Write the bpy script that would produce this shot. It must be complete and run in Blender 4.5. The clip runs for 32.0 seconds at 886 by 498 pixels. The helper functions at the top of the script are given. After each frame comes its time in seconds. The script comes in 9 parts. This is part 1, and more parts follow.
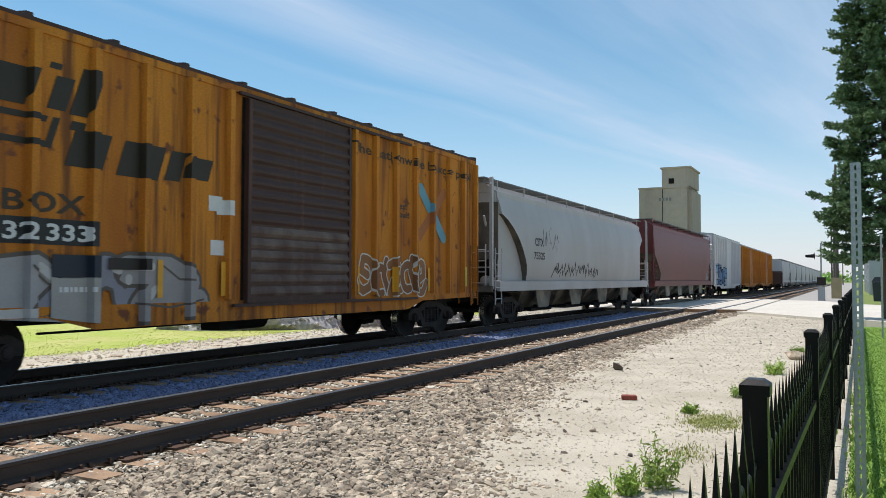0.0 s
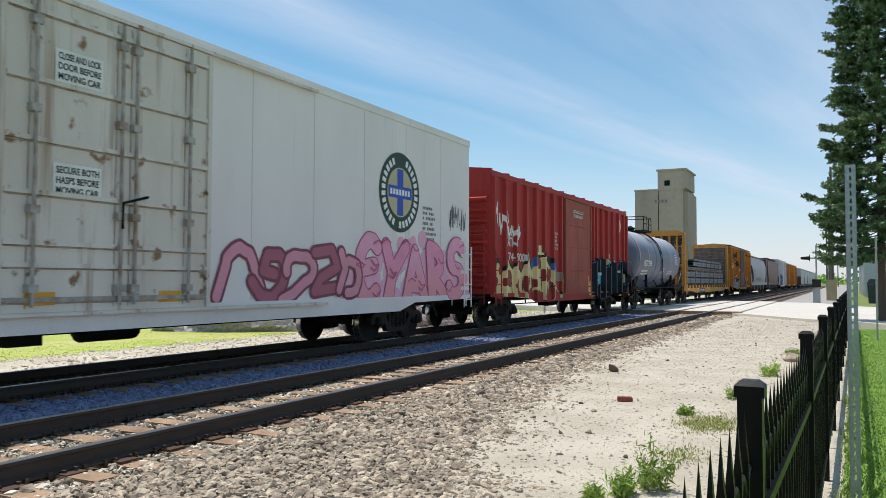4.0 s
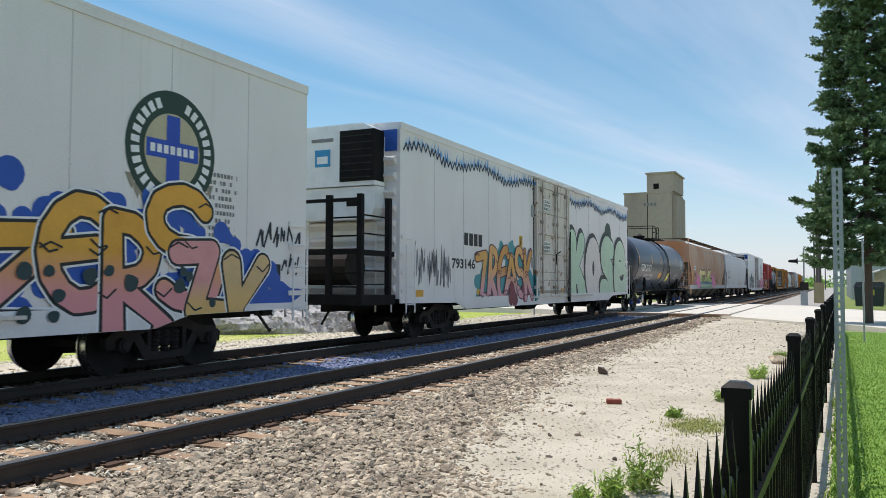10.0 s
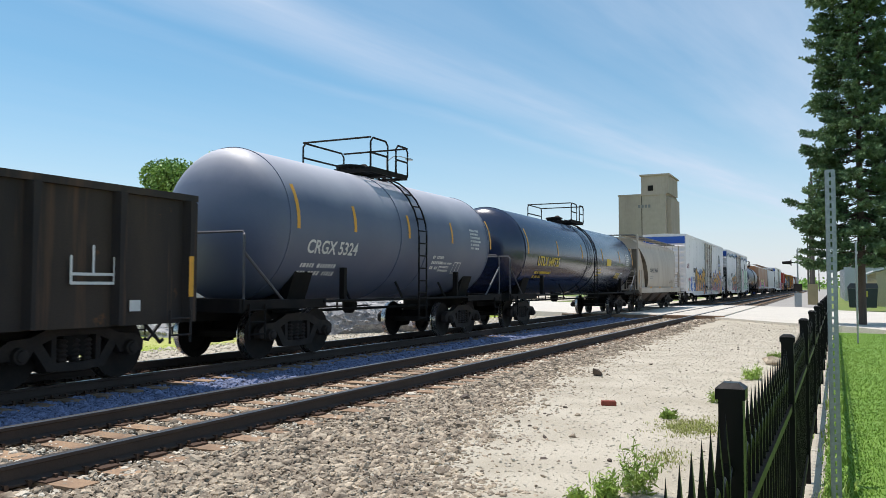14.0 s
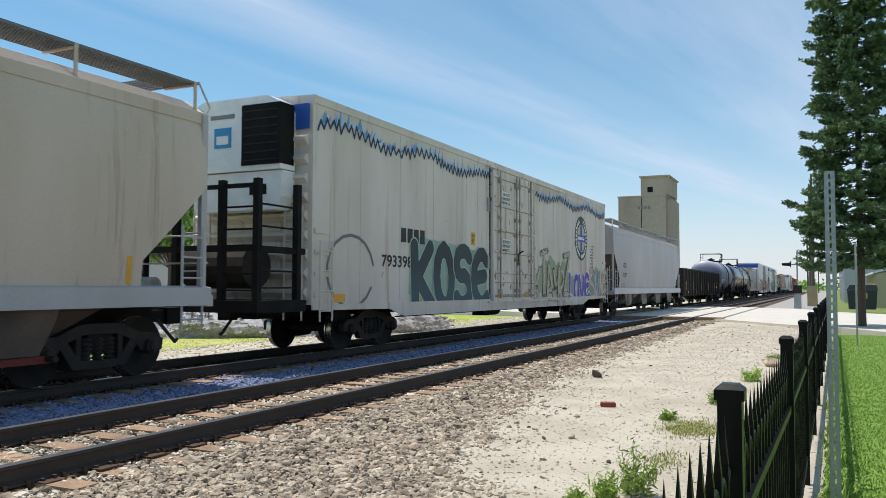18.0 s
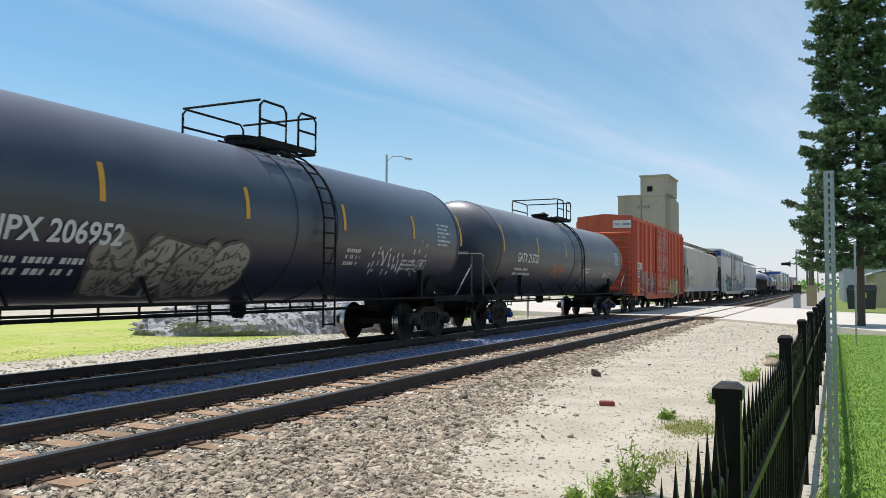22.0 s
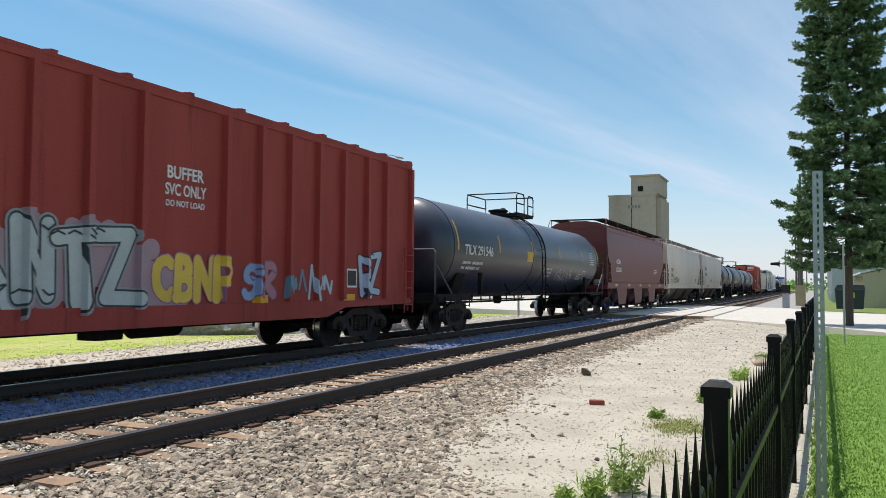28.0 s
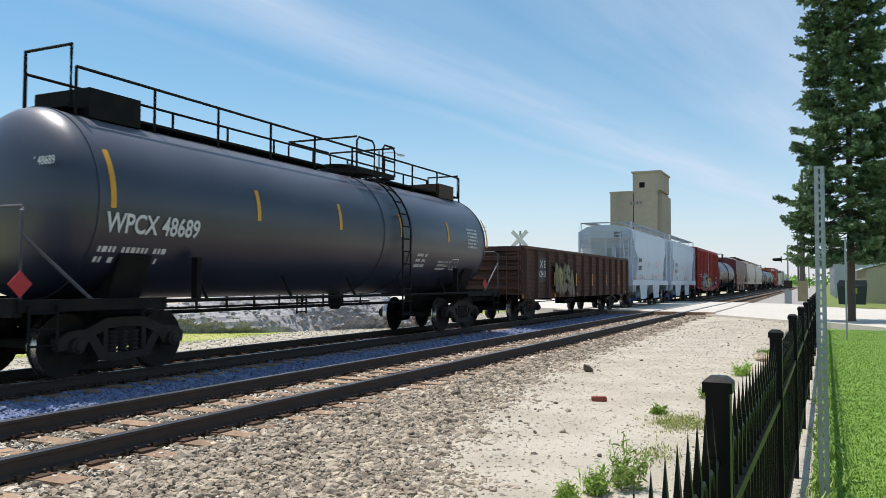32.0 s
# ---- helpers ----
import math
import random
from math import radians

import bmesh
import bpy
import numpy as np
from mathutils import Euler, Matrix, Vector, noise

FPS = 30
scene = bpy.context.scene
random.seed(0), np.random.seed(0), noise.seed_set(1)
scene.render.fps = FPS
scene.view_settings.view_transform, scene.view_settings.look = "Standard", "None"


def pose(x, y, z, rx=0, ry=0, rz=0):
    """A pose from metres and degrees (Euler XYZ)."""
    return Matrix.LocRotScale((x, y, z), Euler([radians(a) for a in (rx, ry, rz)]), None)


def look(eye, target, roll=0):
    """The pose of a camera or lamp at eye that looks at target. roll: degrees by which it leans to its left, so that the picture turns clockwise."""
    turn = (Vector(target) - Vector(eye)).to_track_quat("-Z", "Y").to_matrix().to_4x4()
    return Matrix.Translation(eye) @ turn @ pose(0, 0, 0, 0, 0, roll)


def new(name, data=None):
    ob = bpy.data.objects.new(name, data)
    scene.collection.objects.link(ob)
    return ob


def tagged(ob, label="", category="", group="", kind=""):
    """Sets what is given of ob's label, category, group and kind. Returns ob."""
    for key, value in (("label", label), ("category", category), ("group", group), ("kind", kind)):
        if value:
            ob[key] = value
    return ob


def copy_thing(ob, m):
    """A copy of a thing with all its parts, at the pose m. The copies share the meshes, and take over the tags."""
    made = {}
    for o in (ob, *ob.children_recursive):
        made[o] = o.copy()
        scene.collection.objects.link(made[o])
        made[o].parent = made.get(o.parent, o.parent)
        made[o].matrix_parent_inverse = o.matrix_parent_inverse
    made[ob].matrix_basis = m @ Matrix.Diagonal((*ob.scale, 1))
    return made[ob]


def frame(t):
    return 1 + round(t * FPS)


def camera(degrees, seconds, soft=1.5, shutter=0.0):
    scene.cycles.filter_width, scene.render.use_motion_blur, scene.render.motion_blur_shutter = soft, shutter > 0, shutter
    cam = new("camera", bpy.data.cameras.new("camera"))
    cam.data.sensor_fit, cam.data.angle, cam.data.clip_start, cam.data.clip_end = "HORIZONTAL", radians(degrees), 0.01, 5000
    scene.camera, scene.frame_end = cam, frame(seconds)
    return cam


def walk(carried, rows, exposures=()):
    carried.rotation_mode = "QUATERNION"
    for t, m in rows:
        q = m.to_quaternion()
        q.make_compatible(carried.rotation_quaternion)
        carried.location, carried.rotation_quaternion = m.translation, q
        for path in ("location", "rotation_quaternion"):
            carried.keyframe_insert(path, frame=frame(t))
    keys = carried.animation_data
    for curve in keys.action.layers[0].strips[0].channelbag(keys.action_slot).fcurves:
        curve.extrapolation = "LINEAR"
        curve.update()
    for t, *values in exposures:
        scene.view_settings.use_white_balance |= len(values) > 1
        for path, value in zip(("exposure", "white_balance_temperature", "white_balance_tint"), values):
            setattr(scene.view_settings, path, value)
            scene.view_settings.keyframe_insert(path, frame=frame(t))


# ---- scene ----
# ---------------------------------------------------------------- camera
EYE = (0.0, 0.0, 1.365)
# seconds, heading (degrees left of the track's direction), upward tilt, roll
HELD = [
    (0, 27.177, 2.214, 0.104),
    (0.5, 27.140, 2.144, 0.182),
    (1, 27.119, 2.150, 0.155),
    (1.5, 27.089, 2.172, 0.174),
    (2, 27.079, 2.188, 0.234),
    (2.5, 27.064, 2.226, 0.242),
    (3, 26.962, 2.284, 0.200),
    (3.5, 26.911, 2.322, 0.204),
    (5.5, 26.801, 2.366, -0.044),
    (6, 26.715, 2.378, -0.024),
    (6.5, 26.689, 2.359, -0.014),
    (7, 26.656, 2.414, -0.040),
    (7.5, 26.592, 2.426, -0.036),
    (8, 26.465, 2.420, -0.010),
    (8.5, 26.351, 2.442, 0.052),
    (9, 26.295, 2.475, 0.018),
    (9.5, 26.238, 2.546, 0.101),
    (10, 26.156, 2.533, 0.188),
    (10.5, 26.045, 2.510, 0.239),
    (11, 26.035, 2.574, 0.226),
    (11.5, 25.974, 2.605, 0.198),
    (12, 25.843, 2.629, 0.193),
    (12.5, 25.788, 2.650, 0.150),
    (13, 25.815, 2.664, 0.085),
    (13.5, 25.824, 2.698, 0.068),
    (14, 25.780, 2.689, 0.087),
    (14.5, 25.807, 2.729, 0.150),
    (16.5, 25.844, 2.707, 0.217),
    (17, 25.839, 2.755, 0.194),
    (17.5, 25.777, 2.776, 0.150),
    (18, 25.758, 2.778, 0.158),
    (18.5, 25.718, 2.804, 0.172),
    (19, 25.711, 2.812, 0.217),
    (19.5, 25.680, 2.780, 0.236),
    (20, 25.673, 2.754, 0.206),
    (20.5, 25.705, 2.698, 0.129),
    (21, 25.723, 2.664, 0.168),
    (21.5, 25.708, 2.659, 0.286),
    (22, 25.725, 2.684, 0.308),
    (22.5, 25.709, 2.683, 0.458),
    (23, 25.585, 2.700, 0.547),
    (23.5, 25.621, 2.672, 0.573),
    (24, 25.651, 2.649, 0.560),
    (24.5, 25.618, 2.634, 0.594),
    (25, 25.571, 2.636, 0.576),
    (25.5, 25.415, 2.602, 0.567),
    (27.5, 25.156, 2.595, 0.449),
    (28, 25.069, 2.626, 0.435),
    (28.5, 24.998, 2.601, 0.460),
    (29, 24.921, 2.582, 0.499),
    (29.5, 24.912, 2.588, 0.506),
    (30, 24.827, 2.553, 0.407),
    (30.5, 24.845, 2.478, 0.275),
    (31, 25.055, 2.451, 0.218),
    (31.5, 25.200, 2.431, 0.234),
    (32, 25.194, 2.420, 0.188),
]
cam = camera(58.47, 32.0, soft=0.5, shutter=0.05)


def held(t, head):
    """The hand sways a centimetre to the side and down over the clip."""
    side, a = 0.015 * t / 32 - 0.008, radians(head)
    return EYE[0] + side * math.sin(a), EYE[1] - side * math.cos(a), EYE[2] + 0.006 - 0.012 * t / 32


walk(cam, [(t, pose(*held(t, head), 90 + up, 0, head - 90) @ pose(0, 0, 0, 0, 0, roll)) for t, head, up, roll in HELD],
     exposures=[(0.0, 0.0, 6500, 15), (32.0, 0.0, 6500, 15)])

# ---------------------------------------------------------------- sky and sun
SUN_TO = Vector((-0.04, -0.36, -1.0)).normalized()
world = bpy.data.worlds.new("world")
scene.world = world
world.use_nodes = True
wn, wl = world.node_tree.nodes, world.node_tree.links
sky = wn.new("ShaderNodeTexSky")
sky.sky_type, sky.sun_disc = "NISHITA", False
sky.sun_elevation, sky.sun_rotation = math.asin(-SUN_TO.z), math.atan2(-SUN_TO.x, -SUN_TO.y)
sky.air_density, sky.dust_density, sky.ozone_density = 1.0, 0.3, 2.0
# thin cirrus drawn out along one wind direction, on a flat layer overhead
tc = wn.new("ShaderNodeTexCoord")
sep = wn.new("ShaderNodeSeparateXYZ")
wl.new(tc.outputs["Generated"], sep.inputs[0])


def wmath(op, a, b):
    m = wn.new("ShaderNodeMath")
    m.operation = op
    for k, q in enumerate((a, b)):
        if isinstance(q, (int, float)):
            m.inputs[k].default_value = q
        else:
            wl.new(q, m.inputs[k])
    return m.outputs[0]


rise = wmath("MAXIMUM", sep.outputs[2], 0.02)
px, py = wmath("DIVIDE", sep.outputs[0], rise), wmath("DIVIDE", sep.outputs[1], rise)
WIND = radians(-9.4)
along = wmath("ADD", wmath("MULTIPLY", px, math.cos(WIND)), wmath("MULTIPLY", py, math.sin(WIND)))
across = wmath("ADD", wmath("MULTIPLY", px, -math.sin(WIND)), wmath("MULTIPLY", py, math.cos(WIND)))


def wnoise(su, sv, detail, seed):
    c = wn.new("ShaderNodeCombineXYZ")
    wl.new(wmath("MULTIPLY", along, su), c.inputs[0])
    wl.new(wmath("MULTIPLY", across, sv), c.inputs[1])
    c.inputs[2].default_value = seed
    n = wn.new("ShaderNodeTexNoise")
    n.inputs["Scale"].default_value, n.inputs["Detail"].default_value, n.inputs["Roughness"].default_value = 1.0, detail, 0.58
    wl.new(c.outputs[0], n.inputs["Vector"])
    return n.outputs["Fac"]


shifted = wmath("ADD", across, wmath("MULTIPLY", wmath("SUBTRACT", wnoise(0.5, 0.8, 4, 1.3), 0.5), 0.5))
lane = wn.new("ShaderNodeValToRGB")
wl.new(wmath("MULTIPLY", shifted, 0.25), lane.inputs[0])
while len(lane.color_ramp.elements) < 10:
    lane.color_ramp.elements.new(0.5)
for e, (p, v) in zip(lane.color_ramp.elements, ((0.0, 0.25), (0.15, 0.42), (0.27, 0.4), (0.36, 0.1), (0.44, 0.22), (0.515, 0.55), (0.59, 0.25), (0.64, 0.05), (0.672, 0.2), (0.705, 0.06))):
    e.position, e.color = p, (v, v, v, 1)
veil = wmath("MULTIPLY", lane.outputs[0], wmath("MAXIMUM", wmath("SUBTRACT", wmath("MULTIPLY", wnoise(0.3, 2.2, 7, 4.7), 2.4), 0.5), 0.0))
haze = wmath("MULTIPLY", wmath("POWER", wmath("MAXIMUM", wmath("SUBTRACT", 1.0, wmath("MULTIPLY", rise, 3.2)), 0.0), 2.0), 0.6)
veil = wmath("MINIMUM", wmath("ADD", wmath("ADD", veil, haze), 0.04), 0.85)
deep = wn.new("ShaderNodeHueSaturation")
deep.inputs["Saturation"].default_value, deep.inputs["Hue"].default_value = 1.25, 0.479
wl.new(sky.outputs[0], deep.inputs["Color"])
mixc = wn.new("ShaderNodeMix")
mixc.data_type = "RGBA"
mixc.inputs[7].default_value = (5.2, 6.05, 7.1, 1)
wl.new(veil, mixc.inputs[0])
wl.new(deep.outputs[0], mixc.inputs[6])
wl.new(mixc.outputs[2], wn["Background"].inputs[0])
wn["Background"].inputs[1].default_value = 0.13
sun = new("sun", bpy.data.lights.new("sun", "SUN"))
sun.data.energy, sun.data.angle, sun.data.color = 4.5, radians(0.53), (1.0, 0.96, 0.89)
sun.matrix_world = look((0, 0, 60), Vector((0, 0, 60)) + SUN_TO)


# ---------------------------------------------------------------- materials
def rgb(h):
    """Linear colour from an sRGB hex string."""
    out = []
    for k in (0, 2, 4):
        c = int(h[k:k + 2], 16) / 255
        out.append(c / 12.92 if c <= 0.04045 else ((c + 0.055) / 1.055) ** 2.4)
    return (*out, 1)


def mat(name, color, rough=0.6, metal=0.0, second=None, amount=0.35, scale=1.6, fine=40.0, bump=0.15, streak=0.0,
        rust=None, rust_at=0.62, spec=0.5, rand=0.0, runs=None, runs_at=0.56, runs_by=0.7, sunlit_dust=None):
    """A surface of two tones at two scales, with fine relief, optional run-down streaks and rust patches."""
    m = bpy.data.materials.new(name)
    m.use_nodes = True
    n, l = m.node_tree.nodes, m.node_tree.links
    b = n["Principled BSDF"]
    b.inputs["Metallic"].default_value = metal
    b.inputs["Specular IOR Level"].default_value = spec
    co = n.new("ShaderNodeTexCoord")
    color = (*color[:3], 1)
    second = (*(second or [c * 0.6 for c in color[:3]])[:3], 1)
    big = n.new("ShaderNodeTexNoise")
    big.inputs["Scale"].default_value, big.inputs["Detail"].default_value = scale, 6
    l.new(co.outputs["Object"], big.inputs["Vector"])
    if streak:
        sm = n.new("ShaderNodeMapping")
        sm.inputs["Scale"].default_value = (1, 1, streak)
        l.new(co.outputs["Object"], sm.inputs[0])
        l.new(sm.outputs[0], big.inputs["Vector"])
    sml = n.new("ShaderNodeTexNoise")
    sml.inputs["Scale"].default_value, sml.inputs["Detail"].default_value = fine, 4
    l.new(co.outputs["Object"], sml.inputs["Vector"])
    ramp = n.new("ShaderNodeMapRange")
    ramp.inputs[1].default_value, ramp.inputs[2].default_value = 0.38, 0.68
    ramp.inputs[4].default_value = amount
    l.new(big.outputs["Fac"], ramp.inputs[0])
    mx = n.new("ShaderNodeMix")
    mx.data_type = "RGBA"
    mx.inputs[6].default_value, mx.inputs[7].default_value = color, second
    l.new(ramp.outputs[0], mx.inputs[0])
    mul = n.new("ShaderNodeMix")
    mul.data_type, mul.blend_type = "RGBA", "MULTIPLY"
    mul.inputs[0].default_value = 0.45 if bump > 0.08 else 0.14
    l.new(mx.outputs[2], mul.inputs[6])
    g = n.new("ShaderNodeMapRange")
    g.inputs[1].default_value, g.inputs[2].default_value, g.inputs[3].default_value, g.inputs[4].default_value = 0.3, 0.7, 0.55, 1.25
    l.new(sml.outputs["Fac"], g.inputs[0])
    l.new(g.outputs[0], mul.inputs[7])
    out = mul.outputs[2]
    if rust:
        rn = n.new("ShaderNodeTexNoise")
        rn.inputs["Scale"].default_value, rn.inputs["Detail"].default_value = 3.1, 9
        l.new(co.outputs["Object"], rn.inputs["Vector"])
        rr = n.new("ShaderNodeMapRange")
        rr.inputs[1].default_value, rr.inputs[2].default_value = rust_at, rust_at + 0.06
        l.new(rn.outputs["Fac"], rr.inputs[0])
        rx = n.new("ShaderNodeMix")
        rx.data_type = "RGBA"
        rx.inputs[7].default_value = (*rust[:3], 1)
        l.new(rr.outputs[0], rx.inputs[0])
        l.new(out, rx.inputs[6])
        out = rx.outputs[2]
    if runs:
        vm = n.new("ShaderNodeMapping")
        vm.inputs["Scale"].default_value = (4.5, 4.5, 0.22)
        l.new(co.outputs["Object"], vm.inputs[0])
        vn = n.new("ShaderNodeTexNoise")
        vn.inputs["Scale"].default_value, vn.inputs["Detail"].default_value, vn.inputs["Roughness"].default_value = 1.0, 7, 0.65
        l.new(vm.outputs[0], vn.inputs["Vector"])
        vr = n.new("ShaderNodeMapRange")
        vr.inputs[1].default_value, vr.inputs[2].default_value, vr.inputs[4].default_value = runs_at, runs_at + 0.14, runs_by
        l.new(vn.outputs["Fac"], vr.inputs[0])
        vx = n.new("ShaderNodeMix")
        vx.data_type = "RGBA"
        vx.inputs[7].default_value = (*runs[:3], 1)
        l.new(vr.outputs[0], vx.inputs[0])
        l.new(out, vx.inputs[6])
        out = vx.outputs[2]
    if sunlit_dust:
        # pale dust on what faces the sky, with sunlight put into its colour
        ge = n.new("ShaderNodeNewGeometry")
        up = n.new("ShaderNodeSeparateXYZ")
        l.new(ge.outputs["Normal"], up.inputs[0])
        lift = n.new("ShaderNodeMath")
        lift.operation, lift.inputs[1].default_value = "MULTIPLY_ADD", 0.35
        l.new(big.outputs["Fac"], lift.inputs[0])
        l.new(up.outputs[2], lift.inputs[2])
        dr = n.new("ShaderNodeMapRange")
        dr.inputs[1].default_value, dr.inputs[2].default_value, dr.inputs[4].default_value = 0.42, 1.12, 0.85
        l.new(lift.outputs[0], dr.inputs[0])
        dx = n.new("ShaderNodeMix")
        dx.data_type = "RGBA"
        dx.inputs[7].default_value = (*sunlit_dust[:3], 1)
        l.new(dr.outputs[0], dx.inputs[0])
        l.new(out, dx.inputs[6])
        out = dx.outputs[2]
    if rand:
        oi = n.new("ShaderNodeObjectInfo")
        geo = n.new("ShaderNodeNewGeometry")
        ad = n.new("ShaderNodeMath")
        ad.operation = "ADD"
        l.new(oi.outputs["Random"], ad.inputs[0])
        l.new(geo.outputs["Random Per Island"], ad.inputs[1])
        pr = n.new("ShaderNodeMapRange")
        pr.inputs[2].default_value, pr.inputs[3].default_value, pr.inputs[4].default_value = 2.0, 1 - rand, 1 + rand
        l.new(ad.outputs[0], pr.inputs[0])
        pm = n.new("ShaderNodeMix")
        pm.data_type, pm.blend_type = "RGBA", "MULTIPLY"
        pm.inputs[0].default_value = 1
        l.new(out, pm.inputs[6])
        l.new(pr.outputs[0], pm.inputs[7])
        out = pm.outputs[2]
    l.new(out, b.inputs["Base Color"])
    rg = n.new("ShaderNodeMapRange")
    rg.inputs[3].default_value, rg.inputs[4].default_value = max(rough - 0.12, 0.03), min(rough + 0.15, 1)
    l.new(sml.outputs["Fac"], rg.inputs[0])
    l.new(rg.outputs[0], b.inputs["Roughness"])
    if bump:
        bp = n.new("ShaderNodeBump")
        bp.inputs["Strength"].default_value, bp.inputs["Distance"].default_value = bump, 0.01
        l.new(sml.outputs["Fac"], bp.inputs["Height"])
        l.new(bp.outputs[0], b.inputs["Normal"])
    return m


RUST = (0.16, 0.06, 0.025)
M = {}
M["ballast"] = mat("ballast_stone", (0.47, 0.39, 0.285), 0.9, second=(0.15, 0.112, 0.078), amount=0.9, scale=9, fine=70, bump=0.5, rand=0.7)
# stones by the far track: train shade and blue skylight put into the colour
M["ballast_in_shade"] = mat("shaded_blue_grey_stone", (0.16, 0.19, 0.295), 0.85, second=(0.07, 0.083, 0.14), scale=9, fine=70, bump=0.5, rand=0.65)
# beds far darker than their stones: shade of the gaps put into the colour
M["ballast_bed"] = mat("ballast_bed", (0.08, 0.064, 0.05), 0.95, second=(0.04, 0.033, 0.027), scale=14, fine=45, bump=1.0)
M["ballast_bed_in_shade"] = mat("shaded_grey_ballast_bed", (0.05, 0.055, 0.07), 0.95, second=(0.028, 0.03, 0.037), scale=14, fine=45, bump=1.0)
M["lot"] = mat("limestone_gravel", (0.54, 0.485, 0.38), 0.95, second=(0.4, 0.35, 0.262), amount=0.8, scale=1.3, fine=75, bump=0.9)
M["lot_stone"] = mat("limestone_pebble", (0.62, 0.56, 0.45), 0.9, second=(0.44, 0.385, 0.3), scale=12, fine=80, bump=0.4, rand=0.3)
M["dark_clod"] = mat("dark_clod", (0.13, 0.1, 0.08), 0.95, scale=8, fine=60, bump=0.6, rand=0.3)
M["brick"] = mat("red_brick", (0.28, 0.07, 0.045), 0.9, scale=14, fine=90, bump=0.5)
M["concrete"] = mat("pale_concrete", (0.62, 0.58, 0.5), 0.9, second=(0.48, 0.44, 0.38), scale=0.4, fine=25, bump=0.25)
M["road"] = mat("pale_asphalt", (0.36, 0.34, 0.31), 0.92, second=(0.27, 0.25, 0.22), scale=0.25, fine=20, bump=0.3)
M["field"] = mat("field_grass", (0.14, 0.2, 0.035), 0.95, second=(0.2, 0.22, 0.06), amount=0.8, scale=0.06, fine=6, bump=0.6)
M["grass"] = mat("meadow_grass", (0.36, 0.44, 0.06), 0.9, second=(0.5, 0.46, 0.17), amount=0.8, scale=0.3, fine=9, bump=0.8)
M["lawn"] = mat("lawn_grass", (0.13, 0.25, 0.028), 0.9, second=(0.2, 0.32, 0.045), amount=0.7, scale=0.8, fine=30, bump=0.8)
M["blade"] = mat("grass_blade", (0.2, 0.36, 0.035), 0.6, second=(0.29, 0.43, 0.06), scale=0.9, fine=12, bump=0, rand=0.4)
M["meadow_blade"] = mat("meadow_blade", (0.36, 0.46, 0.06), 0.7, second=(0.5, 0.52, 0.14), scale=0.5, fine=10, bump=0, rand=0.3)
M["weed"] = mat("weed_leaf", (0.24, 0.36, 0.055), 0.6, second=(0.36, 0.46, 0.1), scale=4, fine=20, bump=0, rand=0.4)
M["dry"] = mat("dry_grass", (0.34, 0.36, 0.11), 0.8, second=(0.25, 0.31, 0.07), scale=3, fine=20, bump=0, rand=0.3)
M["rail"] = mat("rail_steel", (0.062, 0.044, 0.035), 0.7, 0.0, second=(0.036, 0.027, 0.022), scale=2, fine=60, bump=0.3, spec=0.35)
M["railhead"] = mat("worn_rail_top", (0.35, 0.34, 0.33), 0.3, 0.9, second=(0.22, 0.19, 0.17), scale=4, fine=60, bump=0.05)
M["tie"] = mat("weathered_tie", (0.38, 0.25, 0.15), 0.9, second=(0.22, 0.14, 0.09), amount=0.8, scale=5, fine=50, bump=0.6, rand=0.4)
M["spike"] = mat("rusty_iron", (0.1, 0.06, 0.04), 0.7, 0.5, scale=9, fine=60)
M["fence"] = mat("black_fence_paint", (0.004, 0.004, 0.0045), 0.35, spec=0.16, second=(0.009, 0.009, 0.009), scale=4, fine=50, bump=0.08)
M["galv"] = mat("galvanised_steel", (0.42, 0.44, 0.45), 0.5, 0.75, second=(0.3, 0.31, 0.33), scale=9, fine=40, bump=0.1)
M["under"] = mat("grimy_black_steel", (0.010, 0.0095, 0.0095), 0.75, 0.0, second=(0.022, 0.018, 0.015), amount=0.7, scale=3, fine=35, bump=0.25, spec=0.15)
M["truck"] = mat("truck_casting", (0.03, 0.025, 0.023), 0.7, 0.0, second=(0.055, 0.042, 0.034), amount=0.7, scale=4, fine=40, bump=0.3, spec=0.2)
M["wheel"] = mat("wheel_steel", (0.018, 0.015, 0.013), 0.7, 0.1, second=(0.042, 0.03, 0.024), scale=6, fine=40, bump=0.15, spec=0.2)
M["tread"] = mat("polished_tread", (0.55, 0.54, 0.52), 0.25, 0.95, scale=6, fine=40, bump=0.03)
M["blue_cap"] = mat("blue_bearing_cap", (0.02, 0.07, 0.3), 0.5, scale=8, fine=30)
M["yellow_mark"] = mat("yellow_reflector", (0.75, 0.36, 0.02), 0.45, second=(0.6, 0.27, 0.02), scale=6, fine=40, bump=0.02)
M["white_mark"] = mat("white_lettering", (0.72, 0.72, 0.7), 0.6, second=(0.5, 0.5, 0.48), scale=5, fine=40, bump=0.02)
M["black_mark"] = mat("black_lettering", (0.015, 0.015, 0.016), 0.6, second=(0.05, 0.05, 0.05), scale=5, fine=40, bump=0.02)
M["yellow_letter"] = mat("yellow_lettering", (0.7, 0.5, 0.03), 0.6, second=(0.5, 0.34, 0.03), scale=5, fine=40, bump=0.02)
M["grey_mark"] = mat("grey_lettering", (0.22, 0.22, 0.22), 0.6, scale=5, fine=40, bump=0.02)
M["red_mark"] = mat("red_marking", (0.5, 0.03, 0.03), 0.6, scale=5, fine=40, bump=0.02)
M["grate"] = mat("walkway_grating", (0.2, 0.205, 0.21), 0.6, 0.3, scale=4, fine=40)
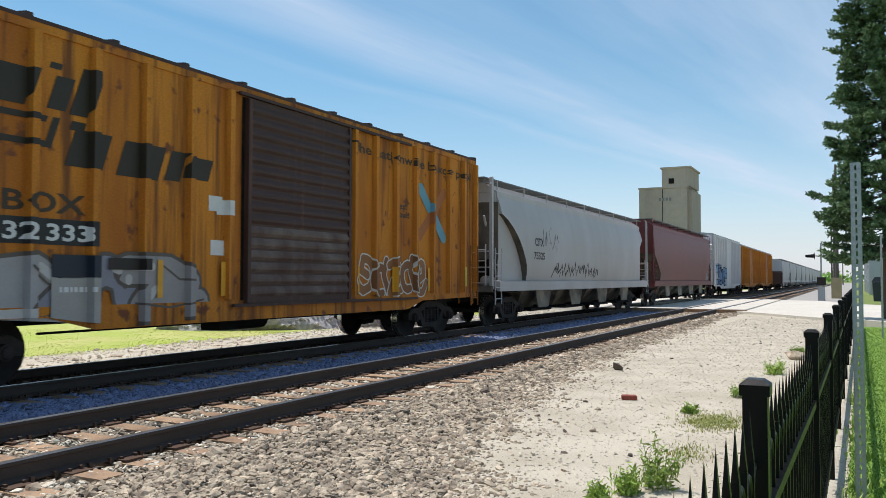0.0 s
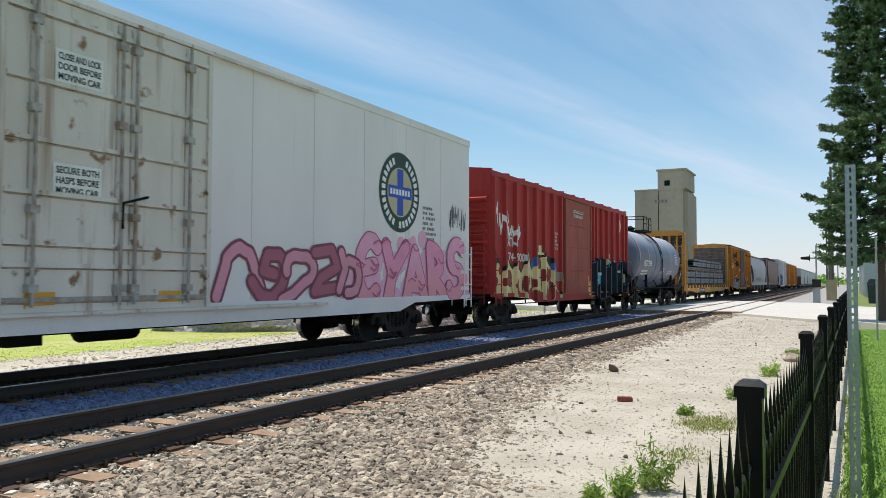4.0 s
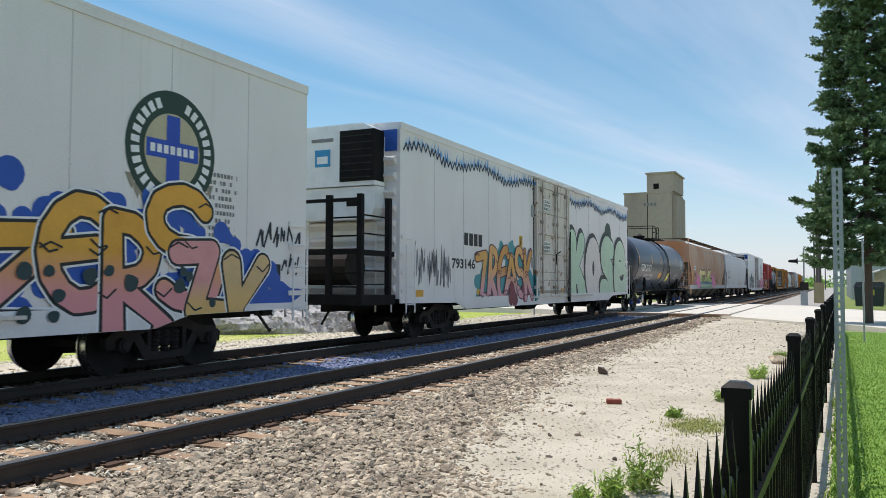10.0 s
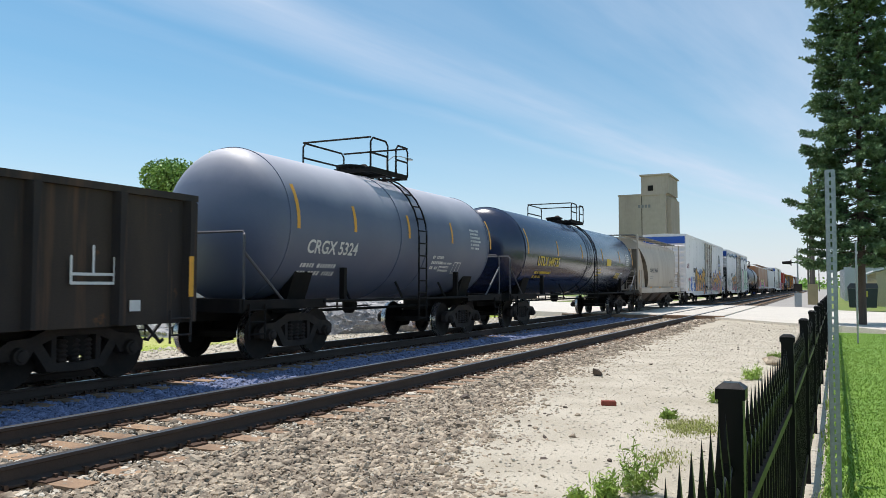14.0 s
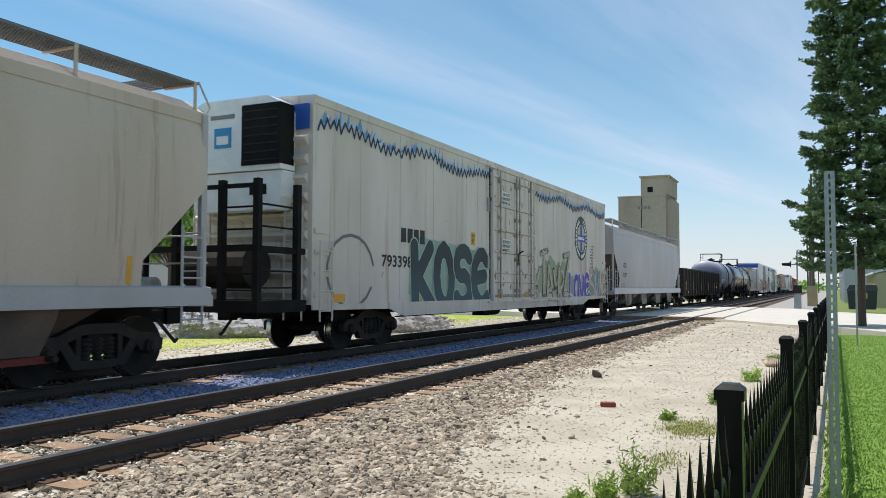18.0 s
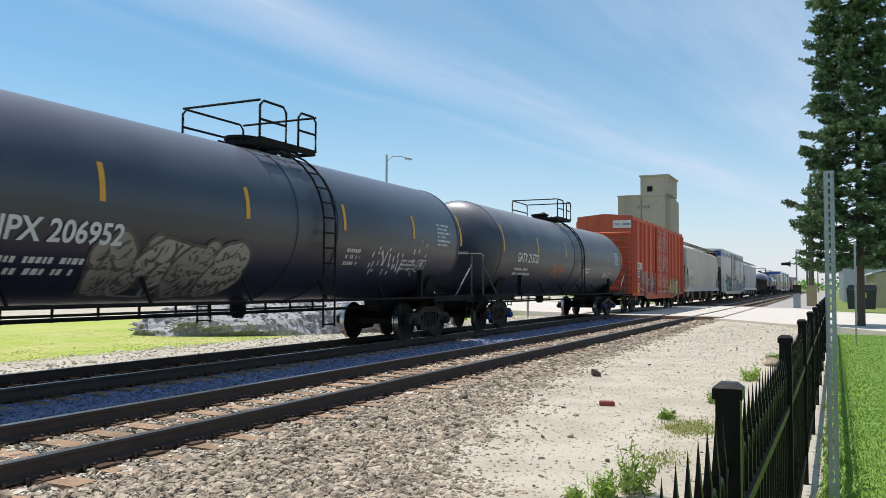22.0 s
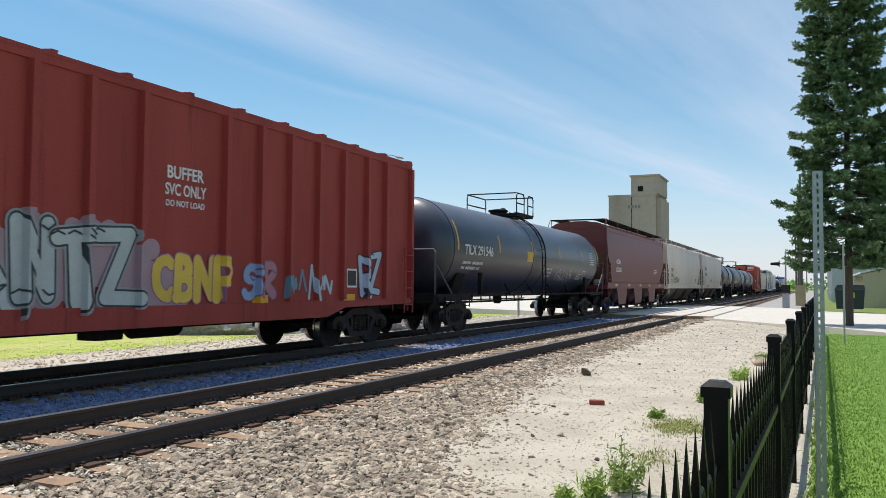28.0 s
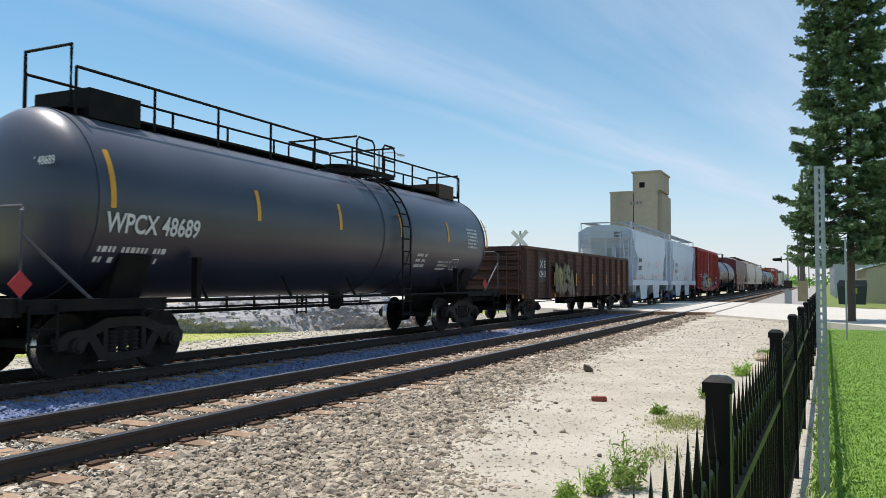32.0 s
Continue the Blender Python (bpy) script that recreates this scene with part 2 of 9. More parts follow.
M["seam"] = mat("faint_panel_seam", (0.36, 0.36, 0.35), 0.6, second=(0.2, 0.17, 0.14), scale=2, fine=40, bump=0)
# soot plus the shade under the car ends, put into one dark colour
M["soot_shade"] = mat("sooty_shaded_steel", (0.16, 0.135, 0.105), 0.85, second=(0.05, 0.042, 0.034), amount=0.9, scale=1.5, fine=25, bump=0.15, spec=0.2)
M["rod"] = mat("dirty_zinc_rod", (0.46, 0.44, 0.41), 0.6, 0.1, second=(0.26, 0.16, 0.1), amount=0.9, scale=5, fine=40, bump=0.1)
M["rail_grey"] = mat("grey_painted_rail", (0.1, 0.1, 0.11), 0.6, second=(0.05, 0.045, 0.045), scale=5, fine=40, bump=0.1)
M["heap"] = mat("grey_crushed_heap", (0.46, 0.45, 0.44), 0.95, second=(0.24, 0.24, 0.245), amount=0.9, scale=7, fine=22, bump=1.0)
M["rubber"] = mat("black_rubber_hose", (0.015, 0.015, 0.015), 0.7, scale=8, fine=40)


# ---------------------------------------------------------------- mesh helpers
def mesh_of(bm, name, material, smooth=False):
    me = bpy.data.meshes.new(name)
    bmesh.ops.recalc_face_normals(bm, faces=bm.faces)
    bm.to_mesh(me)
    bm.free()
    me.materials.append(material)
    if smooth:
        me.polygons.foreach_set("use_smooth", [True] * len(me.polygons))
        me.set_sharp_from_angle(angle=radians(38))
    return me


def part(name, bm, material, parent, label="", smooth=False, at=None):
    """Links a bmesh (or a mesh that exists) as one mesh object under a thing or a part."""
    me = bm if isinstance(bm, bpy.types.Mesh) else mesh_of(bm, name, material, smooth)
    ob = new(name, me)
    ob.parent = parent
    if at is not None:
        ob.matrix_basis = at
    if label:
        ob["label"] = label
    return ob


def thing(name, at, label, category, group="", kind=""):
    ob = new(name)
    ob.empty_display_size = 0.2
    ob.matrix_basis = at
    return tagged(ob, label, category, group, kind)


def box(bm, x0, x1, y0, y1, z0, z1):
    v = [bm.verts.new(p) for p in ((x0, y0, z0), (x1, y0, z0), (x1, y1, z0), (x0, y1, z0), (x0, y0, z1), (x1, y0, z1), (x1, y1, z1), (x0, y1, z1))]
    for f in ((0, 3, 2, 1), (4, 5, 6, 7), (0, 1, 5, 4), (1, 2, 6, 5), (2, 3, 7, 6), (3, 0, 4, 7)):
        bm.faces.new([v[i] for i in f])
    return v


def prism(bm, pts, a, b, axis="y"):
    """A polygon given in the two other axes, drawn out along axis from a to b."""
    def put(p, k):
        return {"x": (k, p[0], p[1]), "y": (p[0], k, p[1]), "z": (p[0], p[1], k)}[axis]
    lo, hi = [bm.verts.new(put(p, a)) for p in pts], [bm.verts.new(put(p, b)) for p in pts]
    n = len(pts)
    bm.faces.new(lo[::-1]), bm.faces.new(hi)
    for i in range(n):
        bm.faces.new((lo[i], lo[(i + 1) % n], hi[(i + 1) % n], hi[i]))


def tube(bm, pts, r, n=6, closed=False):
    """A round bar along a line of points."""
    pts = [Vector(p) for p in pts]
    rings = []
    for i, p in enumerate(pts):
        d = (pts[min(i + 1, len(pts) - 1)] - pts[max(i - 1, 0)]).normalized()
        u = d.cross(Vector((0, 0, 1)))
        u = (u if u.length > 0.1 else d.cross(Vector((0, 1, 0)))).normalized()
        w = d.cross(u)
        rings.append([bm.verts.new(p + r * (math.cos(k * math.tau / n) * u + math.sin(k * math.tau / n) * w)) for k in range(n)])
    for a, b in zip(rings, rings[1:]):
        for k in range(n):
            bm.faces.new((a[k], a[(k + 1) % n], b[(k + 1) % n], b[k]))
    bm.faces.new(rings[0][::-1]), bm.faces.new(rings[-1])


def lathe(bm, prof, n, axis="y"):
    """Turns a profile of (along, radius) round the axis."""
    rings = []
    for s, r in prof:
        ring = []
        for k in range(n):
            c, d = r * math.cos(k * math.tau / n), r * math.sin(k * math.tau / n)
            ring.append(bm.verts.new({"x": (s, c, d), "y": (c, s, d), "z": (c, d, s)}[axis]))
        rings.append(ring)
    for a, b in zip(rings, rings[1:]):
        for k in range(n):
            bm.faces.new((a[k], a[(k + 1) % n], b[(k + 1) % n], b[k]))
    bm.faces.new(rings[0][::-1]), bm.faces.new(rings[-1])


def shape(fn, *args):
    bm = bmesh.new()
    fn(bm, *args)
    return bm


def boxes(*list_of):
    bm = bmesh.new()
    for b in list_of:
        box(bm, *b)
    return bm


def tubes(r, *lines, n=6):
    bm = bmesh.new()
    for p in lines:
        tube(bm, p, r, n)
    return bm


def sheet(name, pts, z, material, label, category, kind="structure", cells=0):
    bm = bmesh.new()
    prism(bm, pts, z - 0.25, z, "z")
    ob = new(name, mesh_of(bm, name, material))
    return tagged(ob, label, category, kind=kind)


def scatter_mesh(name, places, sizes, rng, material, flat=0.7, base=0):
    """Many small angular stones in one mesh, built from arrays."""
    n = len(places)
    p = (1 + 5 ** 0.5) / 2
    ico = np.array([(-1, p, 0), (1, p, 0), (-1, -p, 0), (1, -p, 0), (0, -1, p), (0, 1, p), (0, -1, -p), (0, 1, -p), (p, 0, -1), (p, 0, 1), (-p, 0, -1), (-p, 0, 1)]) / 1.9
    tri = np.array([int(c, 16) for c in "0b5051017" "07a0ab159" "5b4ba2a76" "718394342" "326368389" "49524b62a" "867981"]).reshape(-1, 3)
    ang = rng.uniform(0, math.tau, (n, 3))
    ca, sa = np.cos(ang), np.sin(ang)
    v = ico[None] * rng.uniform(0.62, 1.3, (n, 12, 1))
    v = v * rng.uniform(0.6, 1.35, (n, 1, 3))
    for k, (i, j) in enumerate(((0, 1), (1, 2), (0, 1))):
        a, b = v[:, :, i].copy(), v[:, :, j].copy()
        v[:, :, i], v[:, :, j] = a * ca[:, k:k + 1] - b * sa[:, k:k + 1], a * sa[:, k:k + 1] + b * ca[:, k:k + 1]
    v[:, :, 2] *= flat
    v = v * sizes[:, None, None] + places[:, None]
    f = (tri[None] + 12 * np.arange(n)[:, None, None]).reshape(-1, 3)
    me = bpy.data.meshes.new(name)
    me.from_pydata(v.reshape(-1, 3), [], f)
    me.materials.append(material)
    return me


# ---------------------------------------------------------------- ground
def plain(name, pts, z, material, label, category):
    """A thin sheet of ground over the field, with a skirt."""
    bm = bmesh.new()
    prism(bm, pts, -0.6, z, "z")
    return tagged(new(name, mesh_of(bm, name, material)), label, category, kind="structure")


def arc_pts(y, x0, x1, step=12.0):
    """A line beside the tracks at the side distance y: straight, then round the left-hand bend."""
    out, s = [], x0
    while s < x1:
        if s < 285:
            out.append((s, y))
        else:
            a = (s - 285.0) / 900.0
            out.append((285 + (900 - (y - 10.4)) * math.sin(a), 910.4 - (900 - (y - 10.4)) * math.cos(a)))
        s += step if s > 280 else 285 - x0 if s == x0 else step
    return out


bm = bmesh.new()
R = 3000
grid = [-R, -1200, -500, -200, -80, -20, 20, 80, 200, 500, 1200, R]
vs = [[bm.verts.new((x, y, -0.42)) for y in grid] for x in grid]
for i in range(len(grid) - 1):
    for j in range(len(grid) - 1):
        bm.faces.new((vs[i][j], vs[i + 1][j], vs[i + 1][j + 1], vs[i][j + 1]))
tagged(new("ground", mesh_of(bm, "ground", M["field"])), "flat green farmland reaching the horizon", "ground", kind="structure")


def strip(name, prof, material, label, category, x0=-40.0, x1=620.0):
    """Ground beside the tracks with the cross-section prof of (y, z), drawn along the line."""
    bm = bmesh.new()
    rows = []
    for y, z in prof:
        rows.append([bm.verts.new((*p, z)) for p in arc_pts(y, x0, x1)])
    for a, b in zip(rows, rows[1:]):
        for k in range(len(a) - 1):
            bm.faces.new((a[k], a[k + 1], b[k + 1], b[k]))
    return tagged(new(name, mesh_of(bm, name, material)), label, category, kind="structure")


def ballast_edge(x):
    """How far the crushed stone of the near track spills out into the lot."""
    return np.interp(x, (2.0, 5.0, 6.5, 8.7, 12.0, 16.0, 24.0, 40.0), (1.6, 2.15, 2.95, 3.4, 3.9, 4.25, 4.45, 4.5)) + 0.12 * np.sin(3.1 * x) + 0.06 * np.sin(7.3 * x + 1)


def lawn_edge(x):
    return 0.105 - 0.0105 * x


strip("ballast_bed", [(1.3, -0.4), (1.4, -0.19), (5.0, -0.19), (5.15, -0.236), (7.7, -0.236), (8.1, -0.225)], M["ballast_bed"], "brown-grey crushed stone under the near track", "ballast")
strip("ballast_bed_far", [(8.1, -0.225), (9.0, -0.22), (11.8, -0.22), (12.9, -0.34)], M["ballast_bed_in_shade"], "crushed stone under the far track, train shade in its blue-grey", "ballast")
strip("gravel_verge", [(12.5, -0.345), (15.95, -0.325), (16.4, -0.43)], M["lot"], "pale gravel verge beyond the far track", "gravel")
plain("meadow", [(-60, 16.0), (44, 16.0), (44, 26), (20, 34), (-60, 40)], -0.33, M["grass"], "bright green mown meadow beyond the tracks", "grass")
plain("gravel_yard", [(-60, 40.5), (19, 34.5), (44, 26.4), (120, 30), (160, 60), (60, 140), (-60, 140)], -0.38, M["lot"], "pale gravel yard beyond the meadow", "gravel")
plain("gravel_lot", [(-12, 0.35), (30, 0.02), (35.2, 1.0), (38.8, 4.0), (39.4, 4.5)] + [(x, float(ballast_edge(x)) + 0.4) for x in np.arange(39.0, 2.0, -0.25)] + [(1.9, 1.75), (-12, 1.75)], -0.172, M["lot"], "whitish limestone gravel between track and fence", "gravel")
plain("mow_strip", [(-12, 0.352), (30, 0.022), (29.5, lawn_edge(29.5)), (-12, lawn_edge(-12))], -0.168, M["lot"], "narrow gravel strip under the fence", "gravel")
plain("lawn", [(-12, lawn_edge(-12) - 0.002), (29.5, lawn_edge(29.5) - 0.002), (29.0, -3), (27, -14), (-12, -14)], -0.15, M["lawn"], "mown green lawn behind the fence", "grass")
plain("crossing_road", [(39.5, 4.9), (34.2, 1.3), (32.6, -0.5), (29.4, -2.2), (27.0, -14), (46, -14), (50, -4), (54, -0.8), (61, 1.6), (63, 4.9)], -0.07, M["concrete"], "pale concrete road to the level crossing", "road")
plain("far_road", [(42, 12.1), (62, 12.1), (74, 26), (64, 60), (52, 60), (48, 24)], -0.06, M["concrete"], "pale concrete road beyond the tracks", "road")
plain("track_lane", [(61, 1.5), (63.2, 4.4), (290, 5.2), (500, 5.2), (500, -1), (66, -0.2)], -0.16, M["road"], "grey gravel lane beside the tracks", "lane")

# ---------------------------------------------------------------- tracks
TRACKS = {"railway_track": (6.42, M["tie"]), "railway_track_far": (10.40, M["tie"])}
TIE = mesh_of(boxes((-0.115, 0.115, -1.3, 1.3, -0.36, -0.18)), "tie", M["tie"])
PLATE = mesh_of(boxes((-0.1, 0.1, -0.19, 0.19, -0.18, -0.162)), "tie_plate", M["spike"])
RAIL_PROF = [(-0.07, -0.17), (0.07, -0.17), (0.07, -0.155), (0.012, -0.13), (0.012, -0.045), (0.037, -0.035), (0.037, -0.006), (0.03, 0.0), (-0.03, 0.0), (-0.037, -0.006), (-0.037, -0.035), (-0.012, -0.045), (-0.012, -0.13), (-0.07, -0.155)]


def rail_mesh(y):
    bm = bmesh.new()
    rows = [[bm.verts.new((*p, z)) for p in arc_pts(y + dy, -40.0, 620.0)] for dy, z in RAIL_PROF]
    n = len(rows)
    for i in range(n):
        a, b = rows[i], rows[(i + 1) % n]
        for k in range(len(a) - 1):
            bm.faces.new((a[k], a[k + 1], b[k + 1], b[k]))
    me = mesh_of(bm, "rail", M["rail"])
    me.materials.append(M["railhead"])
    for p in me.polygons:
        if p.center.z > -0.004:
            p.material_index = 1
    return me


def railway(name, y, label, first, last):
    t = thing(name, pose(0, 0, 0), label, "railway track", kind="structure")
    for s in (-1, 1):
        part("rail", rail_mesh(y + s * 0.7535), None, t, "rusty steel rail with a worn top")
    r = random.Random(int(y * 10))
    k = 0
    x = first
    spk = bmesh.new()
    while x < last:
        a = r.uniform(-1.2, 1.2)
        part("tie", TIE, None, t, at=pose(x, y + r.uniform(-0.05, 0.05), r.uniform(-0.008, 0.008), 0, 0, a))
        for s in (-1, 1):
            part("tie_plate", PLATE, None, t, at=pose(x, y + s * 0.7535, 0))
            for dx, dy in ((-0.06, -0.1), (0.06, -0.1), (-0.05, 0.1), (0.06, 0.1)):
                dx += r.uniform(-0.02, 0.02)
                box(spk, x + dx - 0.013, x + dx + 0.013, y + s * 0.7535 + dy - 0.016, y + s * 0.7535 + dy + 0.016, -0.165, -0.138 + r.uniform(-0.006, 0.01))
            for dx in (-0.16, 0.16):
                box(spk, x + dx - 0.016, x + dx + 0.016, y + s * 0.7535 - 0.09, y + s * 0.7535 + 0.09, -0.19, -0.14)
        x += 0.507 + r.uniform(-0.04, 0.04)
    tagged(part("spikes", spk, M["spike"], t, "rusty spikes and rail anchors"), kind="stuff")
    rest = bmesh.new()
    while x < 280:
        box(rest, x - 0.115, x + 0.115, y - 1.3, y + 1.3, -0.36, -0.18)
        x += 0.51
    tagged(part("tie_row", rest, M["tie"], t), kind="stuff")
    return t


railway("railway_track", 6.42, "empty railway track with rusty rails on wooden ties", 2.4, 38.6)
railway("railway_track_far", 10.40, "railway track under the freight train", 3.0, 38.0)

# level crossing panels between and beside the rails
cx = thing("level_crossing", pose(0, 0, 0), "concrete level crossing panels between the rails", "level crossing", kind="structure")
for y0, y1 in ((4.4, 5.55), (5.78, 7.06), (7.3, 9.52), (9.76, 11.04), (11.3, 12.3)):
    for k in range(9):
        part("crossing_panel", boxes((39.6 + 2.45 * k, 39.6 + 2.45 * k + 2.43, y0, y1, -0.3, -0.012)), M["concrete"], cx)
part("crossing_timber", boxes((39.25, 39.55, 4.3, 12.2, -0.3, -0.02)), M["tie"], cx, "dark timber at the crossing edge")


# ---------------------------------------------------------------- lettering and spray paint
def glyphs(s):
    """A flat mesh of the words s in the built-in font: lists of vertices and faces, fitted to a unit square."""
    cu = bpy.data.curves.new("letters", "FONT")
    cu.body, cu.resolution_u, cu.offset = s, 3, 0.022
    ob = bpy.data.objects.new("letters", cu)
    scene.collection.objects.link(ob)
    me = bpy.data.meshes.new_from_object(ob)
    v = [(p.co.x, p.co.y) for p in me.vertices]
    f = [tuple(p.vertices) for p in me.polygons]
    bpy.data.objects.remove(ob), bpy.data.meshes.remove(me), bpy.data.curves.remove(cu)
    x0, x1 = min(p[0] for p in v), max(p[0] for p in v)
    y0, y1 = min(p[1] for p in v), max(p[1] for p in v)
    return [((p[0] - x0) / max(x1 - x0, 1e-6), (p[1] - y0) / max(y1 - y0, 1e-6)) for p in v], f


CUTS = {}


def lay(bm, face):
    """Presses flat paint on to a ribbed side: cut along the edges of the ribs and set out by their depth."""
    if face in CUTS:
        steps, foot = CUTS[face]
        for v in bm.verts:
            v.co.z = max(v.co.z, foot(v.co.x))
        xs = [v.co.x for v in bm.verts]
        x0, x1 = min(xs), max(xs)
        for x, _ in steps:
            if x0 < x < x1:
                bmesh.ops.bisect_plane(bm, geom=bm.verts[:] + bm.edges[:] + bm.faces[:], plane_co=(x, 0, 0), plane_no=(1, 0, 0), dist=1e-5)
        px, pd = [q[0] for q in steps], [q[1] for q in steps]
        for v in bm.verts:
            v.co.y -= float(np.interp(v.co.x, px, pd))
    return bm


def write(car, s, x, z, w, h, material, face, out=0.006, name="lettering", label=""):
    """Words on the side of a car: left end, foot, width, height; face(x, z) gives the surface's y."""
    v, f = glyphs(s)
    me = bpy.data.meshes.new(name)
    me.from_pydata([(x + a * w, face(x + a * w, z + b * h) - out, z + b * h) for a, b in v], [], f)
    bm = bmesh.new()
    bm.from_mesh(me)
    bpy.data.meshes.remove(me)
    return part(name, lay(bm, face), material, car, label)


def write_end(car, s, x, y, z, w, h, material, name="lettering"):
    """Words on the rear end of a car, which faces backwards; y is the left end."""
    v, f = glyphs(s)
    me = bpy.data.meshes.new(name)
    me.from_pydata([(x - 0.006, y - a * w, z + b * h) for a, b in v], [], f)
    me.materials.append(material)
    return part(name, me, material, car)


def bars(car, x, z, w, h, rows, material, face, rng, out=0.006, name="small_print"):
    """Lines of writing too small to read, as plain bars."""
    bm = bmesh.new()
    step = h / rows
    for r in range(rows):
        a = x
        end = x + w * rng.uniform(0.7, 1.0)
        while a < end:
            b = min(a + rng.uniform(0.28, 0.6) * step, end)
            zz = z + h - (r + 1) * step
            q = [(a, zz), (b, zz), (b, zz + step * 0.55), (a, zz + step * 0.55)]
            bm.faces.new([bm.verts.new((p, face(p, t) - out, t)) for p, t in q])
            a = b + (0.2 if rng.random() < 0.84 else 0.8) * step
    return tagged(part(name, lay(bm, face), material, car), kind="stuff")


def plate(car, x, z, w, h, material, face, out=0.004, name="panel", label="", cut=0):
    """A flat painted or glued patch on the side, following its curve."""
    bm = bmesh.new()
    n = max(1, int(h / 0.12)) if cut else 1
    rows = [[bm.verts.new((xx, face(xx, z + h * k / n) - out, z + h * k / n)) for xx in (x, x + w)] for k in range(n + 1)]
    for a, b in zip(rows, rows[1:]):
        bm.faces.new((a[0], a[1], b[1], b[0]))
    return part(name, lay(bm, face), material, car, label)


def disc(car, x, z, r, material, face, out=0.006, inner=0.0, n=36, name="emblem", label=""):
    bm = bmesh.new()
    rr = [r] * n
    ring = [bm.verts.new((x + rr[k] * math.cos(k * math.tau / n), face(x, z) - out, z + rr[k] * math.sin(k * math.tau / n))) for k in range(n)]
    if inner:
        low = [bm.verts.new((x + inner * math.cos(k * math.tau / n), face(x, z) - out, z + inner * math.sin(k * math.tau / n))) for k in range(n)]
        for k in range(n):
            bm.faces.new((ring[k], ring[(k + 1) % n], low[(k + 1) % n], low[k]))
    else:
        bm.faces.new(ring)
    return part(name, lay(bm, face), material, car, label)


def spray(bm, lines, r, face, out):
    """Sprayed strokes: flat bands with round joints, each a hair further out than the last; a third number swells a point."""
    y, step = out, 0.00002
    n = 8 if r < 0.05 else 14
    for line in lines:
        line = [(*p, 1.0)[:3] for p in line]
        pts = [line[0]] + [q for p, q in zip(line, line[1:]) if math.hypot(q[0] - p[0], q[1] - p[1]) > 1e-4]
        if len(pts) < 2:
            continue
        for px, pz, swell in pts:
            ring = [(px + r * swell * math.cos(k * math.tau / n), pz + r * swell * math.sin(k * math.tau / n)) for k in range(n)]
            bm.faces.new([bm.verts.new((p, face(p, w) - y, w)) for p, w in ring])
            y += step
        for (ax, az, ka), (bx, bz, kb) in zip(pts, pts[1:]):
            t = math.atan2(bz - az, bx - ax) + math.pi / 2
            c, d = r * math.cos(t), r * math.sin(t)
            quad = ((ax + c * ka, az + d * ka), (ax - c * ka, az - d * ka), (bx - c * kb, bz - d * kb), (bx + c * kb, bz + d * kb))
            bm.faces.new([bm.verts.new((p, face(p, w) - y, w)) for p, w in quad])
            y += step
    return lay(bm, face)


def patch(car, pts, material, face, out=0.006, name="graffiti_patch", label="", soft=1):
    """A filled area of paint with a rounded outline."""
    for _ in range(soft):
        pts = [q for a, b in zip(pts, pts[1:] + pts[:1]) for q in (((3 * a[0] + b[0]) / 4, (3 * a[1] + b[1]) / 4), ((a[0] + 3 * b[0]) / 4, (a[1] + 3 * b[1]) / 4))]
    bm = bmesh.new()
    bm.faces.new([bm.verts.new((p, face(p, q) - out, q)) for p, q in pts])
    bmesh.ops.triangulate(bm, faces=bm.faces[:])
    return part(name, lay(bm, face), material, car, label)


def blots(car, places, r, material, face, rng, out=0.006, name="paint_blot", tall=1.0):
    """Ragged spots of paint."""
    for k, (x, z) in enumerate(places):
        q = r * rng.uniform(0.6, 1.3)
        a0 = rng.uniform(0, 6)
        patch(car, [(x + q * rng.uniform(0.7, 1.2) * math.cos(a0 + a * 0.9), z + tall * q * rng.uniform(0.7, 1.2) * math.sin(a0 + a * 0.9)) for a in range(7)], material, face, out + 0.0005 * (k % 9), name)


def cloud(car, x, z, w, h, material, face, rng, out=0.004, n=0):
    """A ragged sprayed cloud behind letters, in one mesh."""
    bm = bmesh.new()
    lines = []
    for k in range(n or int(w * 9)):
        a = x + w * (k + rng.uniform(0, 1)) / (n or int(w * 9))
        up = math.sin(math.pi * min(max((a - x) / w, 0.06), 0.94)) ** 0.5
        for q in (rng.uniform(0.0, 0.5), rng.uniform(0.5, 1.0)):
            b = z + h * up * q
            lines.append([(a, b, rng.uniform(0.7, 1.5)), (a + rng.uniform(-0.2, 0.2), b + rng.uniform(-0.15, 0.15), rng.uniform(0.6, 1.4))])
    spray(bm, lines, 0.15, face, out)
    for v in bm.verts:
        v.co.z = max(v.co.z, z - 0.06)
    tagged(part("graffiti_cloud", bm, material, car), kind="stuff")


def arc(cx, cz, rx, rz, a0, a1, n=8):
    return [(cx + rx * math.cos(math.radians(a0 + (a1 - a0) * k / n)), cz + rz * math.sin(math.radians(a0 + (a1 - a0) * k / n))) for k in range(n + 1)]


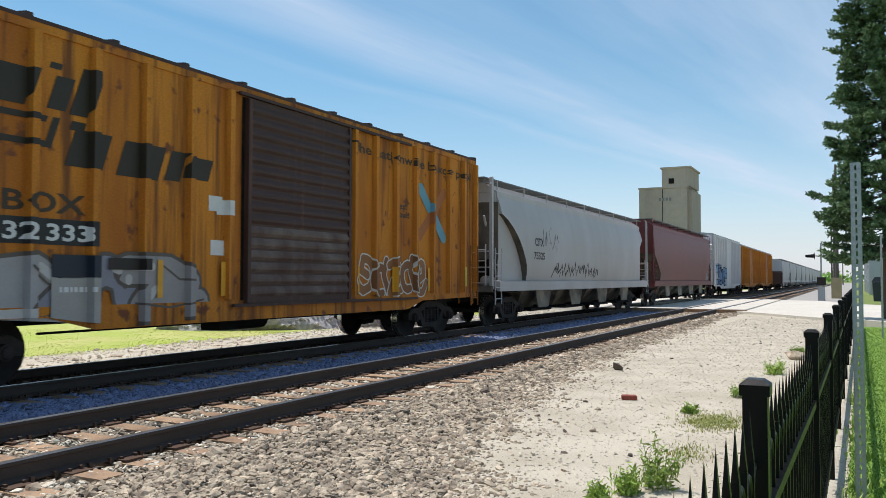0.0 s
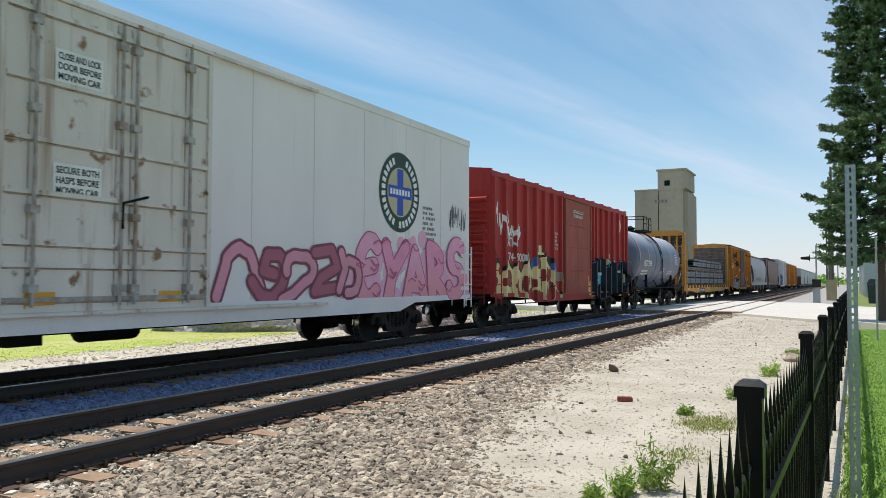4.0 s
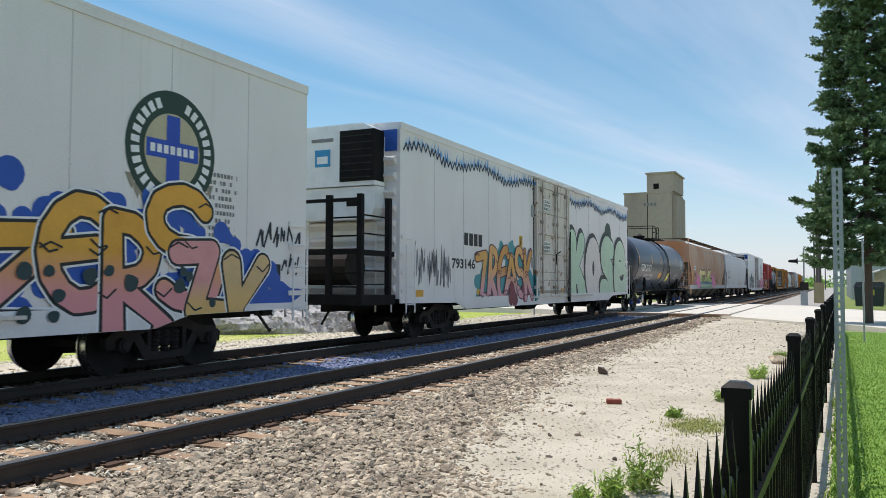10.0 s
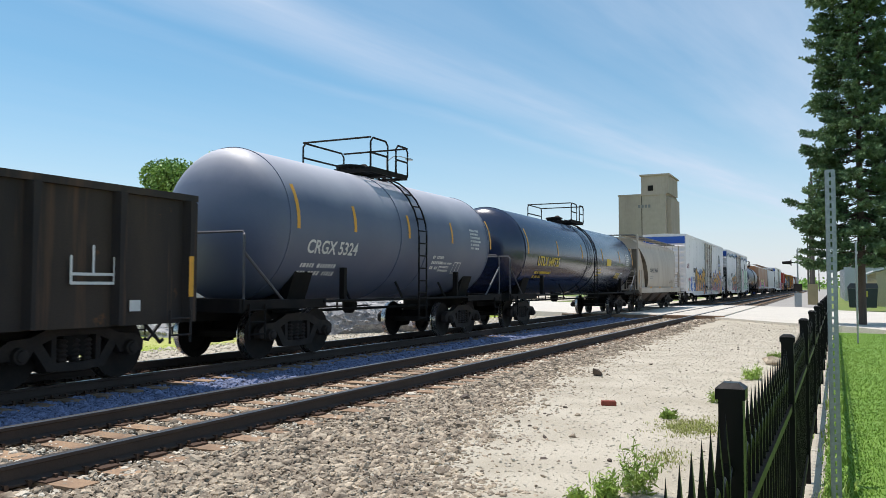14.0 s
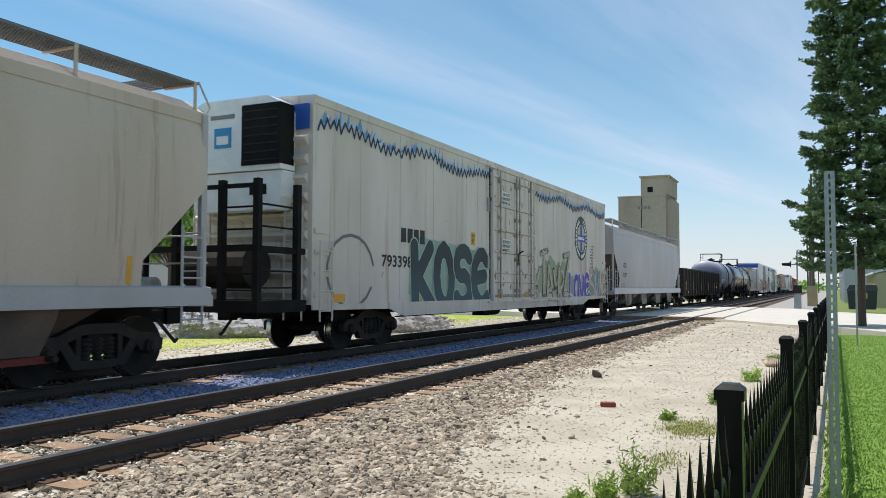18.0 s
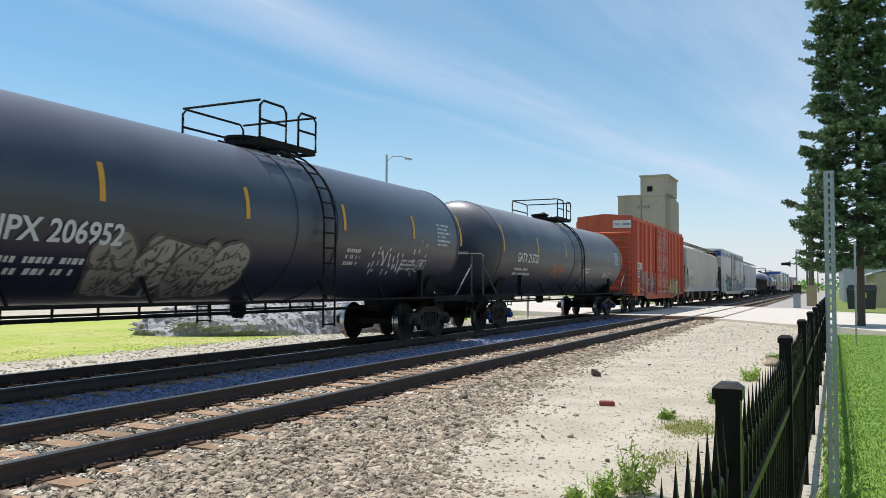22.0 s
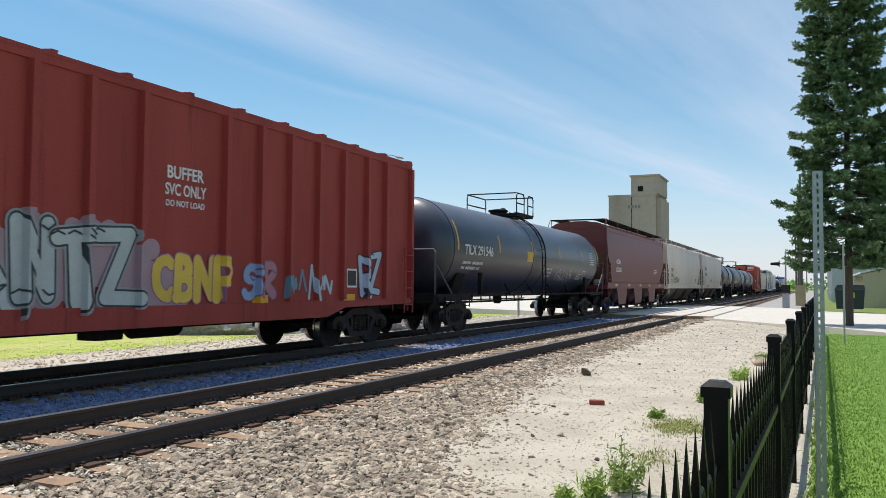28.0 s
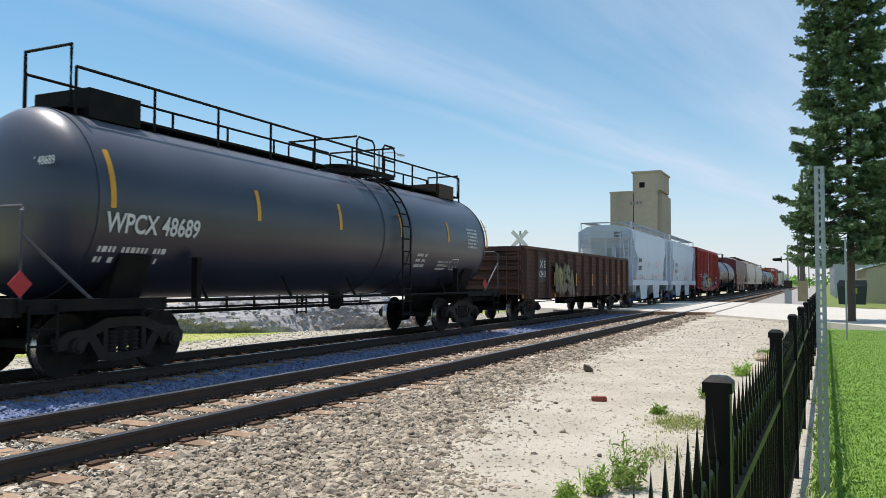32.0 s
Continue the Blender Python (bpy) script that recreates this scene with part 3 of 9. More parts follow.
# loose swollen strokes from which spray-painted pieces are made
FORMS = [
    [[(-0.1, 0.0), (0.14, 0.65)] + arc(0.5, 0.64, 0.36, 0.34, 180, 0) + [(1.1, -0.05)]],
    [[(-0.15, 1.05), (0.12, 0.35)] + arc(0.5, 0.36, 0.38, 0.34, 180, 360) + [(1.05, 0.8)], [(0.5, 0.75), (0.7, 1.05)]],
    [arc(0.55, 0.5, 0.5, 0.48, 70, 300, 10) + [(1.1, 0.35)], [(0.4, 0.5), (0.8, 0.62), (0.75, 0.9)]],
    [arc(0.5, 0.66, 0.45, 0.32, -20, 250, 10) + [(0.7, 0.1), (1.05, -0.02)]],
    [[(-0.1, 0.2), (0.2, 1.0), (0.45, 0.35), (0.75, 1.02), (1.08, 0.0)]],
    [arc(0.5, 0.74, 0.42, 0.25, 20, 250) + arc(0.45, 0.26, 0.5, 0.26, 80, -170)],
    [[(0.0, 0.05), (0.3, 0.6), (0.1, 1.0)], arc(0.55, 0.4, 0.45, 0.42, 130, -110)],
    [[(0.0, 0.9), (0.6, 1.0), (0.95, 0.6), (0.35, 0.35), (0.2, 0.0), (1.1, 0.1)]],
]
STROKES = {
    "K": [[(0.1, 0), (0.1, 1)], [(0.85, 1), (0.2, 0.5)], [(0.2, 0.5), (0.9, 0)]],
    "O": [arc(0.5, 0.5, 0.4, 0.48, 90, 450, 12)],
    "S": [arc(0.5, 0.75, 0.38, 0.25, 30, 250) + arc(0.5, 0.26, 0.4, 0.26, 80, -150)],
    "E": [arc(0.58, 0.5, 0.46, 0.48, 50, 310, 10), [(0.15, 0.5), (0.75, 0.55)]],
    "C": [arc(0.55, 0.5, 0.42, 0.48, 50, 310, 10)],
    "L": [[(0.2, 1.0), (0.15, 0.05), (0.9, 0.0)]],
    "U": [[(0.12, 1.0), (0.12, 0.35)] + arc(0.5, 0.36, 0.38, 0.34, 180, 360) + [(0.9, 1.0)]],
    "D": [[(0.15, 0.0), (0.15, 1.0)] + arc(0.2, 0.5, 0.66, 0.48, 90, -90)],
    "H": [[(0.12, 0), (0.12, 1)], [(0.88, 0), (0.88, 1)], [(0.12, 0.45), (0.88, 0.55)]],
    "A": [[(0.02, 0, 1.2), (0.42, 0.95, 0.9), (0.98, 0, 1.2)], [(0.25, 0.33), (0.75, 0.33)]],
    "B": [[(0.15, 0), (0.18, 1)] + arc(0.25, 0.76, 0.42, 0.23, 90, -80), arc(0.25, 0.27, 0.58, 0.27, 80, -90) + [(0.1, 0.0)]],
    "G": [arc(0.52, 0.5, 0.44, 0.48, 55, 330, 10) + [(0.95, 0.45), (0.6, 0.45)]],
    "I": [[(0.45, 0, 1.3), (0.5, 0.55, 0.9), (0.5, 1, 1.3)]],
    "M": [[(0.05, 0), (0.18, 1), (0.5, 0.35), (0.82, 1), (0.95, 0)]],
    "N": [[(0.1, 0), (0.15, 1), (0.8, 0.05), (0.9, 1)]],
    "P": [[(0.18, 0, 1.2), (0.15, 1)] + arc(0.3, 0.7, 0.5, 0.3, 90, -100)],
    "R": [[(0.15, 0, 1.2), (0.15, 1)] + arc(0.25, 0.74, 0.52, 0.26, 90, -100) + [(0.95, -0.02, 1.3)]],
    "T": [[(0.0, 0.9), (1.0, 1.0)], [(0.5, 0.95), (0.42, 0.0, 1.3)]],
    "V": [[(0.05, 1, 1.2), (0.45, 0.02), (0.95, 1)]],
    "Y": [[(0.05, 1), (0.45, 0.5), (0.4, 0, 1.2)], [(0.95, 1), (0.45, 0.5)]],
    "Z": [[(0.05, 0.95), (0.9, 1.0), (0.15, 0.05), (1.0, 0.02)]],
    "k": [[(0.16, 0.0, 1.5), (0.14, 0.5, 1.25), (0.2, 0.92, 1.35)], [(0.3, 0.5, 0.9), (0.55, 0.62, 0.8), (0.8, 0.95, 1.1)], [(0.3, 0.45, 0.9), (0.62, 0.3, 1.0), (0.86, 0.0, 1.35)]],
    "o": [[(0.5 + 0.33 * math.cos(a), 0.46 + 0.42 * math.sin(a), 1.3 - 0.1 * math.sin(a)) for a in np.linspace(1.57, 7.86, 17)]],
    "s": [[(0.86, 0.9, 1.0)] + [(*p, 1.25) for p in arc(0.48, 0.76, 0.3, 0.2, 60, 250, 7)] + [(*p, 1.3) for p in arc(0.46, 0.24, 0.36, 0.26, 70, -120, 8)] + [(0.08, 0.04, 1.2)]],
    "e": [[(0.3, 0.5, 0.9), (0.62, 0.52, 0.8)] + [(*p, 1.1) for p in arc(0.46, 0.68, 0.3, 0.26, -20, 190, 8)] + [(0.13, 0.4, 1.3), (0.2, 0.14, 1.4), (0.5, 0.0, 1.2), (0.85, 0.1, 0.9), (1.0, 0.45, 0.7)]],
}
PAINTS = {}


def can(hexcode, low="", z0=1.2, z1=1.7):
    """Spray paint from a can; with low it fades into a second colour downwards between the heights z1 and z0."""
    key = hexcode + low + str(z0 if low else "")
    if key not in PAINTS:
        c = [min(k * 1.2, 0.86) for k in rgb(hexcode)[:3]]
        m = PAINTS[key] = mat("spray_" + hexcode, c, 0.55, second=[k * 0.8 for k in c[:3]], amount=0.5, scale=3, fine=30, bump=0.04)
        if low:
            n, l = m.node_tree.nodes, m.node_tree.links
            b = n["Principled BSDF"]
            sp, mr, mx, tc = n.new("ShaderNodeSeparateXYZ"), n.new("ShaderNodeMapRange"), n.new("ShaderNodeMix"), n.new("ShaderNodeTexCoord")
            mx.data_type = "RGBA"
            mr.inputs[1].default_value, mr.inputs[2].default_value = z0, z1
            mx.inputs[6].default_value = (*[min(k * 1.2, 0.86) for k in rgb(low)[:3]], 1)
            l.new(tc.outputs["Object"], sp.inputs[0])
            l.new(sp.outputs[2], mr.inputs[0])
            l.new(mr.outputs[0], mx.inputs[0])
            l.new(b.inputs["Base Color"].links[0].from_socket, mx.inputs[7])
            l.new(mx.outputs[2], b.inputs["Base Color"])
    return PAINTS[key]


def piece(car, x, z, w, h, face, rng, fills, edge, halo="", letters="", count=4, fat=0.13, out=0.006, shine="", edge_w=0.055, low="", rim="", drop=None, wild=0.0, squeeze=1.0):
    """A block of spray-painted letters: a halo, dark edges and fills as layers of strokes."""
    n = len(letters) or count
    cell = w / n
    layers = []
    for i in range(n):
        if letters:
            st = STROKES[letters[i]]
            lean, sx, up, tall = rng.uniform(-wild, wild), (1 + rng.uniform(-0.3, 0.6) * wild) * squeeze, rng.uniform(-0.3, 0.3) * wild, 1 + rng.uniform(-0.25, 0.35) * wild
            st = [[(0.5 + (p[0] - 0.5) * sx + lean * (p[1] - 0.5), p[1] * tall + up, *p[2:]) for p in line] for line in st]
        else:
            st = rng.choice(FORMS)
            lean, sx, up = rng.uniform(-0.3, 0.3), rng.uniform(0.9, 1.35) * rng.choice((-1, 1)), rng.uniform(-0.08, 0.08)
            st = [[(0.5 + (px - 0.5) * sx + lean * (pz - 0.5), pz * rng.uniform(0.97, 1.03) + up) for px, pz in line] for line in st]
        layers.append([[(x + cell * (i + 0.06 + 0.88 * p[0]), max(z + h * (0.1 + 0.8 * p[1]), z) + rng.uniform(-0.02, 0.02), *p[2:]) for p in line] for line in st])
    r = fat * min(cell, h) * 1.15
    flat = [line for st in layers for line in st]
    if halo:
        bm = bmesh.new()
        drips = []
        for line in flat:
            for p in line[::3]:
                q = rng.uniform(-0.2, 0.2)
                drips.append([p[:2], (p[0] + q, p[1] + rng.uniform(-0.1, 0.22))])
        spray(bm, flat + drips, r + 0.15, face, out)
        tagged(part("graffiti_halo", bm, can(halo), car), kind="stuff")
    # each letter lies over the one before it, with its outline
    for i, st in enumerate(layers):
        y = out + 0.006 + 0.0045 * i
        if rim:
            bm = bmesh.new()
            spray(bm, st, r + edge_w + 0.03, face, y - 0.0012)
            tagged(part("graffiti_rim", bm, can(rim), car), kind="stuff")
        bm = bmesh.new()
        if drop:
            spray(bm, [[(p[0] + drop[0], p[1] + drop[1], *p[2:]) for p in line] for line in st], r + edge_w, face, y - 0.0004)
        spray(bm, st, r + edge_w, face, y)
        tagged(part("graffiti_outline", bm, can(edge), car), kind="stuff")
        bm = bmesh.new()
        spray(bm, st, r, face, y + 0.0022)
        f = fills[i % len(fills)]
        tagged(part("graffiti_fill", bm, can(f, low, z + 0.3 * h, z + 0.65 * h) if low else can(f), car), kind="stuff")
    top = out + 0.006 + 0.0045 * n
    if letters and wild > 0.25:
        bm = bmesh.new()
        barbs = []
        for st in layers:
            for line in st:
                (ax, az), (bx, bz) = line[0][:2], line[-1][:2]
                barbs.append([(ax - r, az + 0.4 * r), (ax, az + 0.9 * r), (ax + 1.1 * r, az + 0.5 * r)])
                barbs.append([(bx - 0.9 * r, bz - 0.2 * r), (bx, bz - 0.7 * r), (bx + r, bz + 0.1 * r)])
                m = line[len(line) // 2]
                barbs.append([(m[0] - 0.8 * r, m[1] + 0.7 * r), (m[0] + 0.1 * r, m[1]), (m[0] + 0.9 * r, m[1] + 0.2 * r)])
        spray(bm, [b for b in barbs if min(p[1] for p in b) > z + 0.15 * h], 0.014, face, top)
        tagged(part("graffiti_fold", bm, can(edge), car), kind="stuff")
    if r > 0.1 and not letters:
        bm = bmesh.new()
        folds = []
        for line in flat:
            for a, b in list(zip(line, line[1:]))[1::3]:
                folds.append([(a[0] - 0.5 * r, a[1] + 0.3 * r), ((a[0] + b[0]) / 2, (a[1] + b[1]) / 2 - 0.2 * r), (b[0] + 0.5 * r, b[1] + 0.2 * r)])
        spray(bm, folds, 0.016, face, top)
        part("graffiti_fold", bm, can(edge), car)
    if shine:
        bm = bmesh.new()
        spray(bm, [[(a[0] + 0.3 * r, a[1] + 0.25 * r), (0.5 * a[0] + 0.5 * b[0] + 0.3 * r, 0.5 * a[1] + 0.5 * b[1] + 0.25 * r)] for line in flat for a, b in zip(line, line[1:])][::3],
              r * 0.3, face, top + 0.004)
        part("graffiti_shine", bm, can(shine), car)


def scrawl(car, x, z, w, h, face, rng, color, n=6, r=0.014, out=0.007):
    """A thin handwritten tag nobody can read."""
    bm = bmesh.new()
    lines, px = [], x
    for i in range(n):
        c = w / n
        lines.append([(px + c * rng.uniform(0, 0.3), z + h * rng.uniform(0, 0.4)), (px + c * rng.uniform(0.2, 0.8), z + h * rng.uniform(0.6, 1)),
                      (px + c * rng.uniform(0.5, 1.1), z + h * rng.uniform(0, 0.5)), (px + c * rng.uniform(0.6, 1.2), z + h * rng.uniform(0.3, 0.9))])
        px += c
    spray(bm, lines, r, face, out)
    tagged(part("graffiti_tag", bm, can(color), car), kind="stuff")


# ---------------------------------------------------------------- running gear shared by all cars
def wheel_mesh(material, tread):
    bm = bmesh.new()
    lathe(bm, [(-0.075, 0.12), (-0.07, 0.12), (-0.055, 0.2), (-0.035, 0.33), (-0.062, 0.385), (-0.065, 0.45), (0.055, 0.457), (0.06, 0.485), (0.085, 0.48), (0.085, 0.38), (0.02, 0.33), (0.03, 0.15)], 28)
    me = mesh_of(bm, "wheel", material, True)
    me.materials.append(tread)
    for p in me.polygons:
        c = p.center
        rr = math.hypot(c.x, c.z)
        if rr > 0.42 and abs(p.normal.y) < 0.5:
            p.material_index = 1
    return me


def side_frame_mesh():
    bm = bmesh.new()
    for s in (-1, 1):
        prism(bm, [(s * 1.16, 0.40), (s * 1.18, 0.56), (s * 1.02, 0.66), (s * 0.72, 0.68), (s * 0.36, 0.83), (0, 0.84), (0, 0.69), (s * 0.32, 0.68), (s * 0.64, 0.55), (s * 0.74, 0.40)][::s], -0.07, 0.07)
        prism(bm, [(s * 0.74, 0.62), (s * 0.46, 0.22), (0, 0.20), (0, 0.31), (s * 0.36, 0.33), (s * 0.56, 0.62)][::s], -0.065, 0.065)
        box(bm, s * 0.36 - 0.04, s * 0.36 + 0.04, -0.06, 0.06, 0.3, 0.72)
    return mesh_of(bm, "side_frame", M["truck"])


def spring_mesh():
    bm = bmesh.new()
    for x in (-0.2, 0, 0.2):
        prof = []
        for k in range(11):
            z = 0.315 + 0.032 * k
            prof.append((z, 0.085 if k % 2 else 0.06))
        rings = bmesh.new()
        lathe(rings, prof, 10, "z")
        for v in rings.verts:
            v.co.x += x
        tmp = bpy.data.meshes.new("t")
        rings.to_mesh(tmp)
        rings.free()
        bm.from_mesh(tmp)
        bpy.data.meshes.remove(tmp)
    return mesh_of(bm, "spring_nest", M["truck"])


def cap_mesh(material):
    bm = bmesh.new()
    lathe(bm, [(-0.2, 0.05), (-0.19, 0.075), (-0.16, 0.085), (-0.15, 0.11), (0.05, 0.11)], 14)
    return mesh_of(bm, "bearing_cap", material, True)


WHEEL = wheel_mesh(M["wheel"], M["tread"])
SIDE_FRAME, SPRINGS = side_frame_mesh(), spring_mesh()
CAPS = {"dark": cap_mesh(M["truck"]), "blue": cap_mesh(M["blue_cap"])}
BOLSTER = mesh_of(boxes((-0.2, 0.2, -1.05, 1.05, 0.42, 0.68), (-0.55, 0.55, -0.14, 0.14, 0.68, 0.86), (-0.98, -0.82, -0.7, 0.7, 0.4, 0.5), (0.82, 0.98, -0.7, 0.7, 0.4, 0.5)), "truck", M["under"])
AXLE = mesh_of(tubes(0.075, [(0, -1.0, 0.457), (0, 1.0, 0.457)], n=10), "axle", M["wheel"], True)
COUPLER = mesh_of(boxes((0, 0.5, -0.09, 0.09, 0.76, 0.96), (0.42, 0.72, -0.17, 0.05, 0.72, 1.0), (0.55, 0.74, 0.05, 0.17, 0.74, 0.98)), "coupler", M["under"])
WHEELSETS = []


def truck(car, x, cap="dark"):
    """A two-axle truck: bolster, frames, springs, axles with their wheels."""
    t = part("truck", BOLSTER, None, car, "grimy cast steel truck", at=pose(x, 0, 0))
    for y in (-1.0, 1.0):
        part("side_frame", SIDE_FRAME, None, t, at=pose(0, y, 0))
        tagged(part("spring_nest", SPRINGS, None, t, at=pose(0, y, 0)), kind="stuff")
    for ax in (-0.9, 0.9):
        part("axle", AXLE, None, t, at=pose(ax, 0, 0))
        for s in (-1, 1):
            w = part("wheel", WHEEL, None, t, "dark steel wheel with a polished tread", at=pose(ax, s * 0.79, 0.457, 0, 0, 0 if s < 0 else 180))
            WHEELSETS.append((w, car, x + ax, ax, s))
            part("bearing_cap", CAPS[cap], None, t, at=pose(ax, s * 1.0, 0.457, 0, 0, 0 if s < 0 else 180))
    return t


def running_gear(car, half, inset, cap="dark", sill=(0.86, 1.1), full_sill=True, truck_x=None):
    tx = truck_x or half - inset
    truck(car, tx, cap), truck(car, -tx, cap)
    if full_sill:
        part("centre_sill", boxes((-half, half, -0.2, 0.2, 0.72, 1.05)), M["under"], car)
    else:
        for s in (-1, 1):
            part("stub_sill", boxes((min(s * half, s * (half - 3.2)), max(s * half, s * (half - 3.2)), -0.25, 0.25, 0.72, 1.05)), M["under"], car)
    for s in (0, 1):
        part("coupler", COUPLER, None, car, at=pose(half if s == 0 else -half, 0, 0, 0, 0, 180 * s))
        e = half if s == 0 else -half
        d = 1 if s == 0 else -1
        part("air_hose", tubes(0.03, [(e, -0.35 * d, 0.82), (e + 0.2 * d, -0.36 * d, 0.62), (e + 0.45 * d, -0.32 * d, 0.42), (e + 0.62 * d, -0.2 * d, 0.45)]), M["rubber"], car)


def ladder(car, x, y, z0, z1, w, material, along="x", n=5, name="ladder", r=0.016, label=""):
    bm = bmesh.new()
    for k in (0, 1):
        d = (-w / 2, w / 2)[k]
        p = (x + d, y) if along == "x" else (x, y + d)
        tube(bm, [(*p, z0), (*p, z1)], r * 1.2, 5)
    for k in range(n):
        z = z0 + (z1 - z0) * (k + 0.5) / n
        a, b = ((x - w / 2, y), (x + w / 2, y)) if along == "x" else ((x, y - w / 2), (x, y + w / 2))
        tube(bm, [(*a, z), (*b, z)], r, 5)
    return part(name, bm, material, car, label)


def brake_gear(car, rng, z=0.62, half=5.0):
    part("air_reservoir", shape(lathe, [(-1.3, 0.05), (-1.25, 0.2), (-0.3, 0.2), (-0.25, 0.05)], 12, "x"), M["under"], car, at=pose(rng.uniform(0.5, 1.6), -0.55, z + 0.05))
    part("brake_rod", tubes(0.02, [(-half, -0.5, z), (half, -0.5, z)], [(-half * 0.6, -0.5, z), (-half * 0.6, -0.5, 1.0)], [(half * 0.6, -0.5, z), (half * 0.6, -0.5, 1.0)]), M["under"], car)
    part("brake_valve", boxes((-1.2, -0.7, -0.85, -0.45, z - 0.12, z + 0.3)), M["under"], car)


CARS = []


def car_thing(name, front, rear, label, category):
    c = thing(name, pose(0, 0, 0), label, category, "cars of the freight train")
    CARS.append((c, (front + rear) / 2))
    return c, abs(front - rear) / 2


# ---------------------------------------------------------------- boxcars
def end_panel(car, s, half, hw, z0, z1, material, ribs=9, top=0.7):
    """A corrugated end wall with outward ribs."""
    bm = bmesh.new()
    x = s * half
    box(bm, min(x - s * 0.05, x), max(x - s * 0.05, x), -hw + 0.004, hw - 0.004, z0, z1)
    n, ribs_at = ribs, []
    step = (z1 - z0 - top) / n
    for k in range(n):
        z = z0 + 0.12 + k * step
        ribs_at.append(shape(prism, [(x, z), (x + s * 0.13, z + step * 0.3), (x + s * 0.13, z + step * 0.45), (x, z + step * 0.62)], -hw + 0.1, hw - 0.1))
    wall = part("end_wall", bm, material, car)
    for b in ribs_at:
        part("end_rib", b, material, wall)


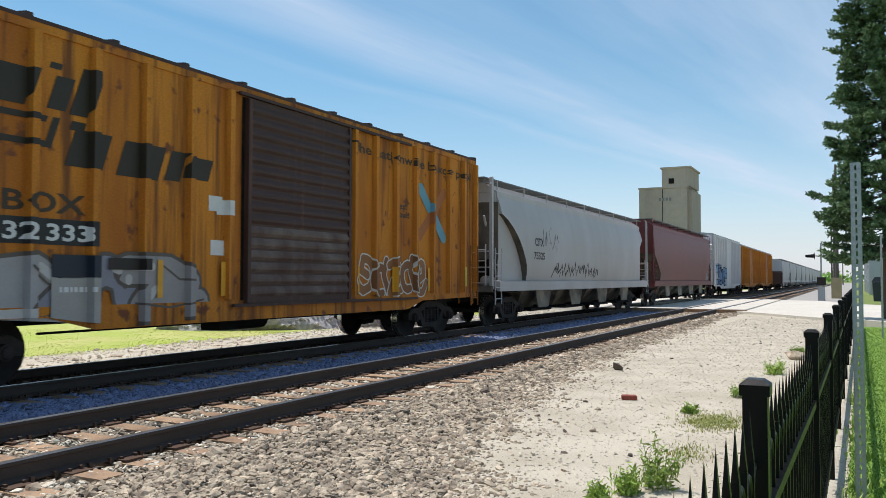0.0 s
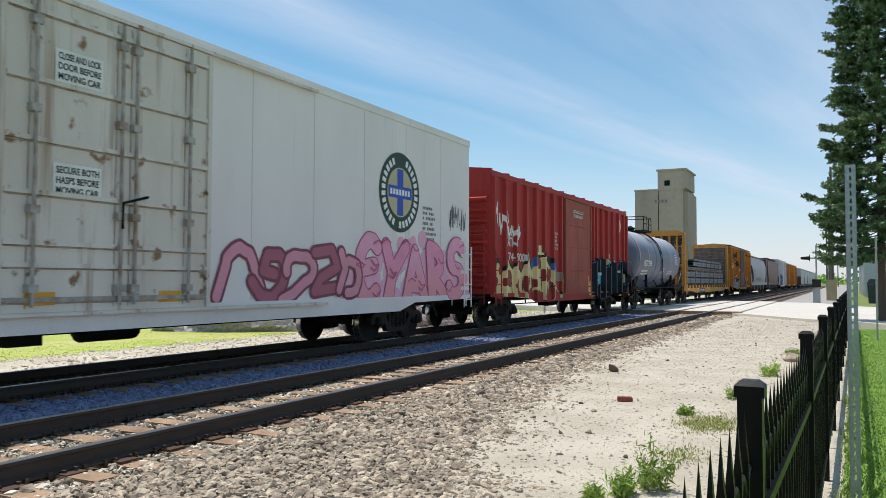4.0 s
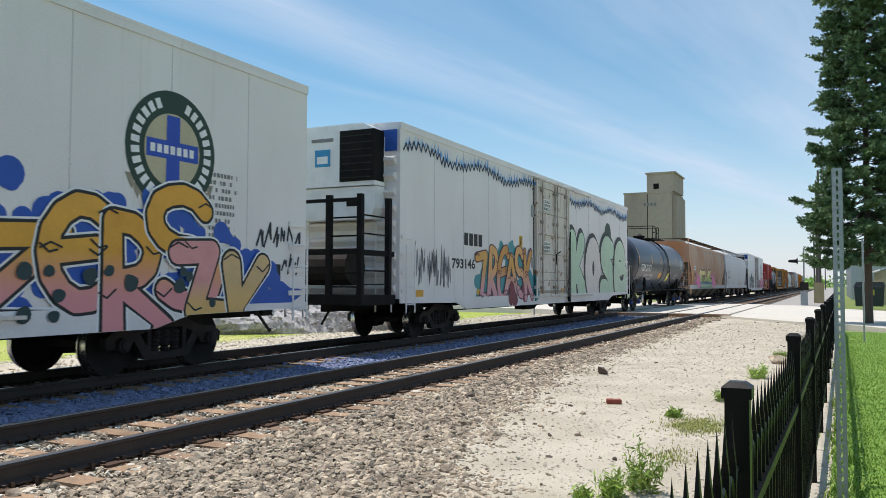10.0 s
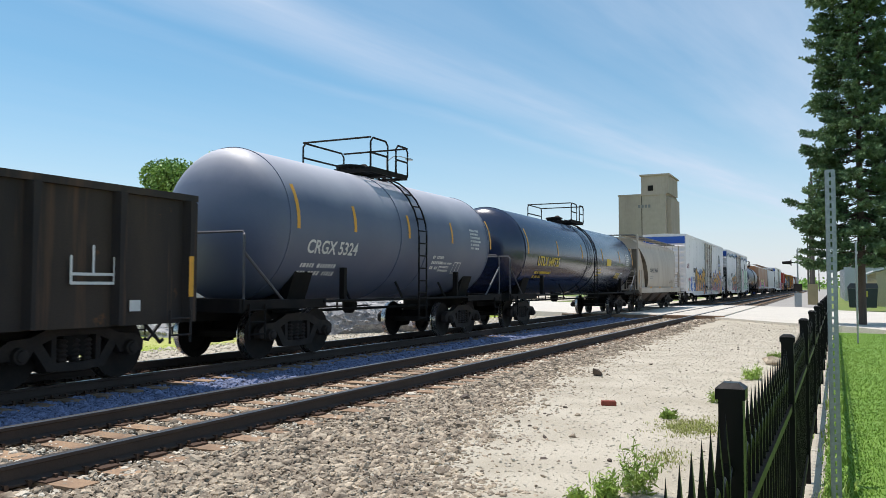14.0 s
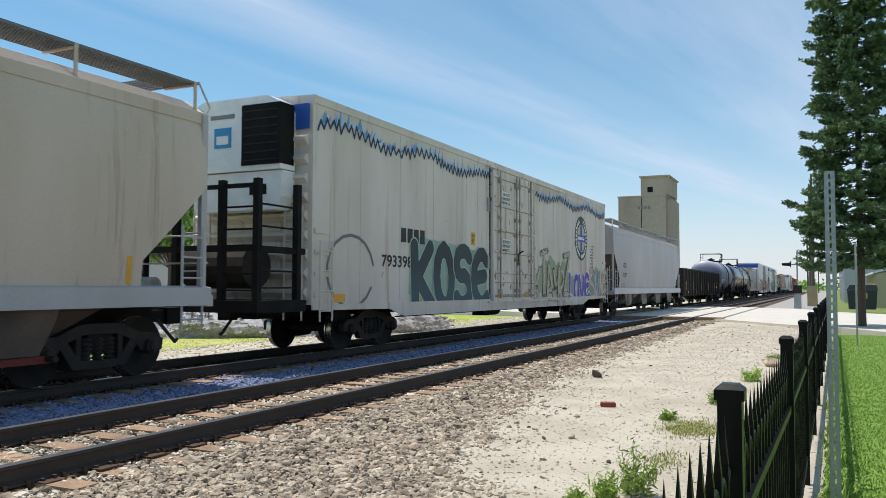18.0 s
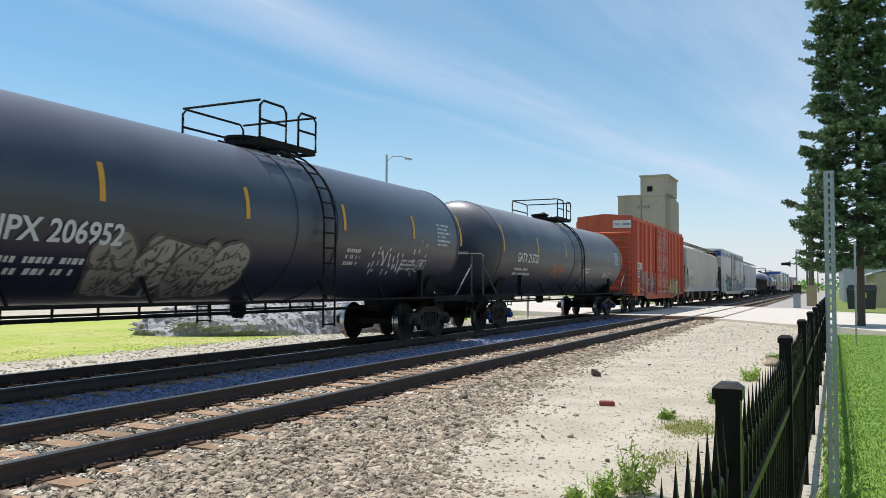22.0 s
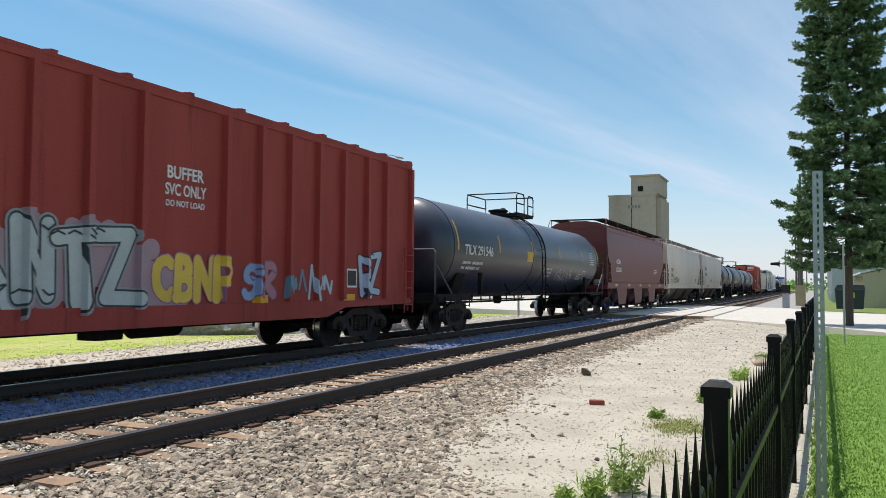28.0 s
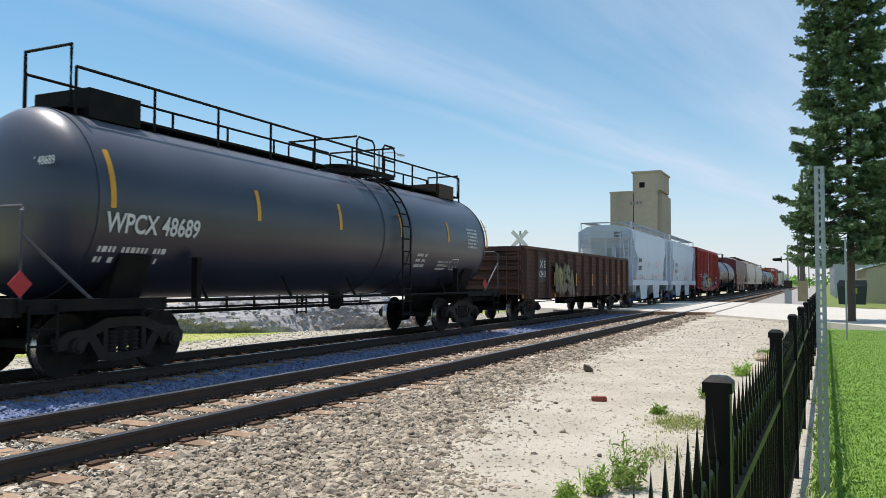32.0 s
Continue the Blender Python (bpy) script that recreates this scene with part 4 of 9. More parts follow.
def boxcar(front, rear, label, paint, height=4.62, hw=1.45, floor=1.02, posts=14, door=(-1.5, 1.5), door_mat=None, roof_mat=None,
           cap="dark", rng=None, roof_peak=0.14, sill_drop=0.16, door_kind="ribbed", end_mat=None, gear=True, name="boxcar", posts_x=None, roof_ribs=True, beams=(0.17, 0.33, 0.5, 0.67, 0.83)):
    car, half = car_thing(name, front, rear, label, "boxcar")
    z0, z1 = floor, height
    part("side_wall", boxes((-half, half, -hw, -hw + 0.06, z0, z1)), paint, car)
    part("side_wall", boxes((-half, half, hw - 0.06, hw, z0, z1)), paint, car)
    part("floor", boxes((-half, half, -hw, hw, z0 - 0.08, z0 - 0.002)), M["under"], car)
    part("roof", shape(prism, [(-hw - 0.03, z1), (hw + 0.03, z1), (hw + 0.03, z1 + 0.05), (0, z1 + 0.05 + roof_peak), (-hw - 0.03, z1 + 0.05)], -half, half, "x"), roof_mat or M["galv"], car, "weathered metal roof")
    n = int(half * 2 / 1.25)
    bm = bmesh.new()
    for k in range(n + 1):
        x = -half + 0.05 + (2 * half - 0.1) * k / n
        prism(bm, [(-hw - 0.02, z1 + 0.051), (0, z1 + 0.056 + roof_peak), (hw + 0.02, z1 + 0.051), (hw + 0.02, z1 + 0.1), (0, z1 + 0.1 + roof_peak), (-hw - 0.02, z1 + 0.1)], x - 0.05, x + 0.05, "x")
    if roof_ribs:
        part("roof_ribs", bm, roof_mat or M["galv"], car)
    for s in (-1, 1):
        end_panel(car, s, half, hw, z0, z1, end_mat or paint)
        part("top_chord", boxes((-half, half, s * hw - 0.025, s * hw + 0.025, z1 - 0.11, z1)), paint, car)
        b = z0 - sill_drop - 0.16
        part("side_sill", shape(prism, [(-half, z0 + 0.002), (half, z0 + 0.002), (half, z0 - 0.1), (half - 3.0, z0 - 0.14), (half - 3.7, b), (-half + 3.7, b), (-half + 3.0, z0 - 0.14), (-half, z0 - 0.1)], s * hw - 0.03, s * hw + 0.003), paint, car)
    d0, d1 = door or (0.0, 0.0)
    xs = []
    k = posts // 2
    for i in range(k):
        xs.append(-half + 0.1 + (d0 + half - 0.35) * i / (k - 1))
        xs.append(half - 0.1 - (half - d1 - 0.35) * i / (k - 1))
    if posts_x:
        xs = posts_x
    if posts:
        pm = None
        for x in xs:
            for s in (-1, 1):
                if pm is None:
                    pm = mesh_of(shape(prism, [(-0.07, 0), (-0.052, -0.11), (0.052, -0.11), (0.07, 0)], z0 + 0.03, z1 - 0.12, "z"), "side_post", paint)
                part("side_post", pm, None, car, at=pose(x, s * hw, 0) if s < 0 else pose(x, hw, 0, 0, 0, 180))
    for s in (-1, 1) if door else ():
        dm = door_mat or paint
        bm = boxes((d0, d1, s * hw + (0.0 if s > 0 else -0.075), s * hw + (0.075 if s > 0 else 0.0), z0 - 0.05, z1 - 0.16))
        dr = part("door", bm, dm, car, "sliding door")
        y = s * (hw + 0.075)
        h = z1 - 0.16 - z0
        y0, y1 = sorted((y, y + s * 0.04))
        if door_kind == "ribbed":
            for q in beams:
                part("door_beam", boxes((d0 + 0.09, d1 - 0.09, y0, y1, z0 + h * q - 0.03, z0 + h * q + 0.03)), dm, dr)
        elif door_kind == "panelled":
            for q in range(16):
                z = z0 + 0.06 + (h - 0.12) * q / 16
                part("door_panel", shape(prism, [(y, z), (y + s * 0.035, z + 0.05), (y + s * 0.035, z + 0.1), (y, z + 0.17)], d0 + 0.08, d1 - 0.08, "x"), P["door_scraped"] if q < 6 else dm, dr)
        elif door_kind == "plug":
            w = d1 - d0
            for q in (0.02, 0.13, 0.2, 0.36, 0.53, 0.72, 0.94):
                z = z0 + h * q
                part("door_beam", boxes((d0 + 0.09, d1 - 0.09, y0, y1, z, z + 0.06)), M["rod"] if q < 0.05 else dm, dr)
                # darker strip painted below each beam as its shadow
                part("door_seam", boxes((d0 + 0.09, d1 - 0.09, min(y, y + s * 0.006), max(y, y + s * 0.006), z - 0.025, z - 0.001)), M["rod"], dr)
            for q in (0.13, 0.5, 0.57, 0.86):
                x = d0 + w * q
                rod = part("lock_rod", tubes(0.026, [(x, y + s * 0.075, z0 + 0.02), (x, y + s * 0.075, z1 - 0.2)]), M["rod"], dr)
                for r in (0.05, 0.3, 0.62, 0.9):
                    part("rod_guide", boxes((x - 0.07, x + 0.07, min(y, y + s * 0.1), max(y, y + s * 0.1), z0 + h * r, z0 + h * r + 0.1)), M["rod"] if hw > 1.48 else dm, dr)
                part("rod_seam", boxes((x - 0.05, x - 0.036, min(y, y + s * 0.007), max(y, y + s * 0.007), z0, z1 - 0.2)), M["rod"], dr)
            part("door_handle", tubes(0.022, [(d0 + w * 0.5, y + s * 0.11, z0 + h * 0.27), (d0 + w * 0.5, y + s * 0.12, z0 + h * 0.36), (d0 + w * 0.62, y + s * 0.12, z0 + h * 0.39)]), M["under"], dr)
        for x in (d0 + 0.04, d1 - 0.04):
            part("door_edge", boxes((x - 0.04, x + 0.04, y0, y1, z0 - 0.04, z1 - 0.18)), dm, dr)
        part("door_gap", boxes(*[(x - 0.022, x + 0.022, min(s * hw, s * (hw + 0.02)), max(s * hw, s * (hw + 0.02)), z0, z1 - 0.16) for x in (d0 - 0.03, d1 + 0.03)]), M["under"], car)
        part("door_track", boxes((d0 - 0.3, d1 + (d1 - d0) * 0.9, min(y - s * 0.03, y + s * 0.04), max(y - s * 0.03, y + s * 0.04), z0 - 0.1, z0 - 0.052)), dm, car)
        part("door_header", boxes((d0 - 0.2, d1 + (d1 - d0) * 0.8, min(y - s * 0.02, y + s * 0.04), max(y - s * 0.02, y + s * 0.04), z1 - 0.15, z1 - 0.1)), dm, car)
    for s, e in ((-1, -1), (-1, 1), (1, -1), (1, 1)):
        ladder(car, e * (half - 0.32), s * (hw + 0.12), z0 - 0.32, z0 + 1.25, 0.42, paint, n=4)
        ladder(car, e * (half + 0.13), s * (hw - 0.35), z0 - 0.3, z0 + 1.9, 0.42, paint, "y", n=5)
    part("crossover_step", boxes((-half - 0.32, -half - 0.1, -hw + 0.1, hw - 0.1, z0 - 0.06, z0 - 0.02), (half + 0.1, half + 0.32, -hw + 0.1, hw - 0.1, z0 - 0.06, z0 - 0.02)), M["under"], car)
    part("cut_lever", tubes(0.018, [(-half - 0.35, -hw + 0.1, 0.9), (-half - 0.4, -0.5, 0.88), (-half - 0.5, -0.05, 1.0)], [(half + 0.35, hw - 0.1, 0.9), (half + 0.4, 0.5, 0.88)]), M["under"], car)
    part("underframe", boxes(*[(x - 0.06, x + 0.06, -hw + 0.05, hw - 0.05, 0.8, z0 - 0.085) for x in np.linspace(-half + 3.3, half - 3.3, 5)]), M["under"], car)
    if gear:
        running_gear(car, half, 1.75 + (half - 7.8) * 0.35, cap)
        brake_gear(car, rng or random.Random(3), half=half * 0.55)

    steps = [(-99.0, 0.0)]
    if posts:
        for x in sorted(xs):
            steps += [(x - 0.07, 0.0), (x - 0.052, 0.11), (x + 0.052, 0.11), (x + 0.07, 0.0)]
    if door:
        steps = [q for q in steps if not d0 - 0.05 < q[0] < d1 + 0.05] + [(d0 - 0.002, 0.0), (d0, 0.077), (d1, 0.077), (d1 + 0.002, 0.0)]
    steps.sort()

    def face(x, z):
        return -hw
    def foot(x):
        """The lower edge of the side: deep between the trucks, cut up over them."""
        return float(np.interp(abs(x), (half - 3.7, half - 3.0, half), (z0 - sill_drop - 0.155, z0 - 0.135, z0 - 0.095)))
    CUTS[face] = (steps, foot)
    return car, half, face


def boxed(car, x, z, w, h, face, material=None):
    """A stencilled square with a bar of small print in it."""
    bm = bmesh.new()
    spray(bm, [[(x, z), (x + w, z), (x + w, z + h), (x, z + h), (x, z)], [(x + 0.25 * w, z + 0.65 * h), (x + 0.75 * w, z + 0.65 * h)], [(x + 0.4 * w, z + 0.3 * h), (x + 0.6 * w, z + 0.3 * h)]], 0.011, face, 0.006)
    return part("stencil_frame", bm, material or M["black_mark"], car)


def marks(car, xs, z, face, w=0.09, h=0.62, out=0.005):
    """Upright yellow reflective strips."""
    for x in xs:
        plate(car, x, z, w, h, M["yellow_mark"], face, out, "reflector", cut=1)


def flats(car, xs, z, face, w=0.42, h=0.13, out=0.006):
    for x in xs:
        plate(car, x, z, w, h, M["yellow_mark"], face, out, "reflector")


# ---------------------------------------------------------------- refrigerator cars
def ice_crest(car, half, face, z, rng, skip=()):
    """The painted band of blue icicles under the eaves."""
    line, bl, bw = [], bmesh.new(), bmesh.new()
    x = -half + 0.15
    k = 0
    while x < half - 0.15:
        w = rng.uniform(0.07, 0.15)
        base = z + 0.1 * math.sin(x * 1.7) + rng.uniform(-0.03, 0.03)
        if any(a < x < b for a, b in skip):
            line.append([])
        else:
            if not line:
                line.append([])
            line[-1].append((x, base + (0.07 if k % 2 else -0.09 - rng.uniform(0, 0.08))))
            b = rng.uniform(0.1, 0.34)
            lean = rng.uniform(-0.05, 0.14)
            bm = bl if rng.random() < 0.6 else bw
            bm.faces.new([bm.verts.new((p, face(p, q) - 0.0045 - 0.0003 * (k % 5), q)) for p, q in ((x, base - 0.02), (x + w * 1.1, base + 0.03), (x + w * 0.7 + lean, base + b))])
        x += w
        k += 1
    bm = bmesh.new()
    spray(bm, [q for q in line if len(q) > 1], 0.026, face, 0.007)
    tagged(part("icicle_band", bm, can("1d2c46"), car, "painted dark blue icicle band"), kind="stuff")
    tagged(part("icicle_shine", lay(bl, face), can("5f8fc4"), car), kind="stuff")
    tagged(part("icicle_frost", lay(bw, face), can("a9c6e2"), car), kind="stuff")


def emblem(car, x, z, r, face):
    """A round railway badge as plain shapes: green ring, white disc, blue cross, pale bars for its words."""
    e = disc(car, x, z, r, can("20382c"), face, 0.007, label="round green and blue railway badge")
    disc(e, x, z, r * 0.62, can("b3a98c"), face, 0.011, name="badge_disc")
    bm = bmesh.new()
    for a, b in ((0.58, 0.15), (0.15, 0.58)):
        bm.faces.new([bm.verts.new((x + p * r, face(x, z) - 0.014 - 0.002 * (a > b), z + q * r)) for p, q in ((-a, -b), (a, -b), (a, b), (-a, b))])
    part("badge_cross", bm, can("2348a8"), e)
    bm = bmesh.new()
    for k in range(30):
        if k in (14, 15, 16, 29):
            continue
        t = math.radians(-90 - 9 * 0 + k * 12)
        c, s = math.cos(t), math.sin(t)
        q = []
        for u, v in ((-0.055, -0.085), (0.055, -0.085), (0.055, 0.085), (-0.055, 0.085)):
            q.append((x + r * (0.81 * c + v * c - u * s), z + r * (0.81 * s + v * s + u * c)))
        bm.faces.new([bm.verts.new((p, face(x, z) - 0.012, w)) for p, w in q])
    for k in range(7):
        p = x + r * (-0.5 + k * 0.145)
        bm.faces.new([bm.verts.new((p + a * r, face(x, z) - 0.019, z + b * r)) for a, b in ((0, -0.07), (0.1, -0.07), (0.1, 0.07), (0, 0.07))])
    tagged(part("badge_bars", bm, can("e8e8e0"), e), kind="stuff")


def reefer(front, rear, label, paint, unit=True, crest=True, blue_end=False, door=(-1.05, 1.95), rng=None, height=5.06, emblem_at=None):
    rng = rng or random.Random(11)
    car, half, face = boxcar(front, rear, label, paint, height=height, hw=1.5, posts=0, door=door, door_mat=P["white_door"], rng=rng, roof_peak=0.06, door_kind="plug",
                             roof_mat=paint, name="refrigerator_car", roof_ribs=False)
    x = -half + 1.75
    while x < half - 0.5:
        if not door[0] - 0.1 < x < door[1] + 0.1:
            part("panel_seam", boxes((x, x + 0.006, -1.503, -1.5, 1.05, height - 0.12)), M["seam"], car)
        x += 1.75
    part("skirt", boxes((-half + 4.0, half - 4.0, -1.49, -1.46, 0.72, 0.9)), paint, car)
    if crest:
        ice_crest(car, half, face, height - 0.46, rng, ((door[0], door[1]),))
    if emblem_at is not None:
        emblem(car, emblem_at, 3.36, 0.9, face)
    for s, x in ((1, half - 0.3), (-1, -half + 0.3)):
        bm = bmesh.new()
        for k in range(4):
            box(bm, x - 0.24, x + 0.24, -1.535, -1.505, 1.15 + 0.42 * k, 1.24 + 0.42 * k)
        part("side_steps", bm, paint, car)
    part("door_latch", boxes((door[0] - 0.25, door[0] - 0.1, -1.54, -1.5, 1.9, 2.25), (door[0] - 0.25, door[0] - 0.1, -1.54, -1.5, 3.6, 4.0)), M["galv"], car)
    z = 1.4
    for zz, tx in ((3.9, "CLOSE AND LOCK|DOOR BEFORE|MOVING CAR"), (2.45, "SECURE BOTH|HASPS BEFORE|MOVING CAR")):
        plate(car, door[0] + 0.75, zz - 0.02, 0.72, 0.42, can("d8d8d2"), face, 0.012, "notice")
        for k, s in enumerate(tx.split("|")):
            write(car, s, door[0] + 0.79, zz + 0.27 - 0.13 * k, 0.64, 0.09, M["black_mark"], face, 0.017)
    plate(car, door[0] - 1.4, 2.55, 0.3, 0.36, can("d9a514"), face, 0.008, "clearance_plate", "yellow clearance plate")
    write(car, "PLATE", door[0] - 1.36, 2.78, 0.22, 0.07, M["black_mark"], face, 0.012)
    write(car, "F", door[0] - 1.31, 2.6, 0.12, 0.14, M["black_mark"], face, 0.012)
    for xx in (-half + 0.75, -half + 4.4, door[0] + 0.4, door[1] - 1.0, half - 5.2, half - 2.2):
        plate(car, xx, 1.06, 0.42, 0.16, M["yellow_mark"], face, 0.009, "reflector")
    # owner's initials as plain blocks, with the number's place below them
    for k in range(4):
        plate(car, -half + 3.55 + 0.32 * k, 2.42, 0.25, 0.34, M["black_mark"], face, 0.0065, "owner_initial")
    if unit:
        e = -half - 0.52
        u = part("cooling_unit", shape(prism, [(-1.12, 3.62), (1.12, 3.62), (1.12, height - 0.3), (1.02, height - 0.1), (0.8, height + 0.0), (-0.8, height + 0.0), (-1.02, height - 0.1), (-1.12, height - 0.3)], e, -half - 0.06, "x"),
                 can("eef0f1"), car, "white cooling unit with black grilles", at=None)
        for y0, y1 in ((-1.125, -0.2), (0.82, 1.125)):
            part("unit_grille", boxes((e - 0.03, -half - 0.1, y0, y1, 3.72, height - 0.16)), M["under"], u)
            part("unit_louvres", boxes(*[(e - 0.045, e - 0.025, y0 + 0.06, y1 - 0.06, z, z + 0.02) for z in np.linspace(3.8, height - 0.3, 7)]), M["rubber"], u)
        part("unit_badge", boxes((e - 0.015, e, 0.08, 0.5, 4.1, 4.5)), can("2a86b4"), u)
        part("badge_mark", boxes((e - 0.02, e - 0.0151, 0.14, 0.44, 4.17, 4.34)), can("eef0f1"), u)
        part("unit_name", boxes((e - 0.015, e, 0.0, 0.6, 4.68, 4.76)), M["grey_mark"], u)
        part("unit_skirt", shape(prism, [(-0.98, 2.85), (0.98, 2.85), (1.1, 3.1), (1.12, 3.6), (-1.12, 3.6), (-1.1, 3.1)], e + 0.06, -half - 0.06, "x"), can("dfe3e5"), u)
        part("skirt_vent", boxes((e + 0.045, e + 0.06, -0.75, -0.35, 3.15, 3.35)), M["under"], u)
        part("fuel_tank", shape(lathe, [(-0.8, 0.05), (-0.78, 0.42), (0.78, 0.42), (0.8, 0.05)], 16), M["truck"], car, at=pose(-half - 0.75, 0, 1.75))
        posts = [(-half - 1.45, y) for y in (-1.35, -0.55, 0.55, 1.35)] + [(-half - 0.35, -1.4)]
        cage = part("end_cage", boxes((-half - 1.55, -half - 0.1, -1.45, 1.45, 0.9, 1.12)), M["under"], car, "black end platform cage")
        for x, y in posts:
            part("cage_post", boxes((x - 0.06, x + 0.06, y - 0.06, y + 0.06, 1.121, 3.3)), M["under"], cage)
        for b in ((-half - 1.5, -half - 1.4, -1.4, 1.4, 2.0, 2.12), (-half - 1.5, -half - 1.4, -1.4, 1.4, 3.15, 3.22), (-half - 1.45, -half - 0.1, -1.42, -1.34, 1.98, 2.1)):
            part("cage_beam", boxes(b), M["under"], cage)
        for z in (1.3, 1.6, 2.4, 2.8):
            part("cage_rung", tubes(0.02, [(-half - 1.46, -1.3, z), (-half - 1.46, -0.6, z)]), M["under"], cage)
            part("cage_rung", tubes(0.02, [(-half - 1.4, -1.4, z + 0.05), (-half - 0.4, -1.4, z + 0.05)]), M["under"], cage)
    if blue_end or unit:
        part("blue_sign", boxes((-half - 0.058, -half - 0.052, -1.45, -1.0 if unit else 1.45, height - 0.62, height - 0.12)), can("244f9e"), car)
    for s in (1,):
        plate(car, half - 1.1, 1.35, 0.34, 0.36, M["black_mark"], face, 0.008, "tag_panel")
        bars(car, half - 2.6, 2.1, 0.7, 1.1, 9, M["grey_mark"], face, rng)
    return car, half, face


# ---------------------------------------------------------------- covered hoppers
def hopper(front, rear, label, paint, top=4.62, hw=1.5, slope=1.7, zmid=2.75, bays=4, sill=1.22, bulge=0.1, round_side=False, walk_h=0.16, grate=None, cap="dark",
           rng=None, bay_mat=None, eave=0.0, end_round=False, bay_low=0.46, ladder_mat=None, band=None, end_mat=None, slope_mat=None, tall_ladder=False, ends=None, plates=True, gate_mat=None):
    """A covered hopper: sloping end sheets, bays under the sill, a roof walkway and end ladders."""
    rng = rng or random.Random(5)
    car, half = car_thing("covered_hopper", front, rear, label, "hopper car")
    grate, lm, bay_mat = grate or M["grate"], ladder_mat or paint, bay_mat or paint
    inset, hf = (0.48, half + 0.46) if end_round else (0.12, half)

    def wide(z):
        """Half width of the side at a height."""
        t = (z - sill) / (top - sill)
        if round_side:
            return hw * (1 - 0.20 * max(0, t - 0.45) ** 2 / 0.3 - 0.10 * max(0, 0.3 - t) ** 2 / 0.09)
        return hw - bulge * (2 * t - 1) ** 2 - 0.03 * max(0, t - 0.9) * 10

    def halfx(z):
        """Half length of the body at a height: the end slopes in below zmid."""
        if ends:
            return half - float(np.interp(z, [p[0] for p in ends], [p[1] for p in ends]))
        if z >= zmid:
            return half - inset
        t = (zmid - z) / (zmid - sill)
        if not end_round and sill < 1.3:
            t = min((zmid - z) / (zmid - sill - 0.5), 1.0)
        if end_round:
            return half - inset - slope * math.sin(t * math.pi / 2) ** 0.75
        return half - 0.12 - slope * t

    def face(x, z):
        return -wide(z)
    bm = bmesh.new()
    zs = sorted({*np.linspace(sill, zmid, 15 if end_round else 7), *np.linspace(zmid, top, 8), sill + 0.5})
    if ends:
        zs = sorted({*[p[0] for p in ends], *np.linspace(zmid, top, 4)})
    rings = []
    for z in zs:
        a, w = halfx(z), wide(z)
        rings.append([bm.verts.new(p) for p in ((-a, -w, z), (a, -w, z), (a, w, z), (-a, w, z))])
    for a, b in zip(rings, rings[1:]):
        for k in (0, 2):
            bm.faces.new((a[k], a[(k + 1) % 4], b[(k + 1) % 4], b[k]))
    bm.faces.new(rings[0][::-1]), bm.faces.new(rings[-1])
    part("body", bm, paint, car, smooth=True)
    for e in (-1, 1):
        upper, lower = bmesh.new(), bmesh.new()
        for za, zb in zip(zs, zs[1:]):
            q = [(e * halfx(za), -wide(za), za), (e * halfx(za), wide(za), za), (e * halfx(zb), wide(zb), zb), (e * halfx(zb), -wide(zb), zb)]
            bm = upper if za >= zmid - 0.01 else lower
            bm.faces.new([bm.verts.new(p) for p in q])
        bmesh.ops.remove_doubles(upper, verts=upper.verts, dist=1e-4)
        bmesh.ops.remove_doubles(lower, verts=lower.verts, dist=1e-4)
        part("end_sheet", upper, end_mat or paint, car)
        # dark colour holds the shade below the end sheet as well as dirt
        part("slope_sheet", lower, slope_mat or M["soot_shade"], car, "dark slope sheet with soot and shade in its colour")
    w = wide(top)
    hx = half - inset
    wx = max(hx, hf - 0.1)
    part("roof", shape(prism, [(-w - 0.03, top - 0.06), (-w - 0.03, top + 0.02), (-w * 0.74, top + 0.25), (-0.4, top + 0.33), (0.4, top + 0.33), (w * 0.74, top + 0.25), (w + 0.03, top + 0.02), (w + 0.03, top - 0.06), (w - 0.02, top - 0.06), (w - 0.02, top + 0.001), (-w + 0.02, top + 0.001), (-w + 0.02, top - 0.06)], -hx - 0.03, hx + 0.03, "x"), paint, car)
    for s in (-1, 1):
        y0, y1 = sorted((s * (w - 0.01), s * (w + 0.055)))
        part("top_chord", boxes((-hx - 0.02, hx + 0.02, y0, y1, top - 0.17, top + 0.012)), paint, car)
    part("roof_hatch", boxes(*[(x - 1.4, x + 1.4, -0.3, 0.3, top + 0.331, top + 0.4) for x in np.linspace(-half + 2.2, half - 2.2, 4)]), M["galv"], car)
    # roof walkway of open bars
    zt = top + 0.2 + walk_h
    for s in (-1, 1):
        bm = bmesh.new()
        y0, y1 = s * (w - 0.66), s * (w - 0.02)
        for q in np.linspace(min(y0, y1), max(y0, y1), 14):
            box(bm, -wx + 0.1, wx - 0.1, q - 0.008, q + 0.008, zt - 0.04, zt)
        x = -wx + 0.1
        while x < wx - 0.1:
            box(bm, x, x + 0.015, min(y0, y1), max(y0, y1), zt - 0.035, zt - 0.005)
            x += 0.11
        part("running_board", bm, grate, car, "open grating roof walkway")
        n = int(half * 2 / 2.3)
        bm = bmesh.new()
        prism(bm, [(-0.03, top - 0.02), (0.03, top - 0.02), (0.03, zt - 0.002), (-0.03, zt - 0.002)], s * (w - 0.012) - 0.008, s * (w - 0.012) + 0.008)
        box(bm, -0.025, 0.025, min(y0, y1), max(y0, y1), zt - 0.07, zt - 0.042)
        br = mesh_of(bm, "walkway_bracket", paint)
